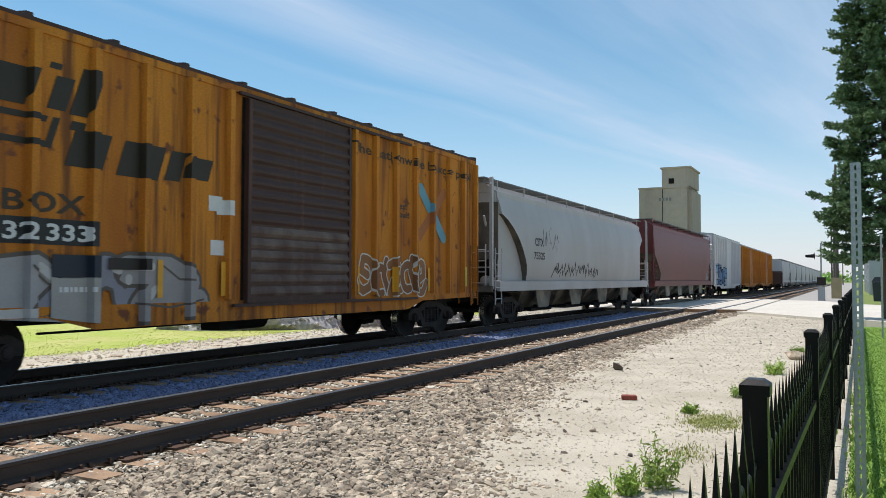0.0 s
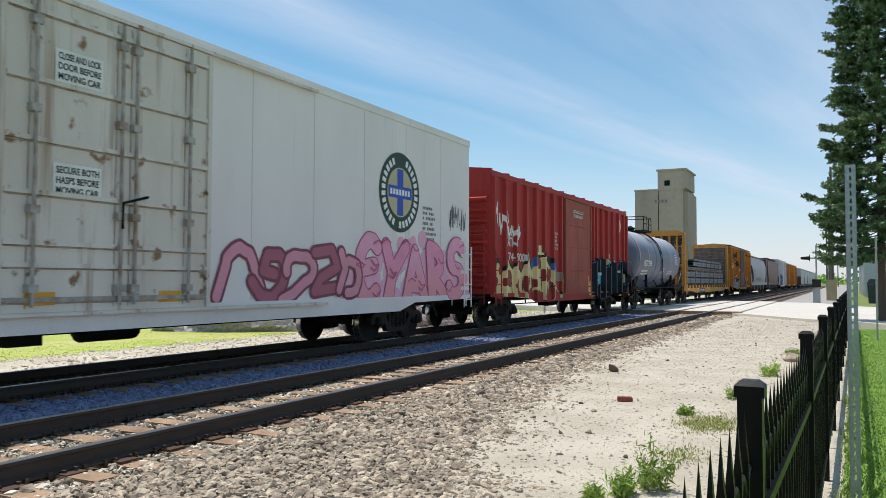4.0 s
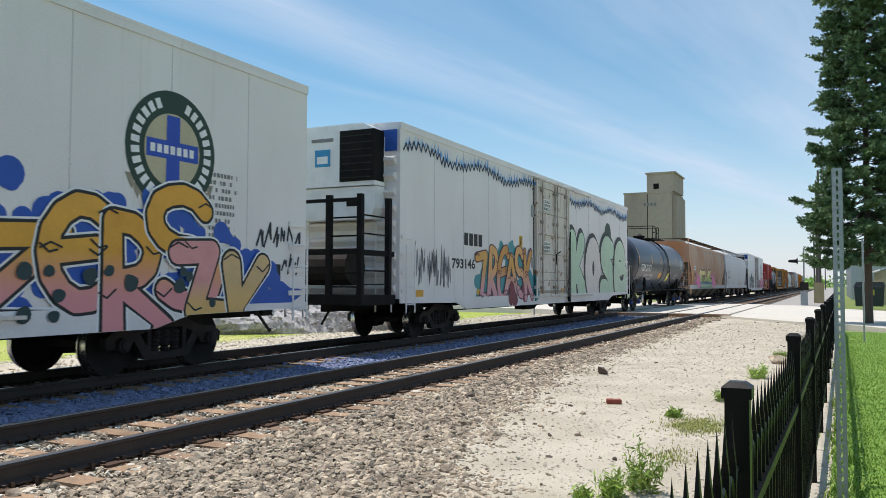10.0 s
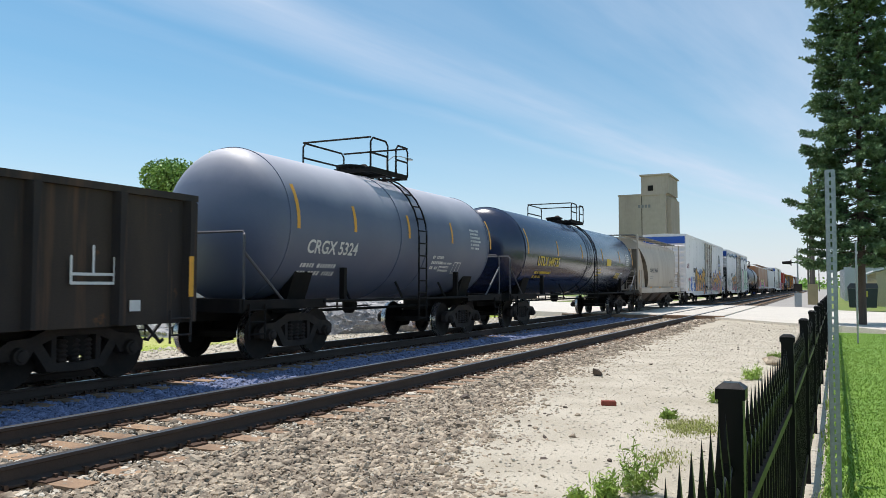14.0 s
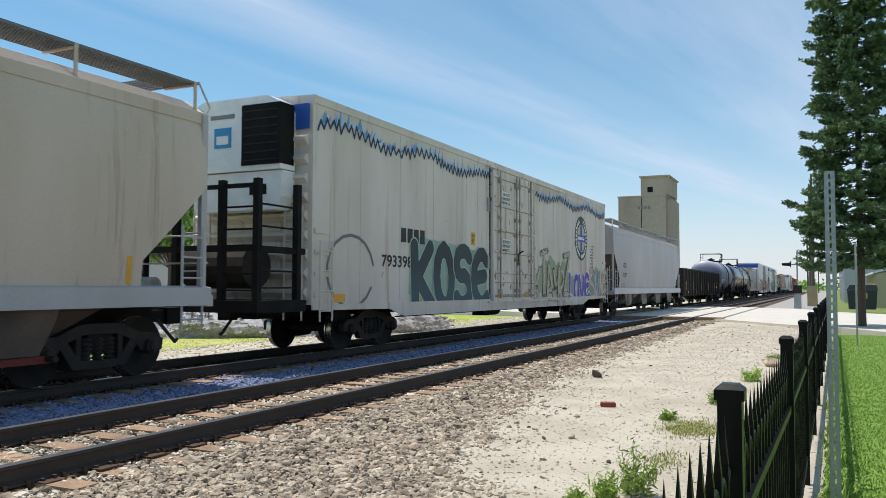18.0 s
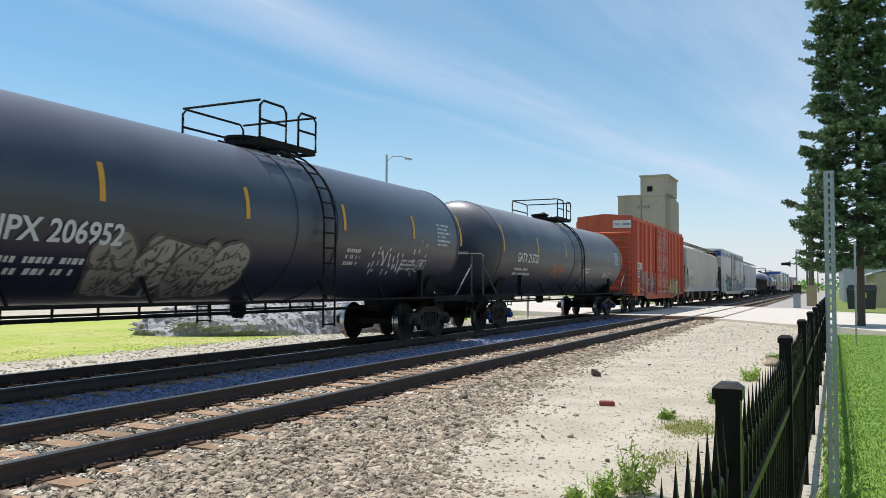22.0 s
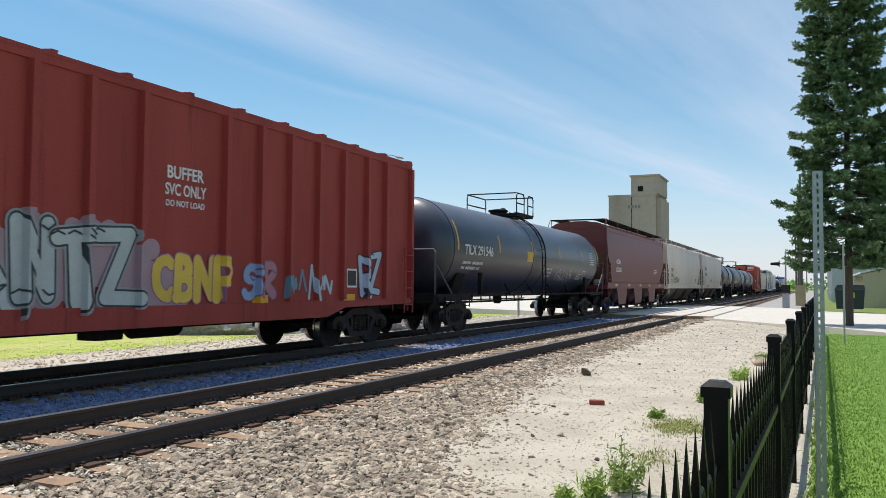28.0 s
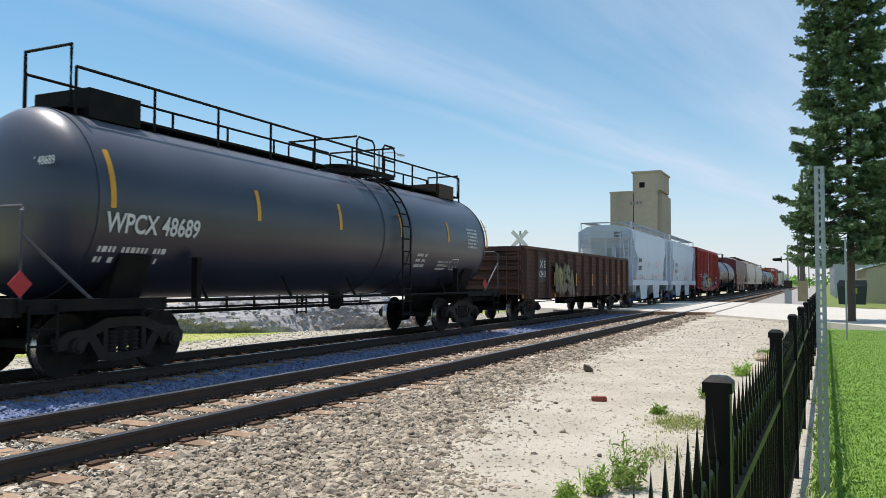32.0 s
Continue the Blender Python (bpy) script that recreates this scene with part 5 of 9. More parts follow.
        for k in range(n + 1):
            part("walkway_bracket", br, None, car, at=pose(-hx + 0.15 + (2 * hx - 0.3) * k / n, 0, 0))
    for s in (-1, 1):
        e = s * (wx - 0.05)
        for q in range(6):
            part("end_walkway_bar", boxes((min(e, e - s * 0.6) + 0.1 * q, min(e, e - s * 0.6) + 0.1 * q + 0.03, -w + 0.02, w - 0.02, zt - 0.03, zt)), grate, car)
    # side sill and end platforms
    for s in (-1, 1):
        part("side_sill", shape(prism, [(s * (hw - 0.05), sill - 0.18), (s * (hw + 0.035), sill - 0.18), (s * (hw + 0.035), sill + 0.1), (s * (wide(sill) - 0.02), sill + 0.13)], -half + 0.02, half - 0.02, "x"), band or paint, car)
    for e in (-1, 1):
        x0, x1 = sorted((e * (hf - 2.2), e * hf))
        # rounded cars' platforms take the same painted shade tone
        part("end_platform", boxes((x0, x1, -hw + 0.06, hw - 0.06, sill - 0.14, sill - 0.08), (e * hf - 0.06, e * hf + 0.06, -hw, hw, sill - 0.2, sill - 0.02)), M["soot_shade"] if end_round else paint, car)
        for s in (-1, 1):
            part("corner_post", boxes((e * (hf - 0.13) - 0.06, e * (hf - 0.13) + 0.06, s * (hw - 0.08) - 0.04, s * (hw - 0.08) + 0.04, sill - 0.1, (zt - 0.04 if end_round else top - 0.02))), lm, car)
            ladder(car, e * (hf - 0.42), s * (hw + 0.01), sill - 0.55, zmid + 0.35 if tall_ladder else sill + 1.05, 0.44, lm, n=6 if tall_ladder else 5)
            ladder(car, e * (hf + 0.03), s * (hw - 0.42), sill - 0.1, top + 0.02 if tall_ladder else sill + 1.15, 0.46, lm, "y", n=9 if tall_ladder else 4)
            part("grab_iron", tubes(0.016, [(e * (hf - 0.15), s * (hw - 0.06), top - 0.1), (e * (hf - 0.02), s * (hw - 0.06), top + 0.12), (e * (hf - 0.25), s * (hw - 0.1), zt)]), lm, car)
        for line in ([(e * (half - 0.3), -0.9, zmid - 0.05), (e * (half - 1.4), -0.9, sill)], [(e * (half - 0.3), 0.9, zmid - 0.05), (e * (half - 1.4), 0.9, sill)], [(e * (half - 0.25), 0.0, sill), (e * (half - 0.25), 0.0, zmid)]):
            part("slope_brace", tubes(0.04, line), paint, car)
        part("air_reservoir", shape(lathe, [(-0.65, 0.04), (-0.6, 0.2), (0.5, 0.2), (0.55, 0.04)], 14), M["truck"], car, at=pose(e * (half - 0.85), 0.3, sill + 0.2))
        part("brake_cylinder", shape(lathe, [(-0.3, 0.05), (-0.28, 0.15), (0.2, 0.15), (0.24, 0.04)], 14, "x"), M["rod"], car, at=pose(e * (half - 0.75), -0.85, sill + 0.12))
        part("outlet_post", shape(lathe, [(sill - 0.1, 0.12), (zmid - 0.5, 0.12)], 14, "z"), paint, car, at=pose(e * (half - 0.65), -0.35, 0))
        part("hand_brake", shape(lathe, [(-0.015, 0.23), (-0.015, 0.26), (0.015, 0.26), (0.015, 0.23), (-0.015, 0.23)], 20, "x"), M["rod"], car, at=pose(e * (half - 0.06), 0.55, sill + 0.8))
        part("end_rail", tubes(0.018, [(e * (hf + 0.02), -hw + 0.1, sill + 0.95), (e * (hf + 0.02), hw - 0.1, sill + 0.95)], [(e * (hf + 0.02), -hw + 0.1, sill + 0.5), (e * (hf + 0.02), hw - 0.1, sill + 0.5)]), lm, car)
        if end_round:
            # upright end panel with open foot, and side webs behind the curved edge
            x0, x1 = sorted((e * (half - inset + 0.05), e * (half - inset + 0.02)))
            # panel darkened in colour for the shade under the roof overhang
            part("end_panel", boxes((x0, x1, -1.29, 1.29, sill + 0.75, top - 0.3)), M["soot_shade"], car, "upright end panel with shade put into its colour")
            part("end_lip", boxes((x0 - 0.02, x1 + 0.02, -1.2, 1.2, top - 0.299, top - 0.02)), paint, car)
            for s in (-1, 1):
                x2, x3 = sorted((e * (half - inset + 0.019), e * (half - inset - slope - 0.05)))
                part("end_web", boxes((x2, x3, s * 1.27 - 0.012, s * 1.27 + 0.012, sill + 0.02, top - 0.28)), paint, car, "upright side web")
                part("cage_post", boxes((e * (hf - 0.13) - 0.03, e * (hf - 0.13) + 0.03, s * 0.5 - 0.03, s * 0.5 + 0.03, sill + 0.9, zt - 0.04)), lm, car)
    # bays below the sill
    lo = -(half - slope - 0.35)
    span = -2 * lo / bays
    for k in range(bays):
        a, b = lo + k * span + 0.02, lo + (k + 1) * span - 0.02
        m = (a + b) / 2
        wb = 0.2 * span
        pa, pb = (0.3, 0.2) if bays < 4 else (0.22, 0.14)
        bm = bmesh.new()
        v = [bm.verts.new(p) for p in ((a + 0.1, -hw + 0.2, sill - 0.1), (b - 0.1, -hw + 0.2, sill - 0.1), (b - 0.1, hw - 0.2, sill - 0.1), (a + 0.1, hw - 0.2, sill - 0.1))]
        u = [bm.verts.new(p) for p in ((m - wb, -0.7, bay_low), (m + wb, -0.7, bay_low), (m + wb, 0.7, bay_low), (m - wb, 0.7, bay_low))]
        for q in range(4):
            bm.faces.new((v[q], v[(q + 1) % 4], u[(q + 1) % 4], u[q]))
        bm.faces.new(u[::-1]), bm.faces.new(v)
        bay = part("hopper_bay", bm, bay_mat, car, "grimy tapering hopper bay")
        for sd in (-1, 1) if plates else ():
            part("bay_plate", shape(prism, [(m - pa * span, sill - 0.12), (m + pa * span, sill - 0.12), (m + 0.9 * pa * span, sill - 0.35), (m + pb * span, bay_low + 0.02), (m - pb * span, bay_low + 0.02), (m - 0.9 * pa * span, sill - 0.35)], sd * (hw - 0.12) - 0.015, sd * (hw - 0.12) + 0.015), bay_mat, bay)
        part("outlet_gate", boxes((m - wb - 0.06, m + wb + 0.06, -1.25, 1.25, bay_low - 0.1, bay_low - 0.002)), gate_mat or M["under"], bay)
        part("gate_shaft", tubes(0.045, [(m + wb, -1.42, bay_low - 0.04), (m + wb, 1.42, bay_low - 0.04)], n=8), M["truck"], bay)
    part("centre_plate", boxes((lo, -lo, -hw + 0.3, hw - 0.3, sill - 0.22, sill - 0.12)), M["under"], car, "dark sheet between the bays")
    running_gear(car, half, 1.75, cap, full_sill=False)
    return car, half, face


# ---------------------------------------------------------------- tank cars
def tank_car(front, rear, label, paint, radius=1.5, mid=2.55, rng=None, cap="dark", platform=0.0, crown="plain", letter="", letter_mat=None, lx=0.0, lw=3.0, lz=2.5, lh=0.34,
             long_rail=False, band=None, frame=None):
    """A tank car: shell with domed heads, top platform and rails, side ladder, saddles and hand rails."""
    rng = rng or random.Random(9)
    car, half = car_thing("tank_car", front + 0.55, rear, label, "tank car")
    lx, platform = lx - 0.275, platform - 0.275
    dome, frame = 0.62, frame or M["under"]
    shell = half - 0.6
    prof = [(-shell + dome * (1 - math.cos(math.pi / 2 * k / 8)), max(radius * math.sin(math.pi / 2 * k / 8), 0.04)) for k in range(9)]
    prof += [(0.0, radius + 0.0)] + [(-s, r) for s, r in prof[::-1]]
    bm = bmesh.new()
    lathe(bm, prof, 56, "x")
    for v in bm.verts:
        v.co.z += mid
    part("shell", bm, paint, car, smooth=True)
    for s in (-1, 1):
        e = s * (shell - dome)
        bm = bmesh.new()
        lathe(bm, [(e - 0.02, radius + 0.001), (e - 0.018, radius + 0.012), (e + 0.018, radius + 0.012), (e + 0.02, radius + 0.001)], 56, "x")
        for v in bm.verts:
            v.co.z += mid
        part("weld_seam", bm, paint, car, smooth=True)

    def face(x, z):
        return -math.sqrt(max(radius ** 2 - (z - mid) ** 2, 0.02))
    # platform and dome fittings at the middle
    p, zt = platform - 0.25, mid + radius
    deck = part("top_platform", boxes((p - 0.9, p + 0.9, -0.95, -0.9, zt - 0.02, zt + 0.1)), M["under"], car)
    for y in np.linspace(-0.85, 0.93, 11):
        part("platform_bar", boxes((p - 0.9, p + 0.9, y - 0.02, y + 0.02, zt + 0.05, zt + 0.09)), M["under"], deck)
    for x in (p - 0.9, p, p + 0.85):
        part("platform_beam", boxes((x, x + 0.05, -0.899, 0.95, zt - 0.02, zt + 0.049)), M["under"], deck)
    part("manway", shape(lathe, [(zt - 0.05, 0.3), (zt + 0.17, 0.3), (zt + 0.18, 0.36), (zt + 0.24, 0.36), (zt + 0.28, 0.1)], 20, "z"), M["under"], car, at=pose(p - 0.25, 0, 0))
    part("valve_box", shape(lathe, [(zt - 0.05, 0.15), (zt + 0.32, 0.15), (zt + 0.4, 0.06)], 14, "z"), M["truck"], car, at=pose(p + 0.5, 0.1, 0))
    lines = []
    for y in (-0.95, 0.95):
        for a, b in ((p - 0.9, p - 0.1), (p + 0.3, p + 0.9)) if y < 0 else ((p - 0.9, p + 0.9),):
            lines.append([(a, y, zt + 0.05), (a, y, zt + 0.68), (a + 0.1, y, zt + 0.78), (b - 0.1, y, zt + 0.78), (b, y, zt + 0.68), (b, y, zt + 0.05)])
            lines.append([(a, y, zt + 0.42), (b, y, zt + 0.42)])
    for x in (p - 0.9, p + 0.9):
        lines.append([(x, -0.95, zt + 0.78), (x, 0.95, zt + 0.78)])
    part("safety_rail", tubes(0.024, *lines), M["under"], car, "black pipe safety rail")
    # side ladder curving over the shell
    for s in (-1, 1):
        bm = bmesh.new()
        for dx in (-0.2, 0.2):
            pts = [(p + 0.5 + dx, s * (radius + 0.1), 0.55), (p + 0.5 + dx, s * (radius + 0.1), mid)]
            for k in range(1, 7):
                t = math.radians(12 * k)
                pts.append((p + 0.5 + dx, s * (radius + 0.1) * math.cos(t), mid + (radius + 0.1) * math.sin(t)))
            tube(bm, pts, 0.022, 5)
        for k in range(11):
            z = 0.6 + 0.3 * k
            y = radius + 0.1 if z < mid else math.sqrt(max((radius + 0.1) ** 2 - (z - mid) ** 2, 0.01))
            if z < mid + radius:
                tube(bm, [(p + 0.3, s * y, z), (p + 0.7, s * y, z)], 0.018, 5)
        part("side_ladder", bm, M["under"], car)
    bm = bmesh.new()
    lathe(bm, [(p - 0.42, radius + 0.002), (p - 0.41, radius + 0.02), (p - 0.33, radius + 0.02), (p - 0.32, radius + 0.002)], 56, "x")
    lathe(bm, [(p + 0.92, radius + 0.002), (p + 0.93, radius + 0.02), (p + 1.01, radius + 0.02), (p + 1.02, radius + 0.002)], 56, "x")
    for v in bm.verts:
        v.co.z += mid
    part("shell_band", bm, band or paint, car, smooth=True)
    # frame ends, saddles, hand rails
    tx = half - 2.05
    for e in (-1, 1):
        x0, x1 = sorted((e * (half - 2.5), e * half))
        part("end_platform", boxes((x0, x1, -1.4, 1.4, 1.02, 1.08), (e * half - 0.07, e * half + 0.07, -1.4, 1.4, 0.9, 1.14), (x0, x1, -1.42, -1.36, 0.96, 1.12), (x0, x1, 1.36, 1.42, 0.96, 1.12)), frame, car)
        part("saddle", shape(prism, [(-1.0, 1.08), (1.0, 1.08), (1.25, mid - 0.75), (0.8, mid - radius + 0.15), (0, mid - radius + 0.02), (-0.8, mid - radius + 0.15), (-1.25, mid - 0.75)], e * tx - 0.3, e * tx + 0.3, "x"), frame, car)
        for y0 in (-1.42, 1.3):
            part("saddle_post", boxes((e * (tx - 1.15) - 0.05, e * (tx - 1.15) + 0.05, y0, y0 + 0.12, 1.05, 1.75)), frame, car)
        part("end_rail", tubes(0.026, [(e * (half - 1.3), -1.38, 1.1), (e * (half - 1.3), -1.38, 1.1), (e * (half - 0.05), -1.38, 1.1), (e * (half - 0.05), -1.38, 2.25), (e * (half - 0.12), -1.3, 2.32), (e * (half - 0.12), 1.3, 2.32), (e * (half - 0.05), 1.38, 2.25), (e * (half - 0.05), 1.38, 1.1)],
                                 [(e * (half - 0.05), -1.38, 1.95), (e * (half - 1.15), -1.38, 1.1)]), M["rail_grey"], car)
        ladder(car, e * (half - 0.35), -1.44, 0.42, 1.05, 0.42, M["under"], n=3)
        ladder(car, e * (half - 0.35), 1.44, 0.42, 1.05, 0.42, M["under"], n=3)
    for s in (-1, 1):
        lines = [[(-half + 2.4, s * 1.42, 1.06), (half - 2.4, s * 1.42, 1.06)], [(-half + 3.2, s * 1.42, 0.82), (half - 3.2, s * 1.42, 0.82)] if s > 0 else [(-half + 2.4, s * 1.42, 1.07), (half - 2.4, s * 1.42, 1.07)]]
        if s > 0:
            for x in np.arange(-half + 3.4, half - 3.3, 0.95):
                lines.append([(x, s * 1.42, 0.7), (x, s * 1.42, 1.06)])
        for x in np.arange(-half + 3.4, half - 3.3, 2.3):
            lines.append([(x, s * 1.42, 1.06), (x, s * 1.2, mid - radius * 0.72)])
        part("side_rail", tubes(0.028, *lines), M["under"], car, "dark side hand rail")
    part("brake_pipe", tubes(0.03, [(-half + 2.2, -0.3, 0.84), (half - 2.2, -0.3, 0.84)], [(-half + 3, 0.2, 0.8), (half - 3, 0.2, 0.8)]), M["under"], car)
    part("bottom_outlet", shape(lathe, [(0.72, 0.1), (0.8, 0.16), (mid - radius + 0.05, 0.16)], 12, "z"), M["under"], car, at=pose(p - 0.3, 0, 0))
    running_gear(car, half, 2.05, cap, full_sill=False)
    marks_x = [-shell + 0.8, *(np.linspace(-shell + 4.05, shell - 3.25, 4) if shell > 6 else np.linspace(-shell + 2.8, shell - 3.15, 3)), shell - 0.5]
    for k, x in enumerate(marks_x):
        big = k in (0, len(marks_x) - 1)
        plate(car, x, mid - (0.1 if big else 0.05), 0.1, 0.85 if big else 0.55, M["yellow_mark"], face, 0.006, "reflector", cut=1)
    if letter:
        write(car, letter, lx, lz, lw, lh, letter_mat or M["white_mark"], face, 0.02)
        if letter != "TCBX 231073":
            bars(car, lx, lz - 0.42, lw * 0.8, 0.3, 2, letter_mat or M["white_mark"], face, rng)
    bars(car, shell - 1.9, mid - 0.15, 0.75, 0.6, 6, letter_mat if crown == "yellow" else M["white_mark"], face, rng)
    bars(car, shell - 3.6, mid - 0.8, 0.8, 0.28, 3, letter_mat or M["white_mark"], face, rng)
    bars(car, 1.4 + p, mid - 0.75, 0.7, 0.4, 3, letter_mat or M["white_mark"], face, rng)
    bm = bmesh.new()
    spray(bm, [[(shell - 2.75, 1.72), (shell - 2.35, 1.72), (shell - 2.35, 2.0), (shell - 2.75, 2.0), (shell - 2.75, 1.72)], [(shell - 2.55, 1.72), (shell - 2.55, 2.0)]], 0.012, face, 0.008)
    part("stencil_frame", bm, M["white_mark"], car)
    if long_rail:
        part("top_rail", tubes(0.024, [(-shell + 0.9, -0.55, zt + 0.62), (shell - 0.6, -0.55, zt + 0.62)], [(-shell + 0.9, 0.55, zt + 0.62), (shell - 0.6, 0.55, zt + 0.62)],
                               *[[(x, s * 0.55, zt - 0.12), (x, s * 0.55, zt + 0.62)] for s in (-1, 1) for x in np.linspace(-shell + 0.9, shell - 0.6, 10)]), M["under"], car)
        part("top_catwalk", boxes((-shell + 0.8, p - 1.2, -0.5, 0.5, zt + 0.02, zt + 0.06), (p + 1.2, shell - 0.5, -0.5, 0.5, zt + 0.02, zt + 0.06)), M["under"], car)
        for x, hh in ((-shell + 1.6, 0.35), (shell - 1.6, 0.3)):
            part("top_housing", boxes((x - 0.5, x + 0.5, -0.6, 0.6, zt - 0.1, zt + hh)), M["under"] if x < 0 else M["spike"], car)
        part("end_hoop", tubes(0.03, [(-shell + 0.85, -0.5, zt), (-shell + 0.85, -0.5, zt + 0.95), (-shell + 0.85, 0.5, zt + 0.95), (-shell + 0.85, 0.5, zt)], [(shell - 0.6, -0.5, zt), (shell - 0.6, -0.5, zt + 0.7), (shell - 0.6, 0.5, zt + 0.7), (shell - 0.6, 0.5, zt)]), M["under"], car)
    return car, half, face


# ---------------------------------------------------------------- gondolas
def gondola(front, rear, label, paint, top=2.75, hw=1.45, floor=1.0, posts=14, rng=None, cap_mat=None, corrugated=1):
    rng = rng or random.Random(21)
    car, half = car_thing("gondola", front, rear, label, "gondola car")
    part("floor", boxes((-half, half, -hw + 0.05, hw - 0.05, floor - 0.05, floor + 0.02)), paint, car)
    for s in (-1, 1):
        y0, y1 = sorted((s * hw, s * (hw - 0.04)))
        bm = bmesh.new()
        n = 10 if corrugated else 1
        prof = [(s * (hw - 0.04), floor - 0.2), (s * hw, floor - 0.2)]
        for k in range(n):
            z, dz = floor + 0.02 + k * (top - floor - 0.12) / n, (top - floor - 0.12) / n
            prof += [(s * hw, z), (s * (hw + 0.022 * corrugated), z + dz * 0.3), (s * (hw + 0.022 * corrugated), z + dz * 0.6), (s * hw, z + dz * 0.9)]
        prof += [(s * hw, top - 0.05), (s * (hw - 0.04), top - 0.05)]
        prism(bm, prof, -half, half, "x")
        part("side_wall", bm, paint, car)
        part("top_chord", boxes((-half - 0.02, half + 0.02, s * hw - 0.07, s * hw + 0.07, top - 0.1, top)), cap_mat or paint, car)
        pm = mesh_of(shape(prism, [(-0.1, 0), (-0.06, -0.13), (0.06, -0.13), (0.1, 0)], floor - 0.18, top - 0.101, "z"), "side_post", paint)
        for x in np.linspace(-half + 0.14, half - 0.14, posts + 1):
            part("side_post", pm, None, car, at=pose(x, s * hw, 0) if s < 0 else pose(x, hw, 0, 0, 0, 180))
    for e in (-1, 1):
        bm = bmesh.new()
        prof = [(e * (half - 0.05), floor)]
        for k in range(4):
            z = floor + 0.1 + k * (top - floor - 0.3) / 4
            prof += [(e * half, z), (e * (half + 0.12), z + 0.04), (e * (half + 0.12), z + 0.16), (e * half, z + 0.2)]
        prof += [(e * half, top - 0.2), (e * (half + 0.1), top - 0.18), (e * (half + 0.1), top - 0.02), (e * (half - 0.05), top - 0.02)]
        prism(bm, prof, -hw + 0.045, hw - 0.045)
        part("end_wall", bm, paint, car)
        for s in (-1, 1):
            ladder(car, e * (half + 0.15), s * (hw - 0.3), floor - 0.2, top - 0.1, 0.42, paint, "y", n=5)
            ladder(car, e * (half - 0.4), s * (hw + 0.14), floor - 0.5, floor + 0.0, 0.42, paint, n=2)
    part("cross_bearer", boxes(*[(x - 0.08, x + 0.08, -hw + 0.05, hw - 0.05, 0.72, floor - 0.055) for x in np.linspace(-half + 3.4, half - 3.4, 5)]), M["under"], car)
    running_gear(car, half, 1.8)
    brake_gear(car, rng, half=half * 0.5)
    return car, half, lambda x, z: -hw - 0.024


# ---------------------------------------------------------------- bulkhead flatcar with its load
LOADS = []


def bulkhead_flat(front, rear, label, paint, plank):
    car, half = car_thing("bulkhead_flatcar", front, rear, label, "flatcar")
    hw, deck = 1.45, 1.18
    part("deck", boxes((-half, half, -hw + 0.02, hw - 0.02, deck - 0.08, deck)), plank, car, "weathered plank deck")
    for s in (-1, 1):
        part("side_sill", shape(prism, [(-half, deck - 0.02), (-half, deck - 0.4), (-half + 2.6, deck - 0.4), (-half + 4.2, deck - 0.52), (half - 4.2, deck - 0.52), (half - 2.6, deck - 0.4), (half, deck - 0.4), (half, deck - 0.02)], s * hw - 0.05, s * hw + 0.05), paint, car)
        pk = mesh_of(boxes((-0.09, 0.09, -0.09, 0.0, deck - 0.2, deck - 0.02)), "stake_pocket", P["rusty_yellow"])
        for x in np.linspace(-half + 0.9, half - 0.9, 17):
            part("stake_pocket", pk, None, car, at=pose(x, -hw - 0.05, 0) if s < 0 else pose(x, hw + 0.05, 0, 0, 0, 180))
    for e in (-1, 1):
        x = e * (half - 0.35)
        b = part("bulkhead", boxes((x - 0.24, x + 0.24, -hw, hw, 4.3, 4.46)), paint, car, "tall yellow steel bulkhead")
        for y in (-hw + 0.08, hw - 0.08):
            part("bulkhead_post", boxes((x - 0.13, x + 0.13, y - 0.08, y + 0.08, deck, 4.3)), paint, b)
        for y in (-0.95, -0.5, 0, 0.5, 0.95):
            part("bulkhead_stud", boxes((x - 0.12, x + 0.12, y - 0.05, y + 0.05, deck, 4.3)), paint, b)
        part("bulkhead_rail", boxes((x - 0.2, x + 0.2, -hw + 0.17, hw - 0.17, 2.35, 2.5)), paint, b)
        part("bulkhead_cap", shape(prism, [(-hw, 4.46), (hw, 4.46), (hw - 0.35, 4.62), (-hw + 0.35, 4.62)], x - 0.3, x + 0.3, "x"), paint, b)
        for k in range(12):
            z = deck + 0.15 + k * 0.26
            part("plank", boxes((x - e * 0.18 - 0.04, x - e * 0.18 + 0.04, -hw + 0.17, hw - 0.17, z, z + 0.245)), plank, b, "weathered grey plank" if k == 0 else "")
        ladder(car, e * (half - 0.35), -hw - 0.1, deck - 0.6, deck + 2.6, 0.42, paint, n=8)
        ladder(car, e * (half + 0.02), -hw + 0.35, deck - 0.5, deck + 2.6, 0.42, paint, "y", n=8)
    for q in (-1, 1):
        part("inner_sill", shape(prism, [(-half + 3.4, deck - 0.1), (-half + 4.8, deck - 0.78), (half - 4.8, deck - 0.78), (half - 3.4, deck - 0.1)], q * 0.75 - 0.04, q * 0.75 + 0.04), M["truck"], car, "grimy fish-belly sill")
    running_gear(car, half, 2.3)
    brake_gear(car, random.Random(4), half=half * 0.5)
    return car, half, lambda x, z: -hw - 0.055


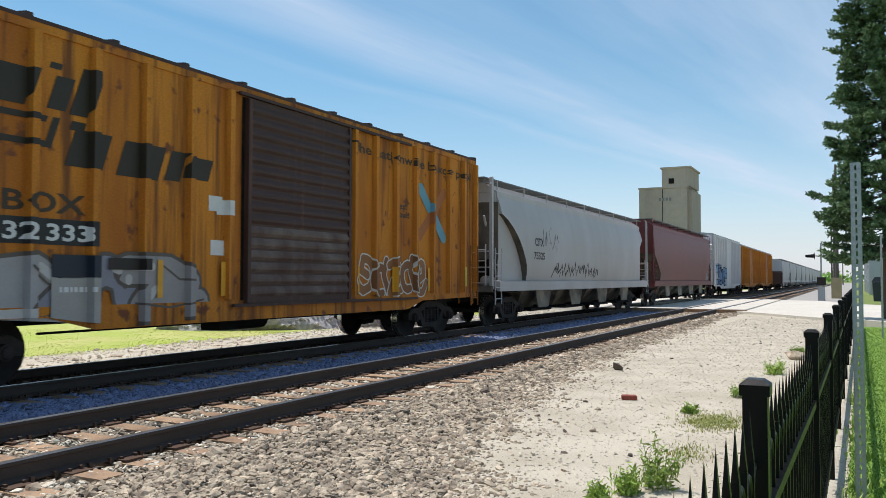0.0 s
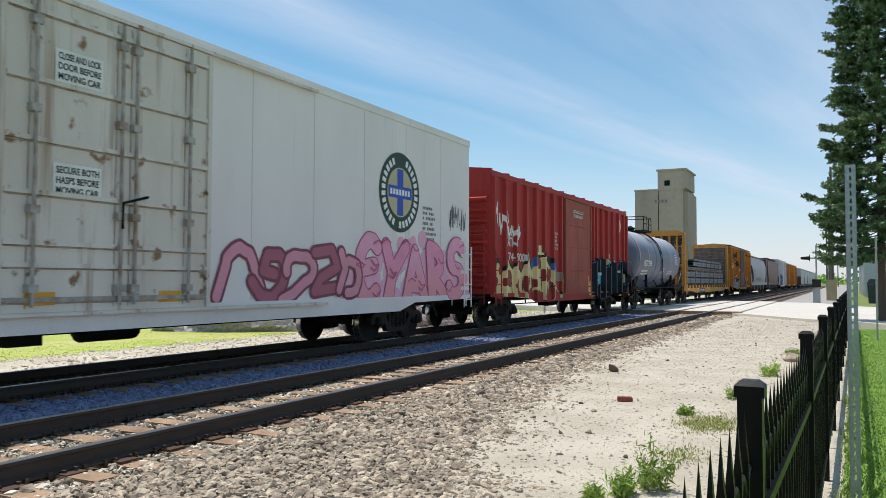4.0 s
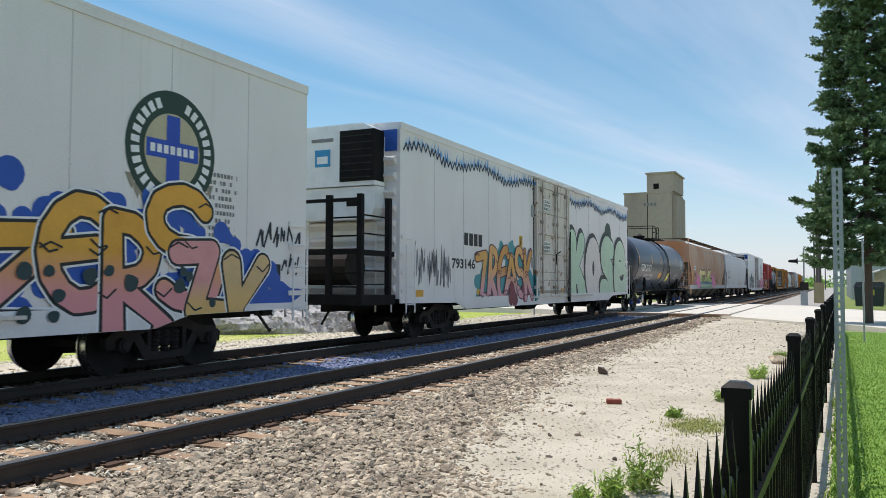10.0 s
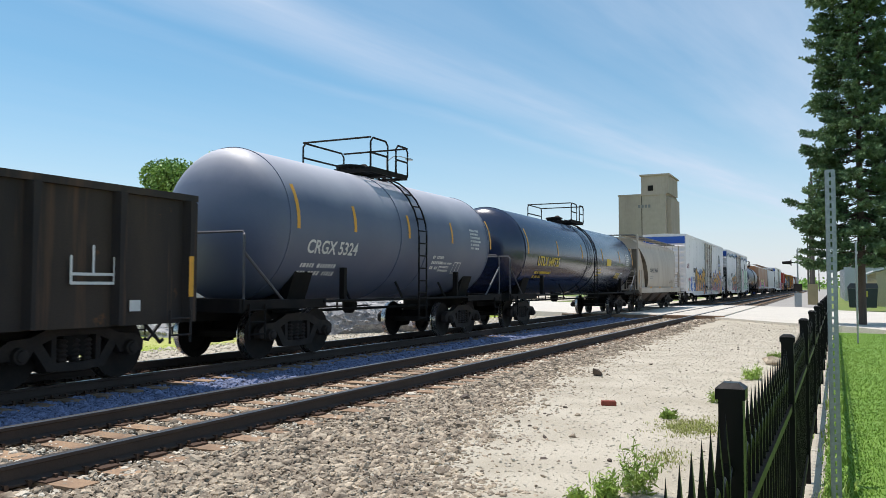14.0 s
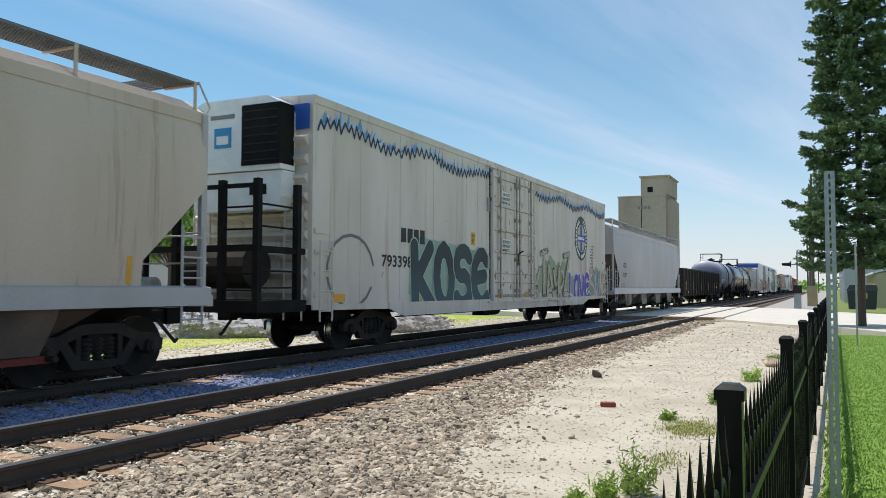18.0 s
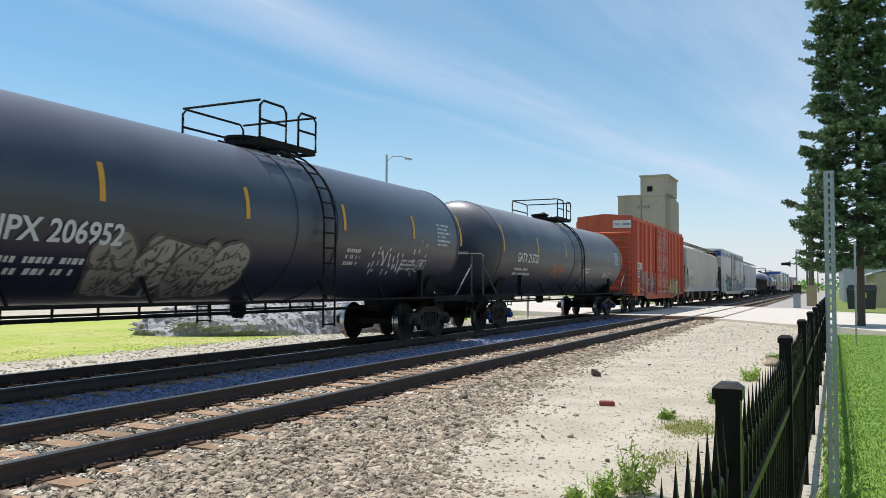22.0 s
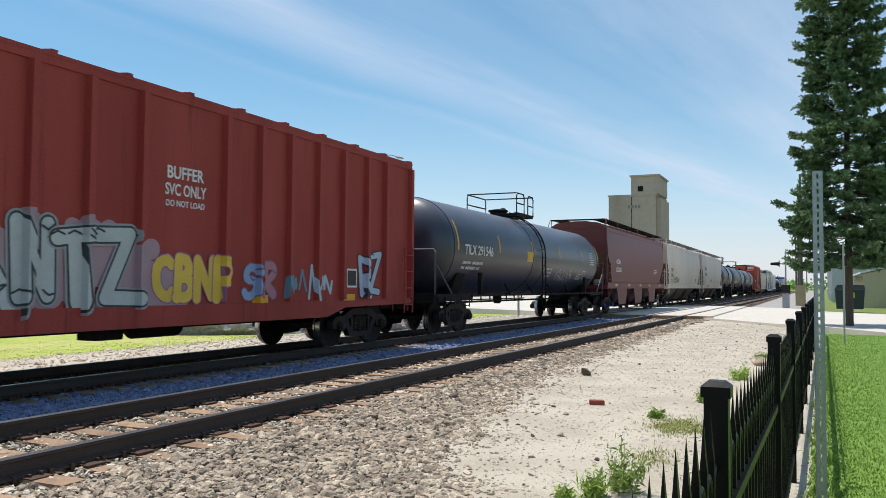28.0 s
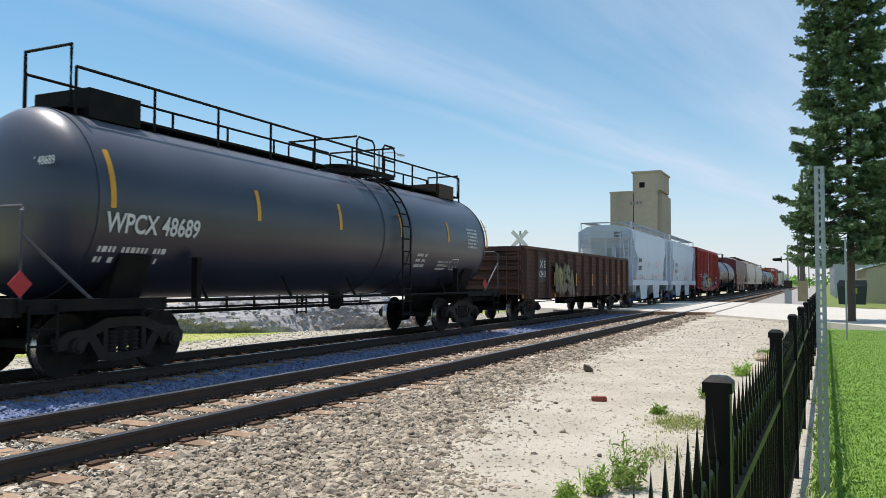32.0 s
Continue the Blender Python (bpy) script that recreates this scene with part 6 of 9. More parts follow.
# ---------------------------------------------------------------- the train, front to rear
rng = random.Random(77)
P = {}
P["railbox"] = mat("weathered_yellow_paint", (0.64, 0.235, 0.026), 0.65, spec=0.25, second=(0.4, 0.12, 0.018), amount=0.9, scale=1.2, streak=0.3, rust=(0.2, 0.07, 0.03), rust_at=0.62, runs=(0.13, 0.045, 0.02), runs_at=0.5, runs_by=0.85)
P["door_scraped"] = mat("scraped_brown_door_paint", (0.085, 0.045, 0.035), 0.7, second=(0.22, 0.17, 0.14), amount=0.7, scale=2.5, streak=0.6, fine=25)
P["dark_door"] = mat("dark_brown_door_paint", (0.055, 0.024, 0.018), 0.65, second=(0.09, 0.042, 0.03), scale=2, rust=(0.16, 0.11, 0.09), rust_at=0.74, runs=(0.13, 0.06, 0.04))
P["flat_yellow"] = mat("flatcar_yellow_paint", (0.6, 0.3, 0.055), 0.6, second=(0.42, 0.17, 0.028), amount=0.8, scale=1.5, streak=0.4, rust=RUST, rust_at=0.68)
P["rusty_yellow"] = mat("rusted_yellow_steel", (0.3, 0.13, 0.035), 0.75, second=(0.14, 0.06, 0.025), amount=0.9, scale=4, fine=40)
P["plank"] = mat("grey_weathered_plank", (0.15, 0.125, 0.11), 0.9, second=(0.065, 0.052, 0.046), amount=0.8, scale=3, fine=24, bump=0.5, rand=0.4)
P["maroon"] = mat("maroon_paint", (0.46, 0.048, 0.042), 0.6, spec=0.25, second=(0.32, 0.036, 0.032), amount=0.6, scale=1.0, streak=0.4, rust=(0.1, 0.03, 0.02), rust_at=0.68, runs=(0.17, 0.03, 0.025), runs_at=0.6)
P["brown_red"] = mat("faded_brown_red_paint", (0.42, 0.1, 0.068), 0.65, spec=0.25, second=(0.3, 0.075, 0.05), amount=0.7, scale=1.6, streak=0.6, rust=(0.08, 0.03, 0.02), rust_at=0.68, runs=(0.1, 0.035, 0.025))
P["redoxide"] = mat("red_oxide_paint", (0.54, 0.115, 0.064), 0.62, spec=0.25, second=(0.38, 0.082, 0.046), amount=0.6, scale=1.0, streak=0.3, rust=(0.16, 0.05, 0.03), rust_at=0.66, runs=(0.12, 0.035, 0.02), runs_at=0.56)
P["buffer"] = mat("oxide_red_paint", (0.38, 0.06, 0.047), 0.6, spec=0.25, second=(0.27, 0.038, 0.028), amount=0.7, scale=1.0, streak=0.3, runs=(0.11, 0.022, 0.015), runs_at=0.57)
P["white"] = mat("white_paint", (0.84, 0.79, 0.775), 0.42, second=(0.72, 0.67, 0.65), amount=0.6, scale=0.7, streak=0.35, bump=0.05, runs=(0.55, 0.5, 0.42), runs_at=0.6, runs_by=0.5)
P["white_old"] = mat("dirty_white_paint", (0.72, 0.65, 0.59), 0.5, second=(0.54, 0.47, 0.39), amount=0.7, scale=0.9, streak=0.3, rust=(0.28, 0.16, 0.08), rust_at=0.7, bump=0.06, runs=(0.32, 0.21, 0.12), runs_at=0.56, runs_by=0.65)
# hopper end colour with the bluish skylit shade put in
P["end_shade"] = mat("sky_shaded_end_paint", (0.36, 0.385, 0.44), 0.5, second=(0.26, 0.275, 0.31), amount=0.8, scale=0.7, streak=0.35, bump=0.06, rust=(0.3, 0.22, 0.14), rust_at=0.72)
P["white_door"] = mat("rusty_white_door_paint", (0.76, 0.7, 0.64), 0.5, second=(0.58, 0.51, 0.43), amount=0.7, scale=0.9, streak=0.3, rust=(0.26, 0.13, 0.06), rust_at=0.62, bump=0.06, runs=(0.3, 0.18, 0.1), runs_at=0.53, runs_by=0.7)
P["silver"] = mat("pale_grey_paint", (0.65, 0.62, 0.62), 0.45, second=(0.53, 0.505, 0.5), amount=0.6, scale=0.6, streak=0.35, bump=0.06)
P["silver2"] = mat("light_grey_paint", (0.48, 0.46, 0.46), 0.5, second=(0.38, 0.355, 0.335), amount=0.7, scale=0.7, streak=0.35, bump=0.06)
P["tan"] = mat("rust_stained_tan_paint", (0.5, 0.34, 0.24), 0.65, spec=0.3, second=(0.47, 0.2, 0.09), amount=0.95, scale=0.55, streak=0.6, bump=0.08, runs=(0.2, 0.1, 0.05), runs_at=0.6)
P["khaki"] = mat("dusty_grey_paint", (0.5, 0.43, 0.355), 0.6, second=(0.35, 0.285, 0.225), amount=0.7, scale=0.7, streak=0.4, bump=0.08, runs=(0.24, 0.2, 0.15), runs_at=0.58)
P["beige"] = mat("beige_paint", (0.62, 0.51, 0.42), 0.55, second=(0.47, 0.365, 0.27), amount=0.7, scale=0.6, streak=0.3, bump=0.08, runs=(0.32, 0.24, 0.15), runs_at=0.6)
P["cream"] = mat("cream_grey_paint", (0.63, 0.525, 0.43), 0.45, second=(0.48, 0.395, 0.315), amount=0.6, scale=0.7, streak=0.25, bump=0.06, runs=(0.34, 0.28, 0.21), runs_at=0.6)
P["wine"] = mat("wine_red_paint", (0.16, 0.034, 0.032), 0.45, spec=0.35, second=(0.12, 0.03, 0.027), amount=0.6, scale=0.7, streak=0.3, bump=0.06)
P["sky"] = mat("pale_blue_grey_paint", (0.45, 0.53, 0.625), 0.4, second=(0.385, 0.45, 0.54), amount=0.5, scale=0.6, streak=0.3, bump=0.05)
# tank shells turn paler upward: dust and painted sun on the tops
P["black"] = mat("black_tank_paint", (0.015, 0.018, 0.036), 0.36, spec=0.9, sunlit_dust=(0.14, 0.145, 0.17), second=(0.028, 0.031, 0.05), amount=0.6, scale=0.8, bump=0.04)
P["gloss"] = mat("glossy_black_paint", (0.009, 0.017, 0.05), 0.2, spec=1.0, second=(0.016, 0.022, 0.05), amount=0.6, scale=0.8, bump=0.03)
P["dusty"] = mat("dusty_black_paint", (0.024, 0.028, 0.046), 0.42, spec=0.9, sunlit_dust=(0.26, 0.26, 0.27), second=(0.046, 0.048, 0.056), amount=0.8, scale=0.8, bump=0.05)
P["slate"] = mat("slate_blue_paint", (0.085, 0.105, 0.17), 0.5, spec=0.7, sunlit_dust=(0.62, 0.61, 0.64), second=(0.13, 0.148, 0.2), amount=0.7, scale=0.6, bump=0.04)
P["gon"] = mat("black_gondola_paint", (0.024, 0.021, 0.021), 0.7, spec=0.3, second=(0.07, 0.05, 0.035), amount=0.8, scale=1.1, streak=0.3, rust=(0.15, 0.07, 0.03), rust_at=0.69, runs=(0.13, 0.07, 0.04), runs_at=0.57)
P["fxe"] = mat("brown_gondola_paint", (0.075, 0.042, 0.034), 0.75, spec=0.25, second=(0.13, 0.065, 0.045), amount=0.8, scale=1.1, streak=0.3, rust=(0.18, 0.05, 0.02), rust_at=0.68, runs=(0.05, 0.028, 0.02), runs_at=0.57)
# bays hang below the car; grime and their shade share this colour
P["bay"] = mat("grimy_shaded_bay_paint", (0.14, 0.09, 0.062), 0.75, second=(0.05, 0.036, 0.027), amount=0.9, scale=1.2, bump=0.1)
P["brown_steel"] = mat("rusty_rolled_steel", (0.13, 0.1, 0.095), 0.6, 0.1, second=(0.075, 0.06, 0.055), scale=1.5, fine=30, bump=0.06, rand=0.25)
P["steel"] = mat("rolled_steel", (0.135, 0.145, 0.17), 0.5, 0.15, second=(0.08, 0.082, 0.095), scale=1.5, fine=30, bump=0.06, rand=0.25)
# beige with soot, darkened further in colour for shade under the sill
P["shaded_grime"] = mat("soot_and_shade_beige", (0.3, 0.255, 0.19), 0.7, second=(0.06, 0.05, 0.04), amount=1.0, scale=1.4, bump=0.1)


# the head of the train, far along the track
h1, _, _ = hopper(144.5, 128.0, "pale grey covered hopper far along the train", P["silver2"], top=4.2, rng=rng)
for q in range(1, 11):
    CARS.append((copy_thing(h1, pose(0, 0, 0)), 136.25 + 17.9 * q))
gondola(126.6, 111.6, "dark brown empty gondola on the train", P["fxe"], top=2.6, rng=rng)
y1, _, _ = boxcar(110.1, 94.8, "weathered yellow boxcar in the train", P["railbox"], door_mat=P["railbox"], rng=rng)
CARS.append((copy_thing(y1, pose(0, 0, 0)), 85.8))
car, half, face = boxcar(76.9, 61.3, "pale blue-grey boxcar with scrawled sides", P["silver"], height=4.75, rng=rng)
piece(car, -half + 0.6, 1.1, 5.5, 1.5, face, rng, ["7d9ab8", "5b6f8c"], "2c3440", count=5)
car, half, face = hopper(59.6, 41.0, "wine-red covered hopper with a dusty side", P["wine"], top=4.2, rng=rng, bay_mat=P["shaded_grime"])
car, half, face = hopper(39.28, 20.8, "light grey rounded covered hopper with spray tags", P["silver2"], top=3.95, rng=rng, round_side=True, slope=1.9, zmid=3.3, end_round=True, bays=4, bay_mat=P["shaded_grime"])
write(car, "CITX", -6.3, 2.45, 0.8, 0.26, M["black_mark"], face)
write(car, "75325", -6.4, 2.02, 1.0, 0.24, M["black_mark"], face)
scrawl(car, -5.6, 2.3, 1.6, 0.9, face, rng, "3a3a3c", 6)
scrawl(car, -4.6, 1.45, 5.4, 0.55, face, rng, "1c1c1e", 14, 0.035)

# yellow boxcar
car, half, face = boxcar(19.32, 3.57, "weathered yellow-orange boxcar with dark brown door and spray paint", P["railbox"], height=4.56, door=(-1.3, 1.75), door_mat=P["dark_door"], door_kind="panelled",
                         posts_x=[-7.78, -6.88, -6.02, -5.15, -4.26, -3.4, -2.53, -1.68, 1.95, 2.75, 3.6, 4.49, 5.35, 6.2, 7.05, 7.78], rng=rng, roof_mat=P["dark_door"])
rib = face
# the pool's slanted emblem as plain dark strokes
for x0, x1, z0, z1 in ((-6.95, -6.5, 3.5, 3.95), (-6.3, -5.25, 3.5, 3.97), (-4.95, -4.68, 3.52, 3.96), (-4.92, -4.75, 4.04, 4.12), (-4.62, -4.35, 3.5, 4.14),
                       (-6.6, -4.95, 3.02, 3.1), (-6.6, -4.95, 3.34, 3.42), (-4.98, -4.88, 3.02, 3.42), (-4.68, -4.1, 2.83, 3.32), (-4.62, -4.4, 3.3, 3.42), (-3.88, -3.14, 2.8, 3.3), (-3.02, -2.72, 2.83, 3.28), (-2.66, -2.12, 2.9, 3.24)):
    bm = bmesh.new()
    bm.faces.new([bm.verts.new((p, face(p, q) - 0.008, q)) for p, q in ((x0, z0), (x1, z0), (x1 + 0.16 * (z1 - z0) / 0.5, z1), (x0 + 0.16 * (z1 - z0) / 0.5, z1))])
    part("emblem_stroke", lay(bm, face), can("2c2519"), car)
write(car, "R BOX", -6.0, 2.2, 1.65, 0.26, can("3a2c1c"), rib)
plate(car, -6.0, 1.8, 1.85, 0.33, M["black_mark"], rib, 0.006, "number_panel")
write(car, "32 333", -5.5, 1.85, 1.22, 0.22, M["white_mark"], rib, 0.012)
write(car, "The nationwide boxcar pool", 1.86, 3.92, 5.7, 0.27, can("3a2c1c"), rib)
write(car, "next", 3.68, 2.95, 0.5, 0.13, can("3a2c1c"), rib)
write(car, "load", 3.72, 2.76, 0.55, 0.14, can("3a2c1c"), rib)
bm = bmesh.new()
spray(bm, [[(4.75, 2.4), (6.0, 3.5)]], 0.13, rib, 0.006)
part("painted_cross", bm, can("9b5a2a"), car)
bm = bmesh.new()
spray(bm, [[(5.95, 2.4), (5.5, 2.85)], [(5.2, 3.1), (4.8, 3.5)]], 0.14, rib, 0.014)
part("painted_cross", bm, can("5a8ea0"), car)
piece(car, -6.9, 0.84, 4.4, 0.72, rib, rng, ["8f8a88", "9a9796", "84828c"], "5a5048", count=4, fat=0.24, shine="b4b0ac")
plate(car, -4.86, 0.78, 0.68, 0.6, can("9a9690"), rib, 0.05, "painted_patch")
plate(car, -4.86, 1.39, 0.68, 0.29, can("1f2632"), rib, 0.05, "painted_patch")
plate(car, -4.0, 1.5, 0.75, 0.16, can("241c18"), rib, 0.05, "painted_patch")
bars(car, -4.75, 1.2, 0.5, 0.12, 1, M["white_mark"], rib, rng, 0.055)
piece(car, 2.15, 1.02, 2.9, 0.85, rib, rng, ["8a5a34", "7a4c2a"], "c4bfb6", count=5, fat=0.13, edge_w=0.03)
scrawl(car, -7.5, 2.6, 0.7, 1.1, rib, rng, "d7d3cc", 4, 0.025)
for a, z in ((-2.1, 2.45), (-1.92, 2.4), (-2.05, 1.75)):
    plate(car, a, z, 0.3, 0.24, M["white_mark"], rib, 0.006, "paper_label")
marks(car, [-3.15, -1.85, 2.05, 3.45, 5.1], 1.1, rib, 0.1, 0.55, 0.05)
plate(car, 7.0, 1.2, 0.35, 0.5, can("b8a13a"), rib, 0.006, "label_panel")

# flatcar with its steel
flat, half, face = bulkhead_flat(1.96, -19.04, "yellow bulkhead flatcar loaded with bundled steel", P["flat_yellow"], P["plank"])
plate(flat, -5.1, 0.68, 2.4, 0.26, M["black_mark"], face, 0.008, "number_panel")
write(flat, "TTPX 804939", -4.95, 0.72, 2.1, 0.18, M["white_mark"], face, 0.012)
plate(flat, 6.6, 0.8, 1.1, 0.22, M["black_mark"], face, 0.008, "number_panel")
write(flat, "TTPX", 6.7, 0.83, 0.85, 0.16, M["white_mark"], face, 0.012)
flats(flat, [-9.6, -5.9, -1.2, 2.8, 8.2], 0.86, face, 0.5, 0.16)
FLAT_MID = (1.96 - 19.04) / 2
layer = [(-8.4, 8.6, 1.29, 0.34, 3), (-8.4, 8.6, 1.73, 0.34, 3), (-8.0, 8.3, 2.17, 0.22, 4), (-5.6, 7.8, 2.46, 0.3, 3), (-5.2, 7.5, 2.82, 0.15, 3)]
for k, (a, b, z, h, n) in enumerate(layer):
    w = 2.5 / n
    for i in range(n):
        y = -1.25 + w * i
        t = thing("steel_bundle", pose(0, 0, 0), "strapped bundle of grey rolled steel sections on the flatcar", "steel bundle", "steel load of the flatcar")
        LOADS.append((t, FLAT_MID))
        da, db = rng.uniform(-0.25, 0.1), rng.uniform(-0.1, 0.25)
        rows = 2
        for r in range(rows):
            z0, z1 = z + h * r / rows, z + h * (r + 1) / rows - 0.012
            m = (z0 + z1) / 2
            q0, q1, q2, q3 = y + 0.02, y + 0.035, y + w - 0.035, y + w - 0.02
            web = [(q0, z0), (q1, z0), (q1, m - 0.012), (q2, m - 0.012), (q2, z0), (q3, z0), (q3, z1), (q2, z1), (q2, m + 0.012), (q1, m + 0.012), (q1, z1), (q0, z1)]
            part("steel_beam", shape(prism, web, a + da, b + db, "x"), P["brown_steel"] if k == 2 else P["steel"], t)
        for x in np.arange(a + 1.2, b - 0.5, 2.1):
            part("strap", boxes((x, x + 0.06, y + 0.004, y + w - 0.004, z - 0.004, z + h)), M["black_mark"], t)
        if i == 0:
            for x in np.arange(a + 1.9, b - 0.6, 2.9):
                part("timber_spacer", boxes((x, x + 0.4, y - 0.18, y + 2.6, z - 0.095, z - 0.006)), P["plank"] if k % 2 else M["tie"], t, "wooden dunnage block")

# slate tank car
car, half, face = tank_car(-20.34, -32.6, "slate-blue tank car with white lettering and yellow strips", P["slate"], platform=-0.4, letter="CRGX 5958", lx=-3.9, lw=1.75, lz=2.15, lh=0.32, rng=rng)

# maroon boxcar
car, half, face = boxcar(-33.86, -49.49, "maroon boxcar with bright graffiti and sliding door", P["maroon"], height=4.5, door=(-1.35, 1.9), door_mat=P["brown_red"], posts_x=[-7.7, -6.85, -6.0, -5.13, -4.27, -3.44, -2.57, -1.7, 2.3, 2.72, 3.54, 4.38, 5.25, 6.17, 7.1, 7.7], beams=(0.05, 0.24, 0.49, 0.73), rng=rng, roof_mat=P["maroon"])
rib = face
disc(car, 6.55, 3.85, 0.3, M["white_mark"], rib)
write(car, "ATN", -6.55, 2.42, 0.55, 0.28, M["white_mark"], rib)
write(car, "749500", -6.5, 1.98, 1.35, 0.26, M["white_mark"], rib)
write(car, "CLOSE AND LOCK DOOR", -0.4, 3.9, 1.3, 0.11, M["white_mark"], rib)
write(car, "BEFORE MOVING CAR", -0.3, 3.74, 1.1, 0.11, M["white_mark"], rib)
for k, s in enumerate(("SECURE", "BOTH", "HASPS", "BEFORE", "MOVING CAR")):
    write(car, s, -2.38, 3.0 - 0.13 * k, 0.5 if len(s) > 5 else 0.36, 0.085, M["white_mark"], rib)
patch(car, [(-7.6, 0.76), (-7.6, 1.6), (-7.3, 2.2), (-6.9, 1.55), (-6.6, 2.3), (-6.2, 1.7), (-5.9, 2.2), (-5.5, 1.6), (-5.03, 2.0), (-4.85, 2.5), (-4.7, 2.35), (-4.58, 1.5), (-4.15, 2.0), (-4.0, 2.25),
            (-3.4, 2.25), (-3.2, 2.42), (-2.62, 1.72), (-2.4, 2.3), (-2.25, 1.4), (-1.66, 1.0), (-1.66, 0.74)], can("1c1614"), rib, 0.006)
patch(car, [(-4.66, 1.5), (-4.5, 2.1), (-4.2, 2.2), (-4.1, 1.4)], can("3f5f9c"), rib, 0.007)
patch(car, [(-2.9, 1.6), (-2.6, 2.1), (-2.1, 2.0), (-1.8, 1.0), (-2.4, 1.0)], can("3f5f9c"), rib, 0.0075)
patch(car, [(-7.55, 0.76), (-7.55, 1.5), (-7.3, 2.05), (-6.9, 1.4), (-6.6, 2.15), (-6.2, 1.6), (-5.9, 2.08), (-5.5, 1.5), (-5.05, 1.85), (-4.85, 2.36), (-4.74, 2.2), (-4.62, 1.35), (-4.12, 1.8), (-3.95, 2.14),
            (-3.42, 2.12), (-3.22, 2.26), (-2.7, 1.5), (-2.46, 1.75), (-2.35, 2.12), (-2.3, 1.3), (-1.72, 0.95), (-1.72, 0.74)], can("dcc790"), rib, 0.011)
plate(car, -3.88, 2.3, 0.28, 0.26, can("e6d8a6"), rib, 0.011, "painted_patch")
plate(car, -4.0, 2.25, 0.5, 0.08, can("e6d8a6"), rib, 0.012, "painted_patch")
blots(car, [(rng.uniform(-7.4, -1.9), rng.uniform(0.85, 1.75)) for _ in range(30)], 0.15, can("8e2b22"), rib, rng, 0.014, "painted_spot", 1.3)
blots(car, [(-3.9, 1.95), (-3.1, 1.6), (-4.4, 1.3), (-2.8, 0.95), (-4.6, 0.95), (-6.5, 1.5)], 0.3, can("8e2b22"), rib, rng, 0.013, "painted_spot")
bm = bmesh.new()
spray(bm, [[(-4.58, 1.5), (-4.45, 0.8)], [(-3.75, 2.1), (-3.6, 1.2), (-3.62, 0.78)], [(-3.05, 1.2), (-3.0, 0.8)], [(-3.8, 1.5), (-3.6, 1.5), (-3.65, 1.25)], [(-3.2, 1.55), (-2.95, 1.55), (-3.0, 1.25)], [(-2.9, 1.15), (-2.3, 1.3)], [(-5.4, 1.5), (-5.3, 0.8)], [(-6.3, 1.6), (-6.2, 0.8)]], 0.022, rib, 0.02)
part("graffiti_line", bm, can("1c1614"), car)
plate(car, -2.22, 1.38, 0.5, 0.32, can("8b7a6a"), rib, 0.02, "painted_patch")
cloud(car, 1.7, 0.85, 6.0, 1.45, can("cdbb7c"), rib, rng)
piece(car, 2.0, 0.78, 5.6, 1.5, rib, rng, ["58b9d0", "6cc6d8", "4aaecb"], "10212a", letters="CLOUD", fat=0.15, low="2f9cc0", drop=(0.04, -0.05), wild=0.15)
blots(car, [(rng.uniform(2.2, 7.4), rng.uniform(0.85, 1.9)) for _ in range(16)], 0.07, can("d2ecf0"), rib, rng, 0.04, "paint_blot")
scrawl(car, -7.5, 2.7, 1.0, 1.0, rib, rng, "e4dcd8", 4, 0.03)
scrawl(car, -6.6, 2.6, 1.1, 0.5, rib, rng, "e4dcd8", 6, 0.03)
marks(car, [-7.0, -1.7, 1.5, 2.1], 1.0, rib, 0.1, 0.6)

# white refrigerator car with pink graffiti
car, half, face = reefer(-51.04, -73.7, "white refrigerator car with pink graffiti and round badge", P["white"], crest=False, blue_end=True, rng=rng, emblem_at=7.65, door=(-1.9, 1.6))
cloud(car, 5.6, 0.8, 5.6, 1.5, can("e6a3bb"), face, rng)
piece(car, 5.8, 0.8, 5.2, 1.55, face, rng, ["e39ab4", "dd8cab"], "b34a74", letters="EYARS", fat=0.14, wild=0.3, edge_w=0.03, low="d98f9a")
piece(car, -10.4, 1.0, 6.2, 1.5, face, rng, ["3a3f36", "6b7a62"], "23261f", count=9, fat=0.06)
piece(car, 2.0, 1.0, 4.0, 1.0, face, rng, ["d08a9c", "a45a6c"], "7c3a4c", count=5, fat=0.1)
scrawl(car, 10.1, 2.6, 1.0, 0.8, face, rng, "3a3c40", 6)

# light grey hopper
car, half, face = hopper(-76.33, -95.82, "pale grey covered hopper with black stencils", P["silver"], top=4.15, slope=1.25, zmid=2.95, sill=1.25, rng=rng, bay_mat=P["bay"], walk_h=0.34, grate=M["galv"], end_mat=P["end_shade"])
write(car, "EQUX", -7.55, 2.45, 0.75, 0.26, M["black_mark"], face)
write(car, "630341", -7.57, 1.98, 0.95, 0.26, M["black_mark"], face)
bars(car, -7.6, 1.45, 1.0, 0.2, 2, M["grey_mark"], face, rng)
marks(car, [-8.1, -5.9, -3.1, -0.6, 2.2, 5.0, 8.0], 1.36, face, 0.09, 0.45)
marks(car, [-8.1], 1.7, face, 0.09, 0.5)
plate(car, 2.6, 1.42, 0.5, 0.24, M["yellow_mark"], face, 0.006, "label_panel")
plate(car, -4.4, 1.18, 0.3, 0.09, can("c46a62"), lambda x, z: -1.537, 0.006, "paper_label")
write_end(car, "EQUX", -half + 0.1, 1.0, 3.7, 0.5, 0.14, M["black_mark"])

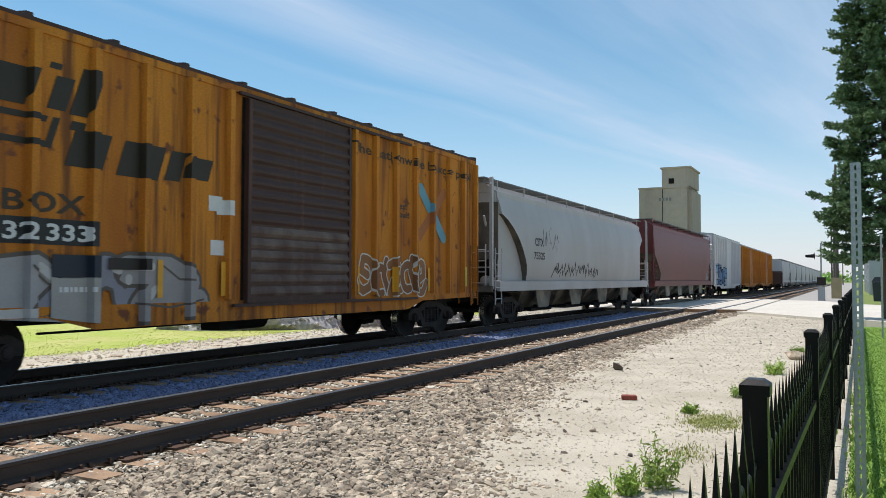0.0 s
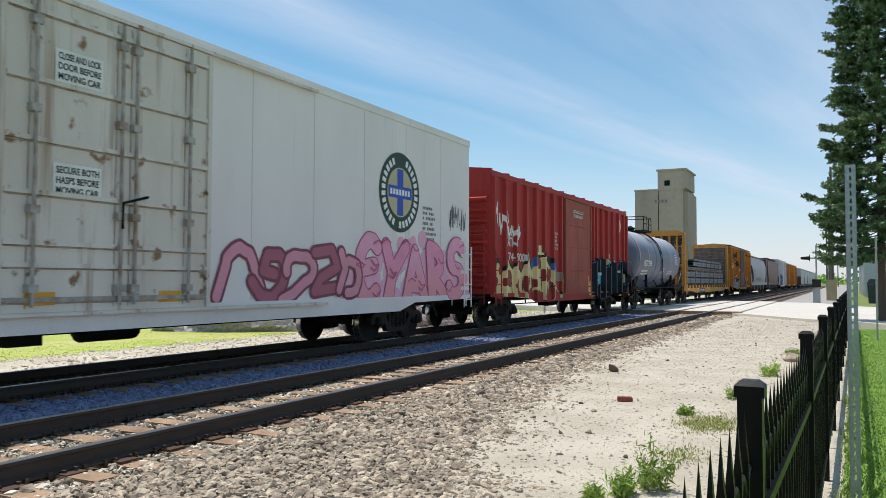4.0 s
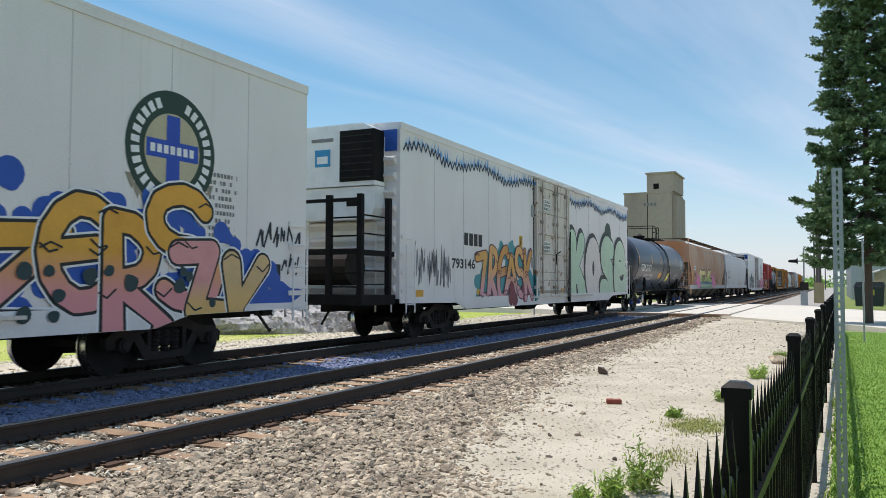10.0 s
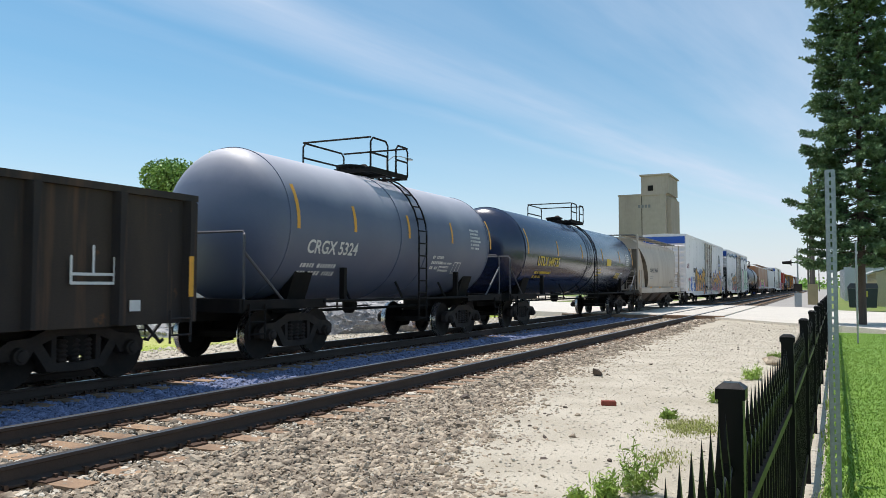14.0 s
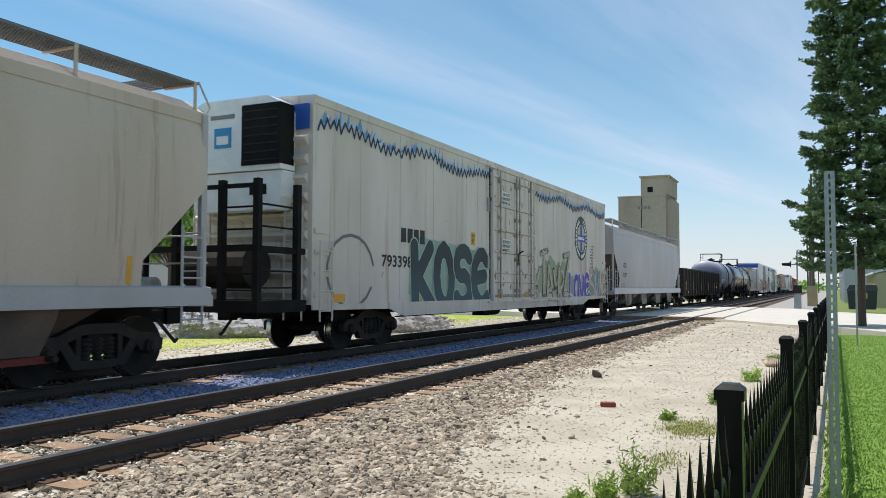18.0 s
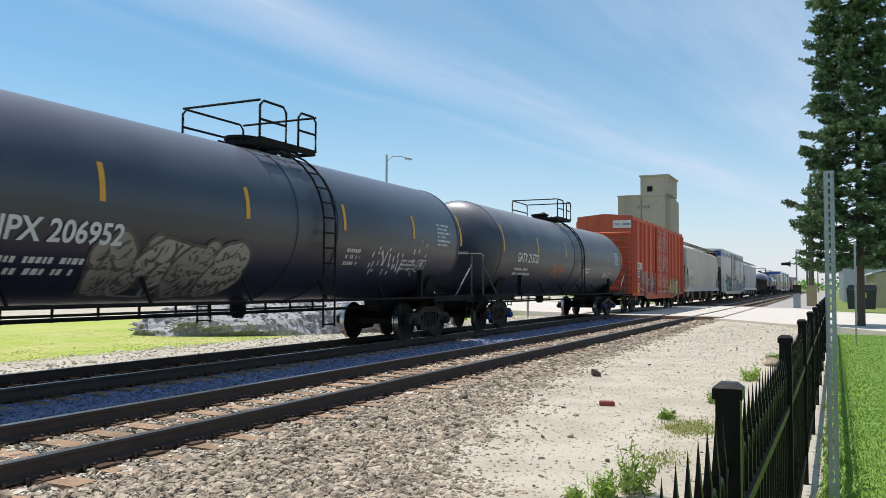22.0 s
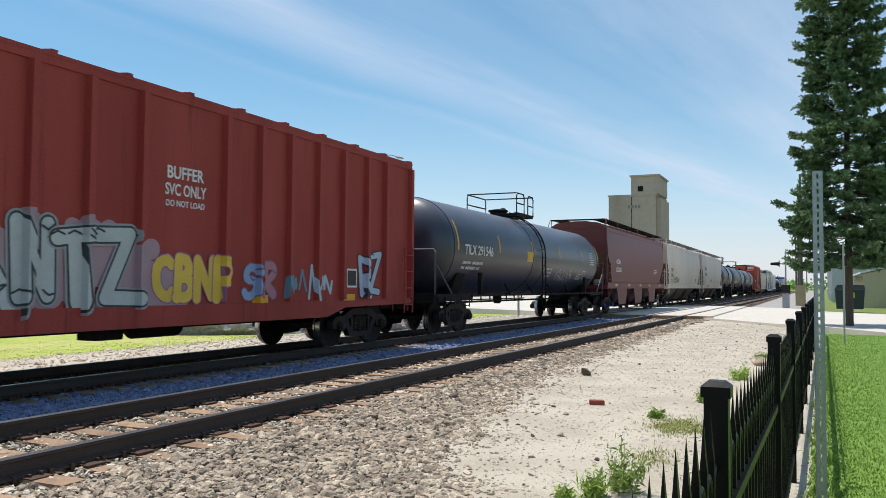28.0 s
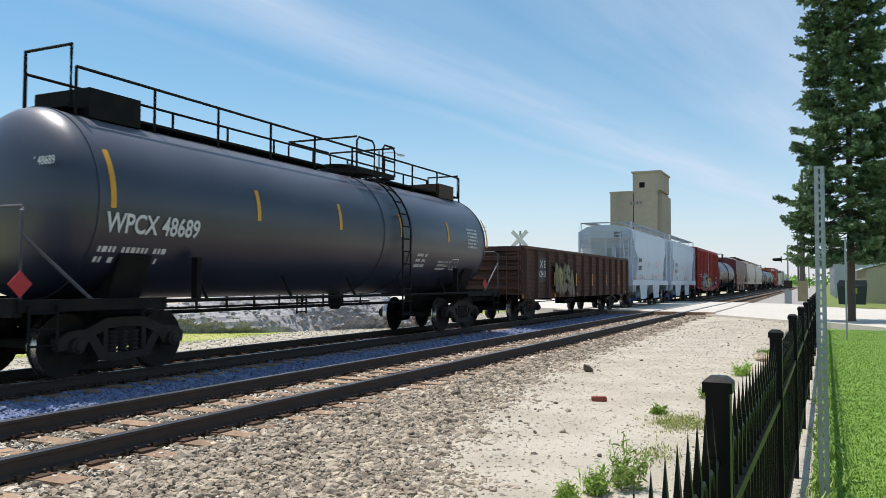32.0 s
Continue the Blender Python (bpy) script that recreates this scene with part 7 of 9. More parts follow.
# tan hopper
car, half, face = hopper(-96.92, -116.79, "rust-stained tan covered hopper with pink and yellow graffiti", P["tan"], top=4.15, slope=1.25, zmid=2.95, sill=1.25, rng=rng, bay_mat=P["shaded_grime"], walk_h=0.3, band=P["silver2"], grate=M["truck"], plates=False)
plate(car, -8.0, 2.43, 0.95, 0.3, M["white_mark"], face, 0.005, "number_panel")
write(car, "WLPX", -7.95, 2.48, 0.85, 0.2, M["black_mark"], face, 0.01)
write(car, "620232", -8.0, 1.98, 1.3, 0.24, M["black_mark"], face)
bars(car, -8.0, 1.5, 1.1, 0.26, 2, M["grey_mark"], face, rng)
low_face = lambda x, z: -1.54 if z < 1.36 else face(x, z)
patch(car, [(-6.85, 1.2), (-6.8, 1.6), (-6.2, 1.95), (-5.5, 2.25), (-4.9, 2.2), (-4.9, 1.36), (-5.7, 1.1)], can("cf6f96"), low_face, 0.006)
patch(car, [(1.0, 1.12), (1.0, 2.4), (1.7, 2.2), (2.8, 2.1), (3.65, 1.8), (3.5, 1.2)], can("cf6f96"), low_face, 0.006)
blots(car, [(-6.35, 2.15), (-6.9, 1.75), (-6.7, 2.1), (-7.1, 1.5), (2.6, 2.35), (3.0, 2.3)], 0.16, can("cf6f96"), face, rng, 0.007)
bm = bmesh.new()
spray(bm, [[(x, 1.4), (x + 0.08, min(1.75 + 0.3 * (x + 6.6), 2.15))] for x in np.arange(-6.6, -5.0, 0.22)] + [[(x, 1.4), (x + 0.05, 2.15 - 0.13 * (x - 1.2))] for x in np.arange(1.3, 3.5, 0.24)], 0.014, face, 0.011)
part("graffiti_line", bm, can("a33d70"), car)
piece(car, -5.35, 1.56, 6.8, 0.86, face, rng, ["e0cf8c", "dcca82"], "6a3a34", letters="STAEL", fat=0.165, out=0.012, low="a9b66c", wild=0.25, edge_w=0.1, squeeze=1.15)
blots(car, [(rng.uniform(-5.0, 1.2), rng.uniform(1.7, 2.3)) for _ in range(26)], 0.045, can("7a8a4a"), face, rng, 0.05, "painted_spot")
blots(car, [(-5.2, 2.1), (-3.3, 2.3), (-1.6, 2.0), (0.2, 2.1), (-4.2, 1.6), (-2.2, 1.7)], 0.09, can("2f6f9c"), face, rng, 0.011, "painted_spot")
patch(car, [(-5.9, 1.58), (-5.5, 1.1), (1.45, 1.1), (1.45, 1.6)], can("22506e"), low_face, 0.03, soft=0)
patch(car, [(-5.3, 1.56), (-5.1, 1.14), (1.35, 1.14), (1.4, 1.57)], can("7f9866"), low_face, 0.034, soft=0)
bm = bmesh.new()
spray(bm, [[(x, 1.5), (x + 0.25, 1.2), (x + 0.5, 1.5), (x + 0.55, 1.2)] for x in np.arange(-4.7, 1.0, 1.05)], 0.018, low_face, 0.037)
part("graffiti_line", bm, can("243c2c"), car)
bm = bmesh.new()
spray(bm, [[(x + 0.35, 1.45), (x + 0.5, 1.25), (x + 0.75, 1.2)] for x in np.arange(-4.7, 1.0, 1.05)], 0.012, low_face, 0.039)
part("graffiti_line", bm, can("e8ecda"), car)
scrawl(car, 4.0, 1.5, 1.8, 0.5, face, rng, "3a3634", 8)
marks(car, [-8.5], 1.63, face, 0.13, 0.9)
marks(car, [-5.6, -2.8, 0.4, 3.6, 6.4, 8.5], 1.4, face, 0.09, 0.5)

# black tank car
car, half, face = tank_car(-118.55, -134.2, "black tank car with white stencils, rails and blue caps", P["black"], platform=0.85, letter="TCBX 231073", lx=-6.0, lw=2.6, lz=2.08, lh=0.38, rng=rng, cap="blue")
for k, line in enumerate(("LD LMT 210500 LB  95450 KG", "LT WT   75500 LB  34250 KG")):
    write(car, line, -5.0, 1.82 - 0.2 * k, 2.3, 0.12, M["white_mark"], face, 0.009)
plate(car, -1.1, 1.75, 0.75, 0.3, can("c78a24"), face, 0.007, "label_panel", cut=1)
plate(car, 1.5, 1.62, 0.65, 0.5, can("d8c230"), face, 0.007, "label_panel", "yellow and white placard", cut=1)
plate(car, -5.0, 1.5, 0.18, 0.16, can("b02828"), face, 0.007, "label_panel")

# refrigerator cars with tall graffiti
car, half, face = reefer(-135.54, -158.09, "white refrigerator car with pale green graffiti and icicle band", P["white"], rng=rng, door=(-2.15, 1.5))
piece(car, 1.62, 0.8, 9.3, 2.55, face, rng, ["b3c9b0", "d8cdc8", "b3c9b0", "bccdb6"], "1c2023", letters="kose", fat=0.148, edge_w=0.06, drop=(-0.13, 0.1))
cloud(car, -6.9, 0.85, 4.7, 1.7, can("3f8a90"), face, rng)
piece(car, -6.8, 0.72, 4.4, 1.7, face, rng, ["cf9a4c", "d8a262", "c98f46"], "5c3038", letters="ZREASK", fat=0.14, wild=0.5, low="c9949a", squeeze=1.2, edge_w=0.04)
blots(car, [(rng.uniform(-5.0, -2.6), rng.uniform(0.85, 1.3)) for _ in range(8)], 0.2, can("7a2f3c"), face, rng, 0.034)
disc(car, 7.55, 3.55, 0.55, can("23382c"), face, 0.005)
for a in (-10.6, -9.9, -9.2):
    scrawl(car, a, 1.2, 0.6, 1.2, face, rng, "4c4c52", 5)
write(car, "793146", -8.5, 1.78, 1.5, 0.27, M["black_mark"], face)
car, half, face = reefer(-161.71, -184.39, "clean white refrigerator car with orange graffiti and blue end sign", P["white"], unit=False, crest=False, blue_end=True, rng=rng, emblem_at=7.95, door=(-1.5, 2.2))
cloud(car, -7.5, 0.85, 6.3, 1.75, can("2c62a8"), face, rng)
piece(car, -6.75, 0.72, 5.0, 1.75, face, rng, ["d09a3e", "d6a044", "cf9440"], "17181a", letters="OREIS", fat=0.175, wild=0.3, low="d79a72", edge_w=0.07, squeeze=1.15, drop=(0.05, 0.04))
blots(car, [(rng.uniform(-6.9, -2.2), rng.uniform(1.0, 2.1)) for _ in range(18)], 0.05, can("e8d9c0"), face, rng, 0.045)
cloud(car, 1.6, 0.8, 9.0, 1.95, can("2450a6"), face, rng)
patch(car, [(9.4, 0.85), (9.3, 1.3), (10.3, 1.25), (11.25, 1.3), (11.2, 1.1), (10.4, 0.9)], can("2450a6"), face, 0.0045)
piece(car, 2.0, 0.68, 6.7, 1.7, face, rng, ["d59a34", "d89e3a", "d29632"], "14181c", letters="DAYZERS", fat=0.135, wild=0.6, low="d28a8c", rim="e6e2de", edge_w=0.045, squeeze=1.45)
piece(car, 8.1, 0.72, 1.9, 1.1, face, rng, ["d0908e", "c9a878"], "14181c", letters="ZV", fat=0.16, wild=0.4, low="d0a868", rim="e6e2de", edge_w=0.04, out=0.036)
blots(car, [(rng.uniform(2.4, 8.8), rng.uniform(0.85, 1.6)) for _ in range(20)], 0.11, can("20383c"), face, rng, 0.048)
scrawl(car, 9.9, 2.0, 1.3, 0.45, face, rng, "20242c", 6, 0.022)
scrawl(car, 10.6, 1.5, 0.5, 0.4, face, rng, "20242c", 3, 0.02)
for k in range(11):
    a = math.radians(212 + 11.5 * k)
    x = 7.95 + 0.93 * math.cos(a)
    patch(car, [(x - 0.1, 3.36 + 0.8 * math.sin(a)), (x + 0.1, 3.36 + 0.8 * math.sin(a)), (x + 0.02, 3.36 + 1.12 * math.sin(a) - rng.uniform(0, 0.12))], can("8f8674"), face, 0.0055, "paint_drip", soft=0)
for k in range(12):
    disc(car, -8.9 + rng.uniform(-0.3, 0.5), 0.95 + rng.uniform(0, 1.1), rng.uniform(0.1, 0.2), can("3568b8"), face, 0.006 + 0.0006 * k, n=14, name="paint_blot")
blots(car, [(-9.85, 1.8), (-9.75, 1.5), (-9.85, 1.2), (-9.6, 0.95), (-9.7, 1.65)], 0.24, can("73857a"), face, rng, 0.007)
scrawl(car, -11.0, 2.6, 1.2, 0.45, face, rng, "6a2a38", 7, 0.022)
scrawl(car, -10.4, 1.7, 1.1, 0.35, face, rng, "a02838", 6, 0.025)
write(car, "793991", -8.25, 1.8, 1.45, 0.26, M["black_mark"], face)

# rounded grey hopper
car, half, face = hopper(-187.29, -199.7, "dusty grey rounded covered hopper with roof rail", P["khaki"], top=3.7, slope=1.68, zmid=3.46, round_side=True, end_round=True, bays=3, sill=1.2, rng=rng, bay_mat=P["bay"], walk_h=0.26, plates=False)
write(car, "NAHX 94044", -3.6, 2.15, 2.2, 0.28, M["black_mark"], face)
bars(car, -3.7, 1.8, 1.1, 0.2, 2, M["grey_mark"], face, rng)
scrawl(car, 2.4, 1.5, 1.5, 0.35, face, rng, "4a4640", 7)
plate(car, -5.68, 1.5, 0.14, 0.95, M["yellow_mark"], lambda x, z: -1.282, 0.006, "reflector", cut=1)
flats(car, [-3.9, -1.3, 2.8], 1.26, lambda x, z: -1.54, 0.5, 0.09)

# long glossy tank car, slate tank car, black gondola
car, half, face = tank_car(-201.2, -218.9, "glossy black tank car with yellow lettering", P["gloss"], platform=0.55, letter="UTLX 649735", letter_mat=M["yellow_letter"], crown="white", lx=-6.35, lw=2.4, lz=2.08, lh=0.34, rng=rng)
plate(car, 2.85, 2.3, 0.8, 0.3, M["yellow_letter"], face, 0.006, "label_panel", cut=1)
car, half, face = tank_car(-220.29, -231.7, "slate-blue tank car with white stencils", P["slate"], platform=0.4, letter="CRGX 5324", lx=-3.9, lw=1.8, lz=2.0, lh=0.27, rng=rng)
car, half, face = gondola(-232.94, -253.5, "black steel gondola with rust streaks and yellow strips", P["gon"], top=2.78, posts=15, rng=rng, corrugated=0)
for x in (-9.4, -6.0, -2.0, 2.2, 6.2, 10.05):
    plate(car, x, 1.2, 0.1, 0.62, M["yellow_mark"], lambda a, b: -1.58, 0.006, "reflector")
for x in (-8, -4.1, -0.4, 3.4, 9.0):
    plate(car, x, 1.0, 0.2, 0.16, M["white_mark"], face, 0.006, "label_panel")
bm = bmesh.new()
spray(bm, [[(8.0, 1.4), (8.0, 1.75)], [(8.0, 1.4), (8.7, 1.4)], [(8.7, 1.4), (8.7, 1.75)], [(8.0, 1.52), (8.7, 1.52)], [(8.35, 1.52), (8.35, 1.9)]], 0.02, face, 0.03)
part("stencil_frame", bm, M["white_mark"], car)

# grey hopper and the third refrigerator car
car, half, face = hopper(-254.88, -273.56, "light grey covered hopper with black stencils", P["silver2"], top=4.15, slope=1.25, zmid=2.95, sill=1.25, rng=rng, bay_mat=P["shaded_grime"], walk_h=0.3, band=P["silver"], grate=M["galv"])
write(car, "UTCX", -7.4, 2.36, 0.72, 0.24, M["black_mark"], face)
write(car, "52109", -7.42, 1.9, 0.78, 0.22, M["black_mark"], face)
bars(car, -7.6, 1.42, 1.0, 0.2, 2, M["grey_mark"], face, rng)
marks(car, [-8.1, -4.6, -1.4, 1.8], 1.38, face, 0.09, 0.5)
marks(car, [-8.1], 1.8, face, 0.09, 0.5)
write_end(car, "UTCX", -half + 0.1, -0.55, 3.7, 0.5, 0.16, M["black_mark"])
write_end(car, "52109", -half + 0.1, -0.5, 3.45, 0.55, 0.16, M["black_mark"])
car, half, face = reefer(-275.19, -297.8, "dirty white refrigerator car with dark graffiti and round badge", P["white_old"], rng=rng, emblem_at=7.4, door=(-2.3, 1.45))
patch(car, [(-7.4, 0.75), (-7.3, 2.6), (-5.5, 2.55), (-2.6, 2.35), (-2.5, 0.8)], can("8fa596"), face, 0.005)
piece(car, -7.2, 0.72, 4.7, 1.85, face, rng, ["22343a", "1d2b31"], "9db8ac", letters="KOSE", fat=0.15, edge_w=0.035, wild=0.1, squeeze=1.1, low="2f4a52")
cloud(car, 1.6, 1.2, 4.6, 1.1, can("8b9a78"), face, rng)
piece(car, 1.7, 0.72, 3.9, 1.65, face, rng, ["b3aa98", "a9a08c"], "2e2c28", letters="KTAYRZ", fat=0.12, wild=0.6, edge_w=0.02, low="b0a294", squeeze=1.3)
piece(car, 5.6, 0.78, 2.9, 1.15, face, rng, ["5a4ab0", "5240a8"], "d4d0ea", letters="LOVE", fat=0.14, edge_w=0.025, wild=0.2, squeeze=1.15, drop=(0.03, 0.03))
cloud(car, 8.5, 1.0, 2.4, 1.1, can("7f947c"), face, rng)
piece(car, 8.6, 0.72, 2.3, 1.35, face, rng, ["c3a49a", "9ab0c0", "c9b0a4"], "52604e", letters="SVN", fat=0.13, wild=0.4, edge_w=0.02)
write(car, "793398", -8.65, 1.82, 1.45, 0.28, M["black_mark"], face)
bm = bmesh.new()
spray(bm, [[(-9.9 + 0.9 * math.cos(a), 1.7 + 0.75 * math.sin(a)), (-9.9 + 0.9 * math.cos(a + 0.35), 1.7 + 0.75 * math.sin(a + 0.35))] for a in np.arange(0.2, 5.6, 0.35)], 0.035, face, 0.008)
part("graffiti_tag", bm, can("6a6a6c"), car)

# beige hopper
car, half, face = hopper(-300.58, -319.1, "beige covered hopper with white reporting panel", P["beige"], top=4.15, slope=1.25, zmid=2.95, sill=1.25, rng=rng, bay_mat=P["bay"], walk_h=0.3, band=P["silver2"], end_mat=P["end_shade"], ladder_mat=P["silver2"], gate_mat=can("7a2c28"))
plate(car, -7.6, 2.28, 1.1, 0.34, M["white_mark"], face, 0.005, "number_panel")
write(car, "ASOX", -7.45, 2.36, 0.8, 0.19, M["black_mark"], face, 0.01)
write(car, "59944", -7.52, 1.9, 0.95, 0.24, M["grey_mark"], face)
bars(car, -7.6, 1.45, 2.2, 0.2, 2, M["grey_mark"], face, rng)
marks(car, [-7.95], 1.4, face, 0.12, 0.85)
marks(car, [-3.6, -0.5, 2.4, 7.6], 1.4, face, 0.09, 0.4)
boxed(car, -4.6, 2.2, 0.34, 0.3, face)
write_end(car, "ASOX", -half + 0.1, -0.35, 3.75, 0.55, 0.16, M["black_mark"])

# red boxcar
car, half, face = boxcar(-320.82, -336.79, "red-oxide boxcar with grey graffiti and panelled door", P["redoxide"], height=4.98, door=(-1.85, 1.7), posts_x=[-7.85, -7.3, -6.07, -5.1, -3.9, -2.6, 2.2, 3.36, 4.57, 5.95, 7.2, 7.85], rng=rng, roof_mat=P["redoxide"], door_kind="plug")
rib = face
plate(car, -7.02, 2.32, 0.9, 0.36, M["white_mark"], rib, 0.006, "number_panel")
write(car, "CIBX", -6.95, 2.38, 0.74, 0.24, M["black_mark"], rib, 0.012)
plate(car, -7.0, 1.88, 0.88, 0.36, M["white_mark"], rib, 0.006, "number_panel")
write(car, "150883", -6.95, 1.94, 0.76, 0.24, M["black_mark"], rib, 0.012)
bars(car, -6.95, 1.35, 0.8, 0.3, 2, can("d0b8a8"), rib, rng)
plate(car, -6.85, 1.05, 0.5, 0.24, M["yellow_mark"], rib, 0.006, "label_panel")
plate(car, -5.85, 1.85, 0.9, 0.3, can("9a9a98"), rib, 0.006, "painted_patch")
piece(car, -6.2, 0.78, 4.2, 1.45, rib, rng, ["8c6a62", "96786e", "84625a"], "c4b4aa", letters="RSAK", fat=0.14, wild=0.35, edge_w=0.02, low="7a4a40")
cloud(car, 2.1, 0.85, 3.8, 1.0, can("8d8462"), rib, rng)
piece(car, 2.2, 0.8, 3.6, 1.0, rib, rng, ["9a9478", "a89a70"], "6a5a40", letters="SNARE", fat=0.14, wild=0.3, edge_w=0.02)
marks(car, [-7.55], 1.0, rib, 0.12, 1.0)
marks(car, [-4.2, -0.7, 1.9, 5.6], 1.3, rib, 0.1, 0.5)
plate(car, -3.2, 2.4, 0.22, 0.26, can("c46a4a"), rib, 0.006, "label_panel")
part("end_sign", boxes((-half - 0.056, -half - 0.052, -1.4, -0.45, 4.45, 4.85)), M["white_mark"], car)
write_end(car, "CIBX 150883", -half - 0.056, -0.5, 4.58, 0.85, 0.13, M["black_mark"])

# three black tank cars
car, half, face = tank_car(-338.9, -356.6, "dusty black tank car with white lettering", P["dusty"], platform=0.9, letter="GATX 215722", lx=-6.2, lw=2.1, lz=2.16, lh=0.31, rng=rng, cap="blue")
scrawl(car, -2.6, 1.7, 1.4, 0.5, face, rng, "a8641c", 8, 0.03)
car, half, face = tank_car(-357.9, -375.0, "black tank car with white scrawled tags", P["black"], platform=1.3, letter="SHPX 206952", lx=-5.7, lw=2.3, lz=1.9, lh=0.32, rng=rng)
piece(car, -3.9, 1.25, 3.0, 0.7, face, rng, ["8c857c", "9a938a"], "5a554e", count=4, fat=0.22)
scrawl(car, 3.2, 1.6, 1.5, 0.7, face, rng, "c8c8cc", 8, 0.022)
scrawl(car, 5.1, 1.6, 0.7, 0.9, face, rng, "c8c8cc", 4, 0.022)
car, half, face = tank_car(-376.31, -388.1, "short black tank car with yellow lettering", P["black"], platform=0.0, letter="UTLX 600517", letter_mat=M["yellow_letter"], lx=-3.9, lw=1.95, lz=2.13, lh=0.29, rng=rng)
bars(car, -4.05, 2.62, 1.3, 0.1, 1, M["yellow_letter"], face, rng)
bars(car, 3.4, 2.0, 0.9, 0.8, 8, M["white_mark"], face, rng)

# two cream hoppers and a wine-red one
for f0, r0, a, b, lab in ((-389.05, -405.4, "GBRX", "67080", "cream covered hopper with dark bays and faint tags"), (-406.94, -424.0, "GACX", "101060", "cream covered hopper with a black scrawled tag")):
    car, half, face = hopper(f0, r0, lab, P["cream"], top=4.2, slope=1.3, zmid=2.95, sill=1.45, bays=3, rng=rng, bay_mat=P["bay"], walk_h=0.24, bay_low=0.44, plates=False)
    if a == "GBRX":
        write(car, a, -6.2, 2.92, 1.2, 0.32, M["black_mark"], face)
        write(car, b, -6.2, 2.4, 1.32, 0.3, M["black_mark"], face)
        scrawl(car, -2.2, 1.75, 1.7, 0.5, face, rng, "9a7a72", 7, 0.03)
        scrawl(car, 0.2, 1.7, 3.6, 0.4, face, rng, "b0a296", 9, 0.03)
        scrawl(car, -5.0, 1.42, 1.0, 0.16, lambda x, z: -1.54, rng, "2a2826", 5, 0.02)
    else:
        write(car, a, -6.9, 2.44, 1.1, 0.26, M["black_mark"], face)
        write(car, b, -6.9, 2.06, 1.12, 0.26, M["black_mark"], face)
        piece(car, -5.45, 1.62, 1.6, 0.5, face, rng, ["2e2c2a"], "2e2c2a", letters="RIEGA", fat=0.07, edge_w=0.004, wild=0.3)
        write(car, "2017", -3.65, 1.72, 0.7, 0.26, can("2e2c2a"), face)
    bars(car, -6.9, 1.72, 1.2, 0.24, 2, M["grey_mark"], face, rng)
    flats(car, list(np.linspace(-half + 1.2, half - 1.4, 6)), 1.38, lambda x, z: -1.54, 0.5, 0.13)
    boxed(car, -4.6, 2.4, 0.28, 0.3, face)
    plate(car, half - 3.0, 1.75, 0.3, 0.3, M["black_mark"], face, 0.006, "label_panel")
write_end(car, "GACX", -half + 0.1, -0.55, 3.72, 0.5, 0.15, M["black_mark"])
write_end(car, "101060", -half + 0.1, -0.5, 3.48, 0.6, 0.15, M["black_mark"])
car, half, face = hopper(-425.43, -441.2, "wine-red covered hopper with white stencils", P["wine"], top=4.2, slope=1.3, zmid=2.95, sill=1.45, bays=3, rng=rng, cap="blue", walk_h=0.24, bay_low=0.44, grate=M["under"])
write(car, "NOKX", -5.9, 2.5, 1.0, 0.24, M["white_mark"], face)
write(car, "822621", -5.9, 2.1, 1.2, 0.24, M["white_mark"], face)
bars(car, 4.4, 2.15, 0.9, 0.3, 3, M["white_mark"], face, rng)
flats(car, [-6.4, -3.4, -0.4, 2.3, 5.8], 1.38, lambda x, z: -1.54, 0.55, 0.13)

# black tank car and the oxide-red buffer car
car, half, face = tank_car(-442.22, -460.0, "black tank car with white stencils and tags", P["black"], platform=-0.2, radius=1.42, mid=2.45, letter="TILX 291546", lx=-7.0, lw=2.2, lz=2.25, lh=0.3, rng=rng)
plate(car, -1.8, 2.2, 0.6, 0.35, can("c79a24"), face, 0.007, "label_panel", cut=1)
scrawl(car, 2.0, 1.55, 2.2, 0.5, face, rng, "c0c0c4", 8, 0.022)
car, half, face = boxcar(-461.51, -476.8, "oxide-red ribbed buffer hopper with graffiti along its foot", P["buffer"], height=4.3, door=None, posts_x=[-7.55, -6.6, -5.6, -4.7, -3.75, -2.84, -1.95, -1.01, 0.82, 1.75, 2.63, 3.57, 4.5, 5.47, 6.3, 7.55], rng=rng, roof_mat=P["buffer"], name="covered_hopper")
rib = face
for x in np.linspace(-6.2, 6.2, 7):
    part("roof_hatch", shape(lathe, [(4.42, 0.32), (4.6, 0.32), (4.66, 0.2)], 14, "z"), P["buffer"], car, at=pose(x, 0, 0))
write(car, "BUFFER", -0.48, 2.98, 0.8, 0.2, M["white_mark"], rib)
write(car, "SVC ONLY", -0.52, 2.72, 0.9, 0.19, M["white_mark"], rib)
write(car, "DO NOT LOAD", -0.5, 2.55, 0.85, 0.1, M["white_mark"], rib)
cloud(car, -4.6, 1.05, 4.6, 1.1, can("9a7f86"), rib, rng)
piece(car, -4.4, 0.98, 3.3, 1.15, rib, rng, ["aab0ae", "b2b6b3"], "2e3634", letters="SANTZ", fat=0.13, wild=0.3, rim="8f8f92", edge_w=0.03)
piece(car, -0.72, 1.05, 1.75, 0.76, rib, rng, ["cda93c", "d2ae40"], "8a5f86", letters="CBNP", fat=0.17, edge_w=0.02, wild=0.1, squeeze=1.2)
piece(car, 1.3, 1.1, 1.0, 0.65, rib, rng, ["7f93b4", "a06a78"], "6d5a6c", letters="SR", fat=0.12, wild=0.4, edge_w=0.02)
scrawl(car, 2.5, 1.05, 0.7, 0.6, rib, rng, "5f7f90", 3, 0.03)
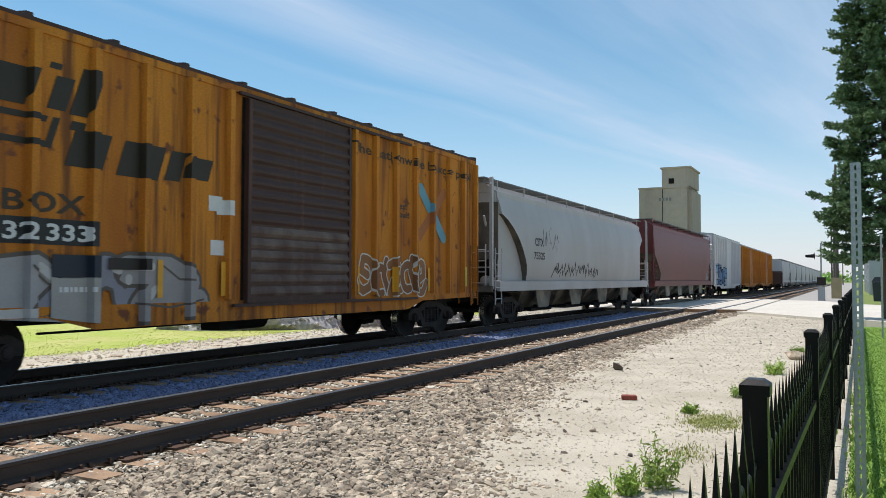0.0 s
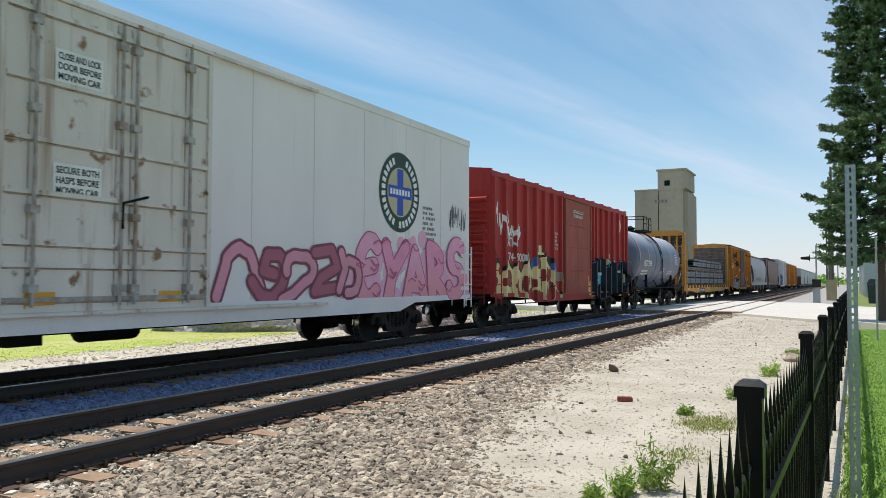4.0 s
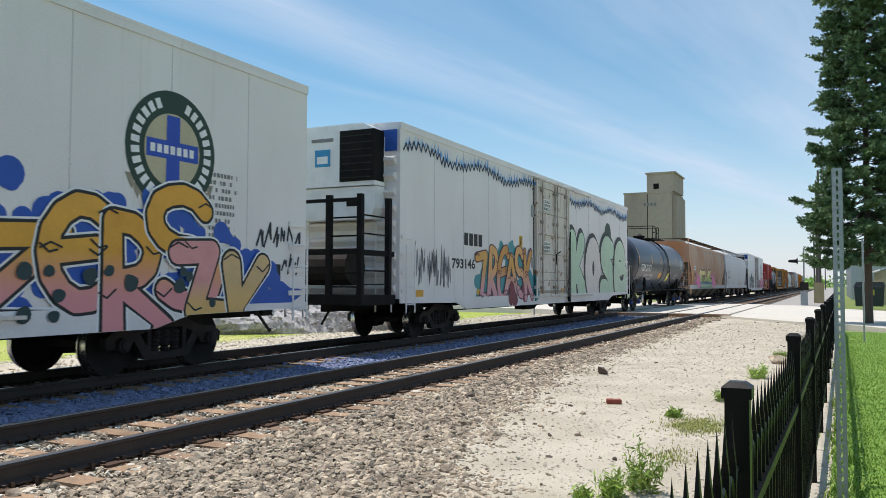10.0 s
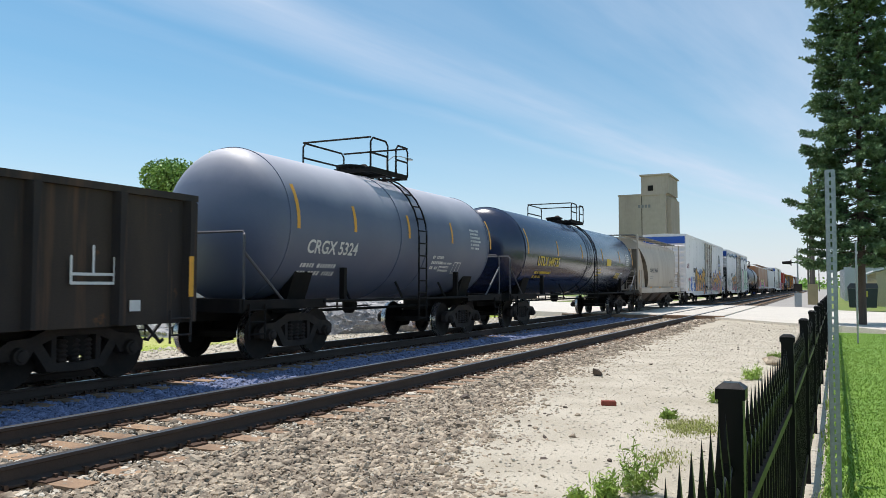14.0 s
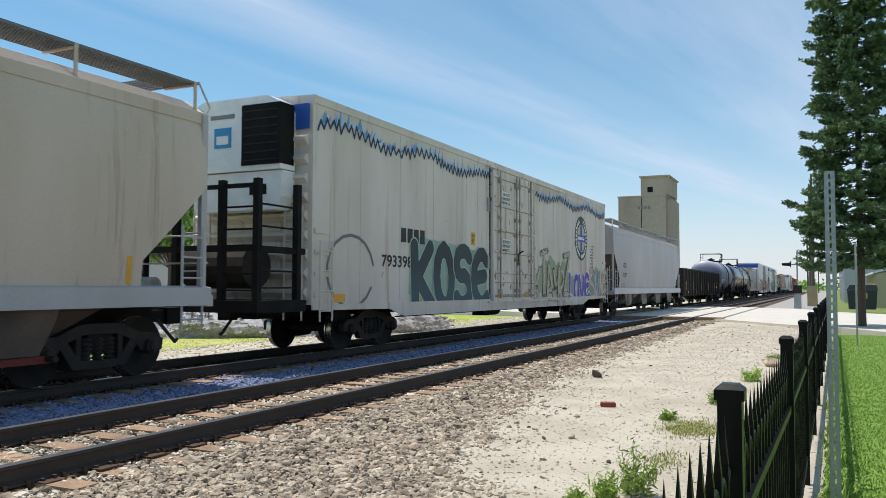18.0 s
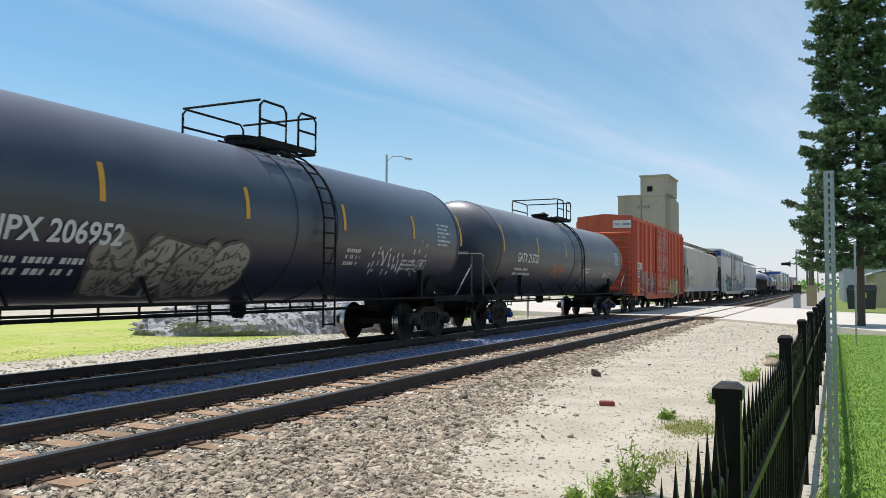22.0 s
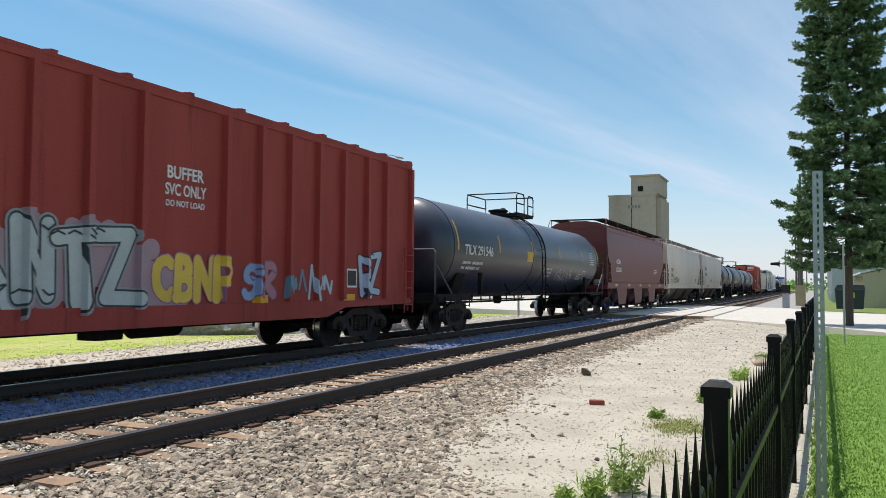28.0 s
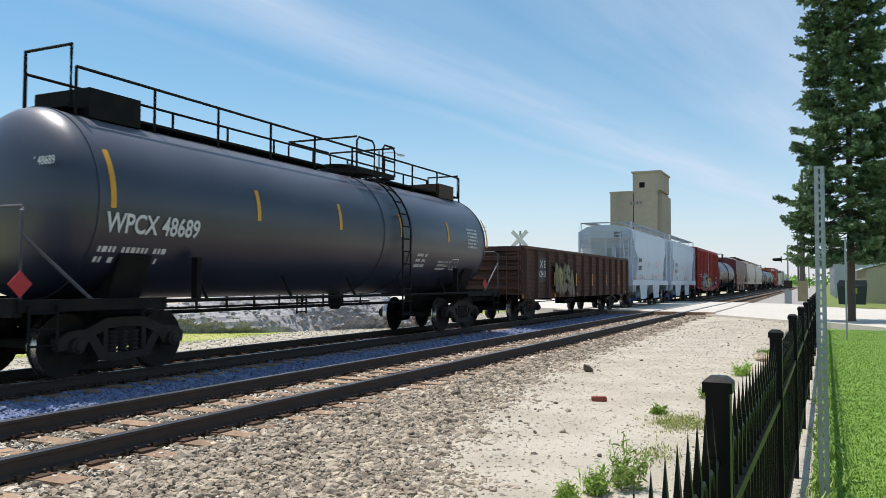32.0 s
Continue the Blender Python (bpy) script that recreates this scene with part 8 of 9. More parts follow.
scrawl(car, 3.3, 1.05, 0.8, 0.75, rib, rng, "9fb6c4", 3, 0.035)
piece(car, 5.2, 1.1, 0.9, 0.95, rib, rng, ["a7b0c0"], "2a2c3c", letters="RZ", fat=0.13, wild=0.4, edge_w=0.03)
plate(car, 4.7, 1.3, 0.42, 0.4, can("d0d0cc"), rib, 0.006, "label_panel")
plate(car, 4.74, 1.34, 0.34, 0.32, can("2a2624"), rib, 0.008, "label_panel")
flats(car, [-6.4, -2.0, 1.6, 4.6], 1.02, rib, 0.45, 0.14)
plate(car, -6.3, 1.7, 0.4, 0.3, M["yellow_mark"], rib, 0.007, "reflector")
write(car, "30885", -5.7, 1.95, 0.9, 0.2, M["white_mark"], rib)

# two short pale blue hoppers
for f0, r0, b in ((-478.34, -490.3, "10019"), (-491.58, -502.8, "10007")):
    car, half, face = hopper(f0, r0, "pale blue-grey covered hopper, clean, with yellow strips", P["sky"], top=4.2, slope=1.3, zmid=3.83, sill=1.42, ends=[(1.42, 1.11), (2.5, 1.5), (2.82, 1.44), (3.3, 0.66), (3.66, 0.58), (3.83, 0.14), (4.2, 0.12)], bays=2, rng=rng, cap="blue", walk_h=0.3, bay_low=0.44, tall_ladder=True, slope_mat=P["sky"], grate=M["galv"])
    write(car, "BRNX", -3.9, 2.52, 0.9, 0.26, M["black_mark"], face)
    write(car, b, -3.9, 2.08, 0.96, 0.26, M["black_mark"], face)
    bars(car, -3.4, 1.62, 1.0, 0.26, 2, M["grey_mark"], face, rng)
    marks(car, [-4.25], 1.55, face, 0.1, 0.95)
    marks(car, [-2.0, 0.3, 2.3, half - 1.75], 1.5, face, 0.1, 0.42)
    bars(car, 0.42, 1.55, 0.4, 0.4, 6, M["grey_mark"], face, rng)
    bars(car, 1.4, 1.6, 0.5, 0.25, 3, M["red_mark"], face, rng)
    boxed(car, -2.1, 2.25, 0.28, 0.34, face)
    for x in (-0.88, 1.53):
        d = disc(car, x, 2.47, 0.17, M["white_mark"], face, 0.006, name="warning_sign", label="red-ringed warning sign")
        disc(d, x, 2.47, 0.17, M["red_mark"], face, 0.009, 0.135, name="sign_ring")
        bm = bmesh.new()
        spray(bm, [[(x - 0.09, 2.56), (x + 0.09, 2.38)]], 0.015, face, 0.012)
        part("sign_bar", bm, M["red_mark"], d)
    part("end_port", shape(lathe, [(-0.06, 0.24), (-0.06, 0.29), (0.03, 0.29), (0.03, 0.02), (0.0, 0.02), (0.0, 0.24), (-0.06, 0.24)], 20, "x"), M["under"], car, at=pose(-half + 1.3, -0.6, 2.0, 0, 20))
    write_end(car, "BRNX", -half + 0.1, -0.5, 4.04, 0.45, 0.12, M["black_mark"])
    write_end(car, b, -half + 0.1, -0.5, 3.87, 0.45, 0.12, M["black_mark"])

# brown gondola and the last tank car
car, half, face = gondola(-504.06, -520.35, "brown weathered gondola with green graffiti patch", P["fxe"], top=2.62, posts=13, rng=rng)
plate(car, -6.68, 1.4, 1.08, 0.85, can("2c2c34"), face, 0.004, "number_panel")
write(car, "F X E", -6.6, 1.9, 0.9, 0.26, M["white_mark"], face, 0.01)
write(car, "912411", -6.62, 1.56, 0.95, 0.24, M["white_mark"], face, 0.01)
piece(car, -4.8, 0.95, 2.4, 1.0, lambda x, z: -1.585, rng, ["66703c", "8a8448", "4c5a34", "7c6a4c"], "3a3626", letters="BRESA", fat=0.16, wild=0.35, low="6a5a44")
for x in (-4.95, -2.0, 0.6, 3.2, 5.7):
    plate(car, x, 1.25, 0.09, 0.5, M["yellow_mark"], lambda a, b: -1.585, 0.006, "reflector")
flats(car, [-8.2, -4.6, -1.9, 4.2, 7.7], 0.84, face, 0.55, 0.12)
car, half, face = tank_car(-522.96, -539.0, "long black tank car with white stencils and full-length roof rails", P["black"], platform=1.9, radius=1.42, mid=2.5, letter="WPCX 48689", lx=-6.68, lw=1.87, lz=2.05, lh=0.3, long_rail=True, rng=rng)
for x in (-8.3, 7.0):
    part("hazard_placard", shape(prism, [(x, 1.15), (x + 0.17, 1.32), (x, 1.49), (x - 0.17, 1.32)], -1.46, -1.45), M["red_mark"], car, "red and white diamond placard")
write_end(car, "WPCX 48689", -half + 0.74, -0.3, 2.95, 0.8, 0.13, M["white_mark"])


# ---------------------------------------------------------------- fence
FX, FSTEP = 2.20, 2.345


def fence_y(x):
    return 0.235 - 0.0105 * x + 0.016 * max(0.0, (4.545 - x) / 2.345)


fence = thing("fence", pose(0, 0, 0), "black ornamental steel fence with spear pickets and capped posts", "fence")
POST = mesh_of(boxes((-0.03, 0.03, -0.03, 0.03, -0.2, 1.09)), "post", M["fence"])
CAPM = bmesh.new()
prism(CAPM, [(-0.037, -0.037), (0.037, -0.037), (0.037, 0.037), (-0.037, 0.037)], 1.075, 1.102, "z")
v = [CAPM.verts.new(p) for p in ((-0.037, -0.037, 1.103), (0.037, -0.037, 1.103), (0.037, 0.037, 1.103), (-0.037, 0.037, 1.103), (-0.02, -0.02, 1.117), (0.02, -0.02, 1.117), (0.02, 0.02, 1.117), (-0.02, 0.02, 1.117))]
for f in ((4, 5, 6, 7), (0, 1, 5, 4), (1, 2, 6, 5), (2, 3, 7, 6), (3, 0, 4, 7)):
    CAPM.faces.new([v[i] for i in f])
CAPM = mesh_of(CAPM, "post_cap", M["fence"])
bm = bmesh.new()
box(bm, -0.009, 0.009, -0.009, 0.009, -0.08, 0.93)
v = [bm.verts.new(p) for p in ((-0.009, -0.009, 0.931), (0.009, -0.009, 0.931), (0.009, 0.009, 0.931), (-0.009, 0.009, 0.931), (-0.012, -0.005, 0.97), (0.012, -0.005, 0.97), (0.012, 0.005, 0.97), (-0.012, 0.005, 0.97))]
tip = bm.verts.new((0, 0, 1.055))
for f in ((0, 1, 5, 4), (1, 2, 6, 5), (2, 3, 7, 6), (3, 0, 4, 7)):
    bm.faces.new([v[i] for i in f])
for a, b in ((4, 5), (5, 6), (6, 7), (7, 4)):
    bm.faces.new((v[a], v[b], tip))
PICKET = mesh_of(bm, "picket", M["fence"])
HOOP = mesh_of(tubes(0.009, [(0.062 * math.cos(a) * -1, 0, 0.80 + 0.105 * math.sin(a)) for a in np.linspace(0, math.pi, 11)], [(-0.062, 0, -0.08), (-0.062, 0, 0.80)], n=6), "hoop", M["fence"])
for k in range(-1, 12):
    x = FX + FSTEP * k
    y = fence_y(x)
    p = part("post", POST, None, fence, at=pose(x, y, 0))
    part("post_cap", CAPM, None, p)
    if k < 11:
        x2 = x + FSTEP
        for z, h in ((0.72, 0.036), (0.02, 0.036)):
            part("rail", shape(prism, [(x + 0.031, y - 0.019), (x2 - 0.031, fence_y(x2) - 0.019), (x2 - 0.031, fence_y(x2) + 0.019), (x + 0.031, y + 0.019)], z, z + h, "z"), M["fence"], fence)
        for j in range(1, 19):
            xx = x + FSTEP * j / 19
            part("picket", PICKET, None, fence, at=pose(xx, fence_y(xx), 0))
            if k < 6:
                part("hoop", HOOP, None, fence, at=pose(xx + FSTEP / 38, fence_y(xx), 0))

# ---------------------------------------------------------------- posts and poles
post = thing("sign_post", pose(6.12, -0.04, 0), "galvanised perforated steel sign post without a sign", "sign post")
bm = bmesh.new()
n = 44
for y in (-0.025, 0.025):
    box(bm, -0.018, 0.012, y - 0.003, y + 0.003, -0.2, 2.18)
for sgn in (-1, 1):
    y0, y1 = sorted((sgn * 0.006, sgn * 0.0278))
    box(bm, -0.023, -0.018, y0, y1, -0.2, 2.18)
for k in range(n + 1):
    z = -0.2 + 2.36 * k / n
    box(bm, -0.0225, -0.0185, -0.0059, 0.0059, z, z + 0.02 if k < n else z + 0.02)
for y in (-0.034, 0.034):
    box(bm, 0.008, 0.0125, min(y, y * 0.8), max(y, y * 0.8), -0.2, 2.18)
part("channel", bm, M["galv"], post)

pole = thing("thin_pole", pose(24.0, -0.75, 0), "thin grey steel pole on the lawn", "pole")
part("shaft", tubes(0.025, [(0, 0, -0.2), (0, 0, 2.6)], n=8), M["galv"], pole)

wood = mat("grey_brown_pole_wood", (0.12, 0.1, 0.088), 0.9, second=(0.075, 0.062, 0.054), scale=2, streak=0.2, fine=40, bump=0.4)


def utility_pole(x, y, h, arms, r=0.15, name="utility_pole"):
    p = thing(name, pose(x, y, 0), "wooden utility pole with crossarms and insulators", "utility pole", "utility poles")
    part("shaft", shape(lathe, [(-0.4, r), (h * 0.5, r * 0.85), (h, r * 0.6)], 10, "z"), wood, p)
    for k in range(arms):
        z = h - 0.4 - 0.9 * k
        part("crossarm", boxes((-0.06, 0.06, -1.2, 1.2, z, z + 0.12)), wood, p)
        part("insulators", shape(lambda bm: [lathe_at(bm, (0, yy, z + 0.12)) for yy in (-1.1, -0.6, 0.6, 1.1)]), M["galv"], p)
    return p


def lathe_at(bm, at):
    x, y, z = at
    box(bm, x - 0.03, x + 0.03, y - 0.03, y + 0.03, z, z + 0.14)


utility_pole(96.0, 1.2, 14.0, 0, 0.2)
utility_pole(100.0, 1.5, 13.4, 0, 0.17)
utility_pole(180.0, 3.2, 13.2, 3, 0.2)
utility_pole(300.0, 2.0, 11, 2, 0.2)
utility_pole(104.0, 53.8, 12.7, 1, 0.16)
utility_pole(128.0, 62.2, 12.6, 2, 0.16)
utility_pole(160.0, 66.0, 13.8, 2, 0.16)


def street_lamp(x, y, h, turn=0):
    p = thing("street_lamp", pose(x, y, 0, 0, 0, turn), "grey street lamp with a short curved arm", "street lamp", "street lamps")
    part("pole", shape(lathe, [(-0.4, 0.12), (h, 0.075)], 10, "z"), M["galv"], p)
    arm = [(0, 0, h - 0.5), (0.5, -0.2, h - 0.08), (1.2, -0.5, h + 0.02), (1.7, -0.7, h - 0.05)]
    part("arm", tubes(0.035, arm), M["galv"], p)
    part("lamp_head", boxes((1.6, 2.2, -0.95, -0.65, h - 0.16, h - 0.05)), M["galv"], p)


street_lamp(50.0, 28.7, 10.95)
street_lamp(70.0, 95.0, 14.0)

# level crossing signals
white_sign = mat("white_sign_face", (0.75, 0.75, 0.74), 0.5, second=(0.6, 0.6, 0.58), scale=4, fine=30, bump=0.03)
for x, y, turn, arm in ((41.0, 14.6, 180, 0), (66.0, 1.9, 0, 1)):
    s = thing("crossing_signal", pose(x, y, 0, 0, 0, turn), "level crossing mast with crossbuck and signal lamps", "crossing signal", "level crossing signals")
    part("mast", tubes(0.06, [(0, 0, -0.3), (0, 0, 4.2)], n=10), M["galv"], s)
    if arm:
        part("lamp_hood", shape(lathe, [(-0.1, 0.06), (-0.08, 0.26), (-0.04, 0.26), (0.0, 0.14), (0.55, 0.1), (0.57, 0.04)], 14, "y"), M["under"], s, at=pose(-0.1, 0.5, 3.2))
        part("lamp_arm", tubes(0.04, [(0, 0, 3.2), (-0.1, 0.42, 3.2)]), M["under"], s)
        part("control_box", boxes((-0.2, 0.2, -0.3, 0.3, 1.0, 1.6)), M["truck"], s)
        part("gate_base", boxes((-0.25, 0.25, -0.25, 0.25, -0.2, 0.9)), M["galv"], s)
    else:
        for a in (-45, 45):
            part("crossbuck_blade", boxes((-0.02, 0.02, -0.6, 0.6, -0.11, 0.11)), white_sign, s, "white crossbuck blade", at=pose(0.09 if a > 0 else 0.14, 0, 3.75, a))
        part("signal_lamp", shape(lathe, [(-0.3, 0.15), (0.05, 0.15), (0.06, 0.05)], 14, "x"), M["under"], s, at=pose(0.15, 0.45, 2.8))
        part("signal_lamp", shape(lathe, [(-0.3, 0.15), (0.05, 0.15), (0.06, 0.05)], 14, "x"), M["under"], s, at=pose(0.15, -0.45, 2.8))
cab = thing("relay_cabinet", pose(75.0, 1.0, 0), "tan metal relay cabinet beside the lane", "cabinet")
part("body", boxes((-0.4, 0.4, -0.4, 0.4, -0.2, 1.6)), mat("tan_metal", (0.42, 0.33, 0.18), 0.6, scale=2, fine=30), cab)

# ---------------------------------------------------------------- buildings
tower_mat = mat("weathered_concrete_tower", (0.48, 0.395, 0.325), 0.9, second=(0.35, 0.285, 0.235), amount=0.8, scale=0.16, streak=0.25, fine=1.2, bump=0.0, runs=(0.26, 0.22, 0.19), runs_at=0.55, runs_by=0.35)
tower = thing("grain_elevator", pose(185.0, 0.0, 0), "tall weathered concrete grain elevator with stepped headhouse", "grain elevator")
part("silo_block", boxes((-4, 10, 31.9, 42.55, -0.5, 22.0)), tower_mat, tower)
part("silo_cornice", boxes((-4.15, 10.15, 31.75, 42.7, 22.0, 22.35)), tower_mat, tower)
part("side_shaft", boxes((-3, 8, 30.9, 31.9, -0.5, 21.4)), tower_mat, tower)
part("headhouse", boxes((-4.0, 8, 31.3, 37.4, 22.35, 26.4)), tower_mat, tower)
part("roof_slab", boxes((-4.3, 8.3, 31.0, 37.7, 26.4, 26.75)), tower_mat, tower)
part("window", boxes((-4.06, -3.9, 34.7, 35.9, 23.0, 24.2)), M["under"], tower, "dark broken window")
part("joint", boxes((-4.03, -3.98, 37.2, 37.35, 0, 21.9)), M["under"], tower)
bm = bmesh.new()
for k in range(4):
    box(bm, -4.05, -4.0, 37.6 - k * 0.75, 38.1 - k * 0.75, 19.2, 19.9)
part("painted_name", bm, M["grey_mark"], tower, "faded painted name as plain bars")

siding = mat("cream_metal_siding", (0.55, 0.47, 0.32), 0.6, second=(0.46, 0.39, 0.27), scale=0.5, streak=0.3, fine=12, bump=0.1)
siding2 = mat("grey_metal_siding", (0.52, 0.54, 0.55), 0.5, second=(0.45, 0.46, 0.47), scale=0.5, streak=0.3, fine=12, bump=0.1)
roof_white = mat("white_metal_roof", (0.75, 0.76, 0.77), 0.5, second=(0.66, 0.67, 0.68), scale=0.3, fine=8, bump=0.05)


def shed(x0, x1, y0, y1, eave, ridge, wall, roof, label, along="x", ribs=0.5):
    s = thing("shed", pose(0, 0, 0), label, "shed")
    if along == "x":
        part("wall", shape(prism, [(y0, -0.5), (y1, -0.5), (y1, eave), ((y0 + y1) / 2, ridge), (y0, eave)], x0, x1, "x"), wall, s)
        for a, b in ((y0, (y0 + y1) / 2), ((y0 + y1) / 2, y1)):
            za, zb = (eave, ridge) if a == y0 else (ridge, eave)
            oa, ob = (-0.3, 0.0) if a == y0 else (0.0, 0.3)
            part("roof", shape(prism, [(a + oa, za + 0.02), (b + ob, zb + 0.02), (b + ob, zb + 0.17), (a + oa, za + 0.17)], x0 - 0.3, x1 + 0.3, "x"), roof, s)
        bm = bmesh.new()
        y = y0
        while y < y1:
            top = eave + (ridge - eave) * (1 - abs(2 * (y - y0) / (y1 - y0) - 1))
            box(bm, x0 - 0.03, x0 - 0.002, y, y + 0.08, -0.4, top - 0.1)
            y += ribs
        x = x0
        while x < x1:
            box(bm, x, x + 0.08, y1 + 0.002, y1 + 0.03, -0.4, eave - 0.05)
            box(bm, x, x + 0.08, y0 - 0.03, y0 - 0.002, -0.4, eave - 0.05)
            x += ribs
        part("siding_ribs", bm, wall, s)
    return s


shed(82, 100, -13.5, -4.2, 2.7, 3.9, siding, roof_white, "cream ribbed metal shed with a white roof")
shed(70, 76, -13, -5.9, 1.9, 2.7, siding, siding2, "low cream metal shed behind the dumpster")
shed(112, 150, -16, -2.2, 4.4, 6.2, siding2, siding2, "large grey metal building behind the trees")
shed(66, 140, 58, 80, 5.2, 9.9, siding2, roof_white, "long low warehouse with a bright white metal roof", ribs=1.2)

dump = thing("dumpster", pose(66.0, 0, 0), "dark green steel dumpster with a sloping lid", "dumpster")
dg = mat("dark_green_steel", (0.02, 0.035, 0.035), 0.5, scale=2, fine=20)
part("bin", shape(prism, [(-1.55, -0.15), (-3.3, -0.15), (-3.4, 1.25), (-1.45, 1.25)], -0.8, 0.8, "x"), dg, dump)
part("lid", shape(prism, [(-1.4, 1.26), (-3.45, 1.26), (-3.35, 1.62), (-1.6, 1.62)], -0.75, 0.85, "x"), mat("dark_plastic_lid", (0.05, 0.055, 0.075), 0.5, scale=2, fine=20), dump)
part("label_panel", boxes((-0.83, -0.805, -2.75, -2.3, 0.65, 1.05)), can("a8a03c"), dump)

# stone heap beyond the tracks
bm = bmesh.new()
bmesh.ops.create_icosphere(bm, subdivisions=4, radius=1)
for v in bm.verts:
    n = noise.noise(v.co * 2.3) * 0.16 + noise.noise(v.co * 9) * 0.05
    d = v.co.normalized()
    v.co = Vector((d.x * 6.0, d.y * 2.3, max(d.z, -0.2) * 1.3)) * (1 + n)
heap = thing("stone_heap", pose(24.5, 17.4, -0.34, 0, 0, -32), "long heap of grey crushed stone on the grass", "stone heap")
part("mound", bm, M["heap"], heap)
HEAP = [(v.co.x, v.co.y, v.co.z) for v in heap.children[0].data.vertices if v.co.z > 0.05]


# ---------------------------------------------------------------- trees
def leaf_mesh(name, centres, sizes, rng, material, aspect=0.5, droop=0.0, per=1):
    """Many small leaf quads in one mesh, from arrays."""
    n = len(centres)
    a = rng.normal(size=(n, 3))
    a[:, 2] -= droop
    a /= np.linalg.norm(a, axis=1)[:, None]
    b = np.cross(a, rng.normal(size=(n, 3)))
    b /= np.linalg.norm(b, axis=1)[:, None]
    a, b = a * sizes[:, None], b * sizes[:, None] * aspect
    v = np.stack([centres - a, centres + b, centres + a, centres - b], 1).reshape(-1, 3)
    me = bpy.data.meshes.new(name)
    me.from_pydata(v, [], np.arange(4 * n).reshape(-1, 4))
    me.materials.append(material)
    return me


bark = mat("grey_bark", (0.11, 0.08, 0.06), 0.95, second=(0.06, 0.045, 0.035), scale=3, streak=0.3, fine=25, bump=0.8)
needle = mat("spruce_needle", (0.085, 0.15, 0.075), 0.7, spec=0.2, second=(0.18, 0.26, 0.12), amount=0.9, scale=0.9, fine=6, bump=0, rand=0.45)
leafm = mat("poplar_leaf", (0.19, 0.35, 0.055), 0.55, second=(0.27, 0.43, 0.09), amount=0.8, scale=0.5, fine=5, bump=0, rand=0.4)


def needle_mesh(name, centres, along, sizes, rng, material, aspect):
    """Many slim needle tufts in one mesh, each lying along its own direction."""
    n = len(centres)
    a = along / np.linalg.norm(along, axis=1)[:, None]
    b = np.cross(a, rng.normal(size=(n, 3)))
    b /= np.linalg.norm(b, axis=1)[:, None]
    a, b = a * sizes[:, None], b * sizes[:, None] * aspect
    v = np.stack([centres - a, centres + b, centres + a, centres - b], 1).reshape(-1, 3)
    me = bpy.data.meshes.new(name)
    me.from_pydata(v, [], np.arange(4 * n).reshape(-1, 4))
    me.materials.append(material)
    return me


def spruce(x, y, h, r, base, seed, label, count=430, trunk=0.13):
    """A spruce: tapering trunk, sagging limbs with upturned ends, each with a fan of needled twigs."""
    g = np.random.default_rng(seed)
    t = thing("spruce_tree", pose(x, y, -0.2), label, "tree")
    part("trunk", shape(lathe, [(-0.3, trunk * 1.35), (0.3, trunk * 1.1), (2.5, trunk), (h * 0.6, trunk * 0.65), (h, 0.02)], 12, "z"), bark, t)
    limbs = bmesh.new()
    twig_at, twig_to = [], []
    for j in range(count):
        f = ((j + g.uniform(0, 1)) / count) ** 1.05
        z = base + (h - base - 0.3) * f
        rr = r * (0.78 + 0.22 * min(f / 0.25, 1)) * (1 - f) ** 0.5
        a = j * 2.39996 + g.uniform(-0.5, 0.5)
        reach = rr * (g.uniform(0.55, 1.0) if g.uniform() < 0.85 else g.uniform(1.0, 1.18))
        d = np.array([math.cos(a), math.sin(a), 0.0])
        side = np.array([-d[1], d[0], 0.0])
        sag = g.uniform(-0.05, 0.5)

        def on_limb(q):
            return d * reach * q + np.array([0, 0, z + reach * (-sag * q + (sag + 0.06) * 0.75 * q ** 3)])
        tube(limbs, [tuple(on_limb(q)) for q in (0, 0.35, 0.7, 1.0)], 0.02, 4)
        steps = max(int(reach * 5.3), 4)
        for k in range(steps):
            q = 0.42 + 0.58 * (k + g.uniform(0, 1)) / steps
            p = on_limb(q)
            for w in (-1, 1):
                turn = radians(g.uniform(22, 62))
                long = g.uniform(0.3, 0.6) * (1.25 - 0.45 * q)
                twig_at.append(p)
                twig_to.append((d * math.cos(turn) + side * w * math.sin(turn) + np.array([0, 0, g.uniform(-0.35, 0.45)])) * long)
        twig_at.append(on_limb(0.92))
        twig_to.append((d + np.array([0, 0, 0.3])) * 0.34)
    at, to = np.array(twig_at), np.array(twig_to)
    m = 34
    u = g.uniform(0, 1, (len(at), m, 1))
    axis = to / np.linalg.norm(to, axis=1)[:, None]
    out = g.normal(size=(len(at), m, 3))
    out -= (out * axis[:, None]).sum(2)[:, :, None] * axis[:, None]
    out /= np.linalg.norm(out, axis=2)[:, :, None]
    c = at[:, None] + to[:, None] * u + out * 0.07 * (1.15 - 0.6 * u)
    c[:, :, 2] += 0.012
    along = out * 0.75 + axis[:, None] * 0.75
    c, along = c.reshape(-1, 3), along.reshape(-1, 3)
    part("branchwork", limbs, bark, t)
    part("crown", needle_mesh("crown", c, along, g.uniform(0.05, 0.085, len(c)), g, needle, 0.36), None, t, "dense blue-green needle sprays")
    return t


spruce(34.2, -1.25, 17.8, 2.5, 2.4, 3, "tall blue-green spruce with a bare lower trunk beside the road")


